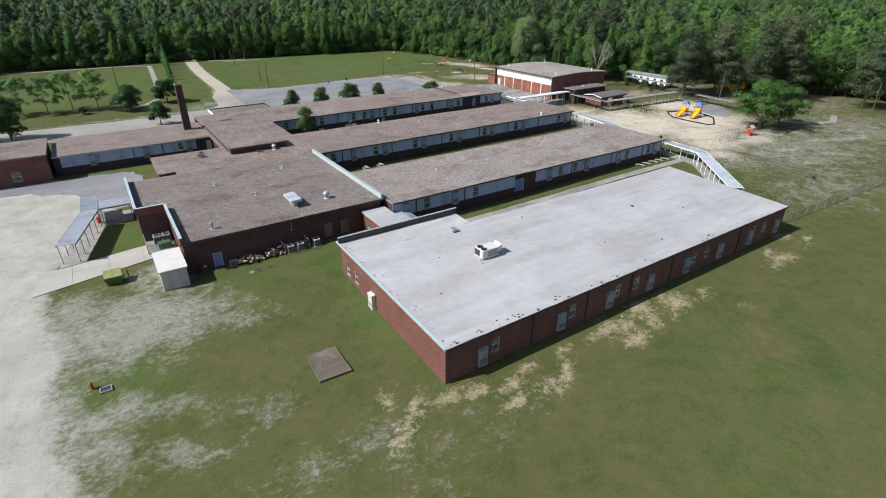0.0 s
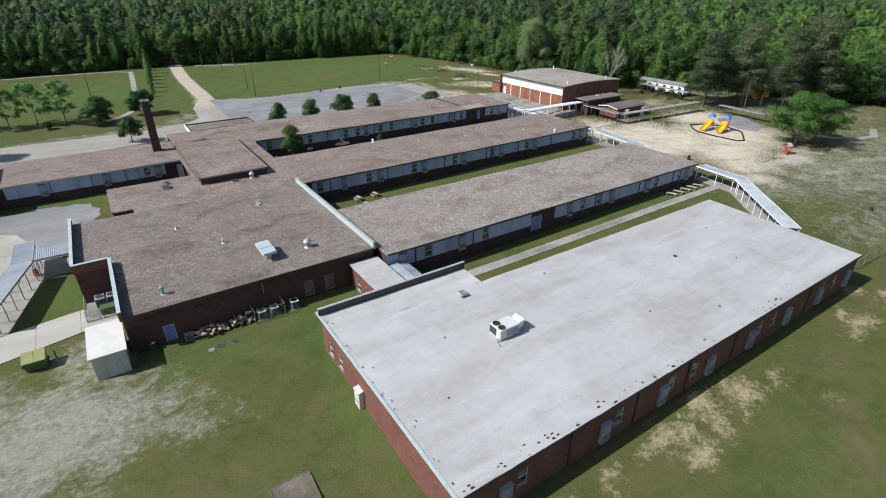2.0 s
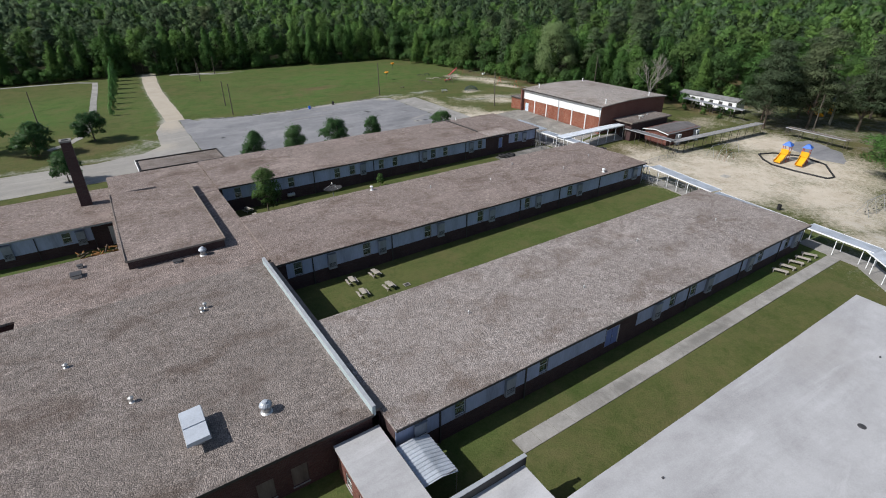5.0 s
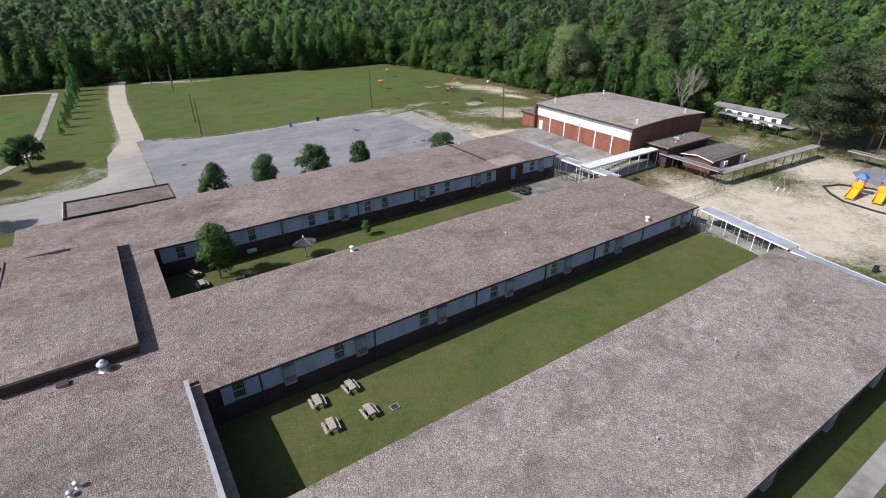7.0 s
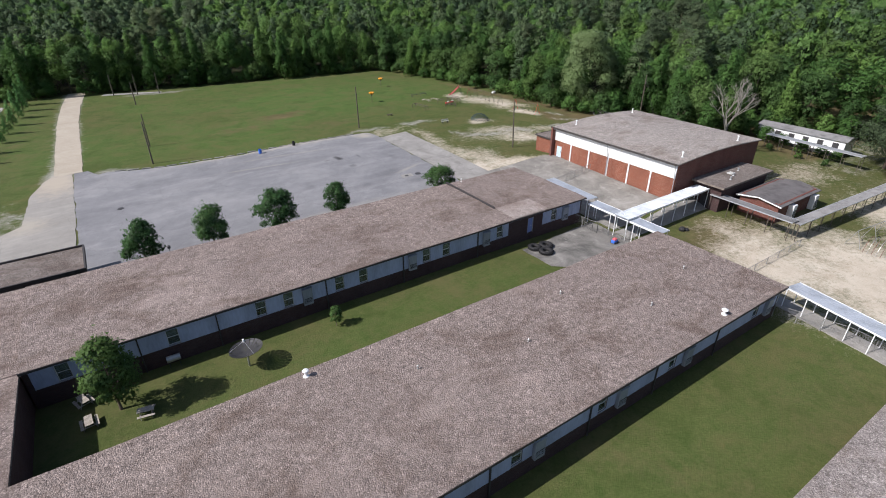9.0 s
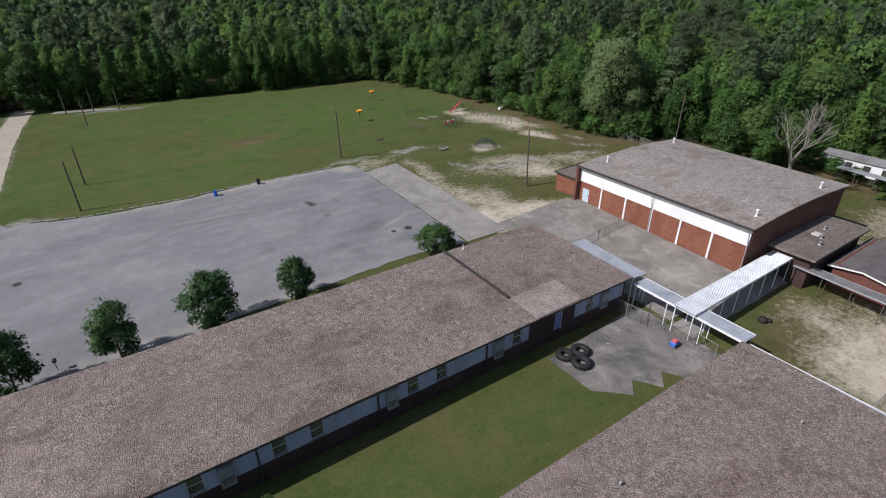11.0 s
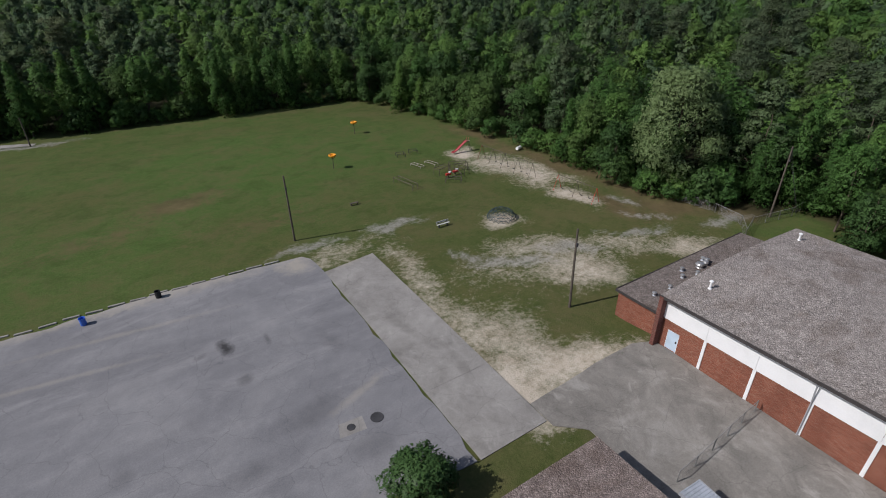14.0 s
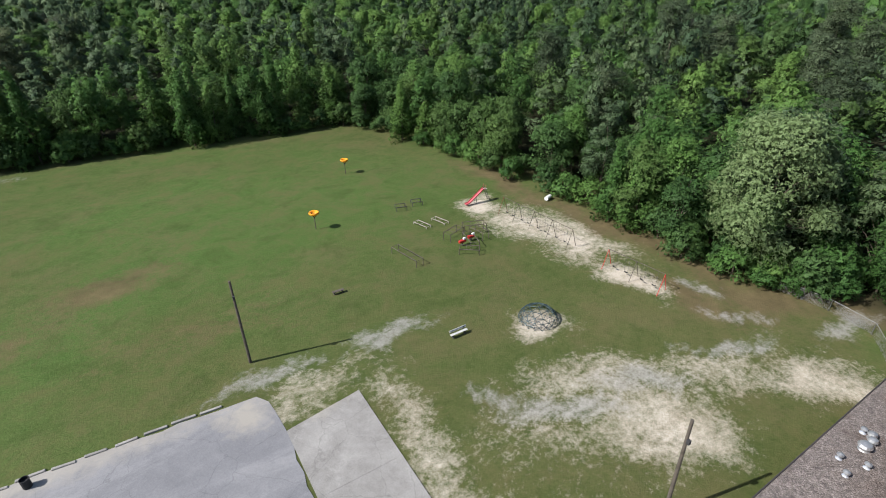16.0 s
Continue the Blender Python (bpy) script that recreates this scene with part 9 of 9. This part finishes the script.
for k in range(6):
    a = -0.85 + 0.285 * k
    g = Geo()
    for s in (-1, 1):
        g.v += [(130.2 + a, 61.6 + s * 0.8, z + 1.9), (130.2 + a + 0.28, 61.6 + s * 0.8, z + 1.9)]
    g.v += [(130.2 + a, 61.6, z + 2.5), (130.2 + a + 0.28, 61.6, z + 2.5)]
    g.f += [(0, 1, 5, 4), (3, 2, 4, 5), (2, 3, 1, 0)]
    g.make("canopy_strip", M["white"] if k % 2 else M["pink"], t)
Geo().block(129.6, 61.1, z + 0.6, 130.8, 62.1, z + 0.8, 0.03).make("counter", M["red"], t)
Geo().block(129.55, 61.05, z, 130.85, 61.15, z + 0.598, 0.02).make("front_panel", M["red"], t)
# thin climbing arch on the sand
t = thing("climbing_arch", (127, 88, -2), "thin rusty climbing arches on the playground sand", "climbing frame")
for k in range(6):
    a = k * 0.5
    pts = [(126.0 + 3.6 * math.cos(math.pi * f / 8) * 0.5, 88.5 + a, ground_z(126, 88.5) + 1.9 * math.sin(math.pi * f / 8)) for f in range(9)]
    Geo().path(pts, 0.025, 5).make("hoop", M["rusty_red"] if k % 2 else M["galv"], t)

# mobile classroom beyond the trees
t = thing("mobile_classroom", (167, 117, -1.0), "long white mobile classroom with a low grey roof", "mobile classroom")
m = pose(167.6, 118.8, -1.4, 0, 0, -90)


t.matrix_basis = m
mob = Geo().box(-8.6, -2.2, 0.5, 8.6, 2.2, 3.0)


def local_part(geo, name, mat, parent, label=""):
    me = bpy.data.meshes.new(name)
    me.from_pydata(geo.v, [], geo.f)
    me.materials.append(mat)
    o = new(name, me)
    o.parent = parent
    if label:
        o["label"] = label
    return o


local_part(mob, "body", M["white"], t, "white painted siding")
g = Geo()
g.v += [(-8.9, -2.5, 3.0), (8.9, -2.5, 3.0), (8.9, 2.5, 3.0), (-8.9, 2.5, 3.0), (-8.9, 0, 3.7), (8.9, 0, 3.7)]
g.f += [(0, 1, 5, 4), (2, 3, 4, 5), (0, 4, 3), (1, 2, 5), (3, 2, 1, 0)]
local_part(g, "roof", M["dull_roof"], t, "low grey metal roof")
for k in range(6):
    local_part(Geo().box(-7.6 + 2.8 * k, -2.24, 1.4, -6.5 + 2.8 * k, -2.203, 2.5), "window", M["steel_dark"], t)
local_part(Geo().box(-8.5, -2.1, -0.4, 8.5, 2.1, 0.498), "skirt", M["steel_dark"], t)
covered_walk("pale covered walkway in front of the mobile classroom", (161.1, 123.1), (159.6, 104.8), 1.5, 1.2, -1.4, "trim", posts=3, beam="trim", drop=0.1, post="pole")

for k, (x, y, sc) in enumerate(((163.4, 124.6, 1.0), (163.2, 121.0, 0.85), (163.0, 116.8, 0.8), (163.3, 113.2, 0.7), (163.4, 110.4, 0.6), (158.6, 121.0, 0.45), (158.2, 115.0, 0.4), (157.9, 110.0, 0.4), (163.4, 128.0, 1.1), (164.0, 131.0, 1.2))):
    KIND["shrub"][k % 2].plant("shrub", x, y, "overgrown green shrub against the mobile classroom", "shrub", "shrubs by the mobile classroom", sc, k * 1.4)
# stake light behind the far wing
t = thing("garden_light", (46.5, 141.2, ground_z(46.5, 141.2)), "small dark lantern on a stake beside the car park", "garden light")
z = ground_z(46.5, 141.2)
Geo().tube((46.5, 141.2, z - 0.1), (46.5, 141.2, z + 1.0), 0.035, sides=6).make("stake", M["steel_dark"], t)
Geo().lathe(46.5, 141.2, [(0.05, z + 1.0), (0.2, z + 1.05), (0.2, z + 1.3), (0.26, z + 1.32), (0.05, z + 1.48)], 10).make("lantern", M["steel_dark"], t)
# roof sheet in dark brown: the shade of the trees put into its colour
covered_walk("low covered walkway behind the playground, tree shade in its brown", (155.5, 91.9), (154.2, 78.7), 1.6, 0.2, -2.0, "edge_brown", posts=3, beam="trim", drop=0.1, post="pole")
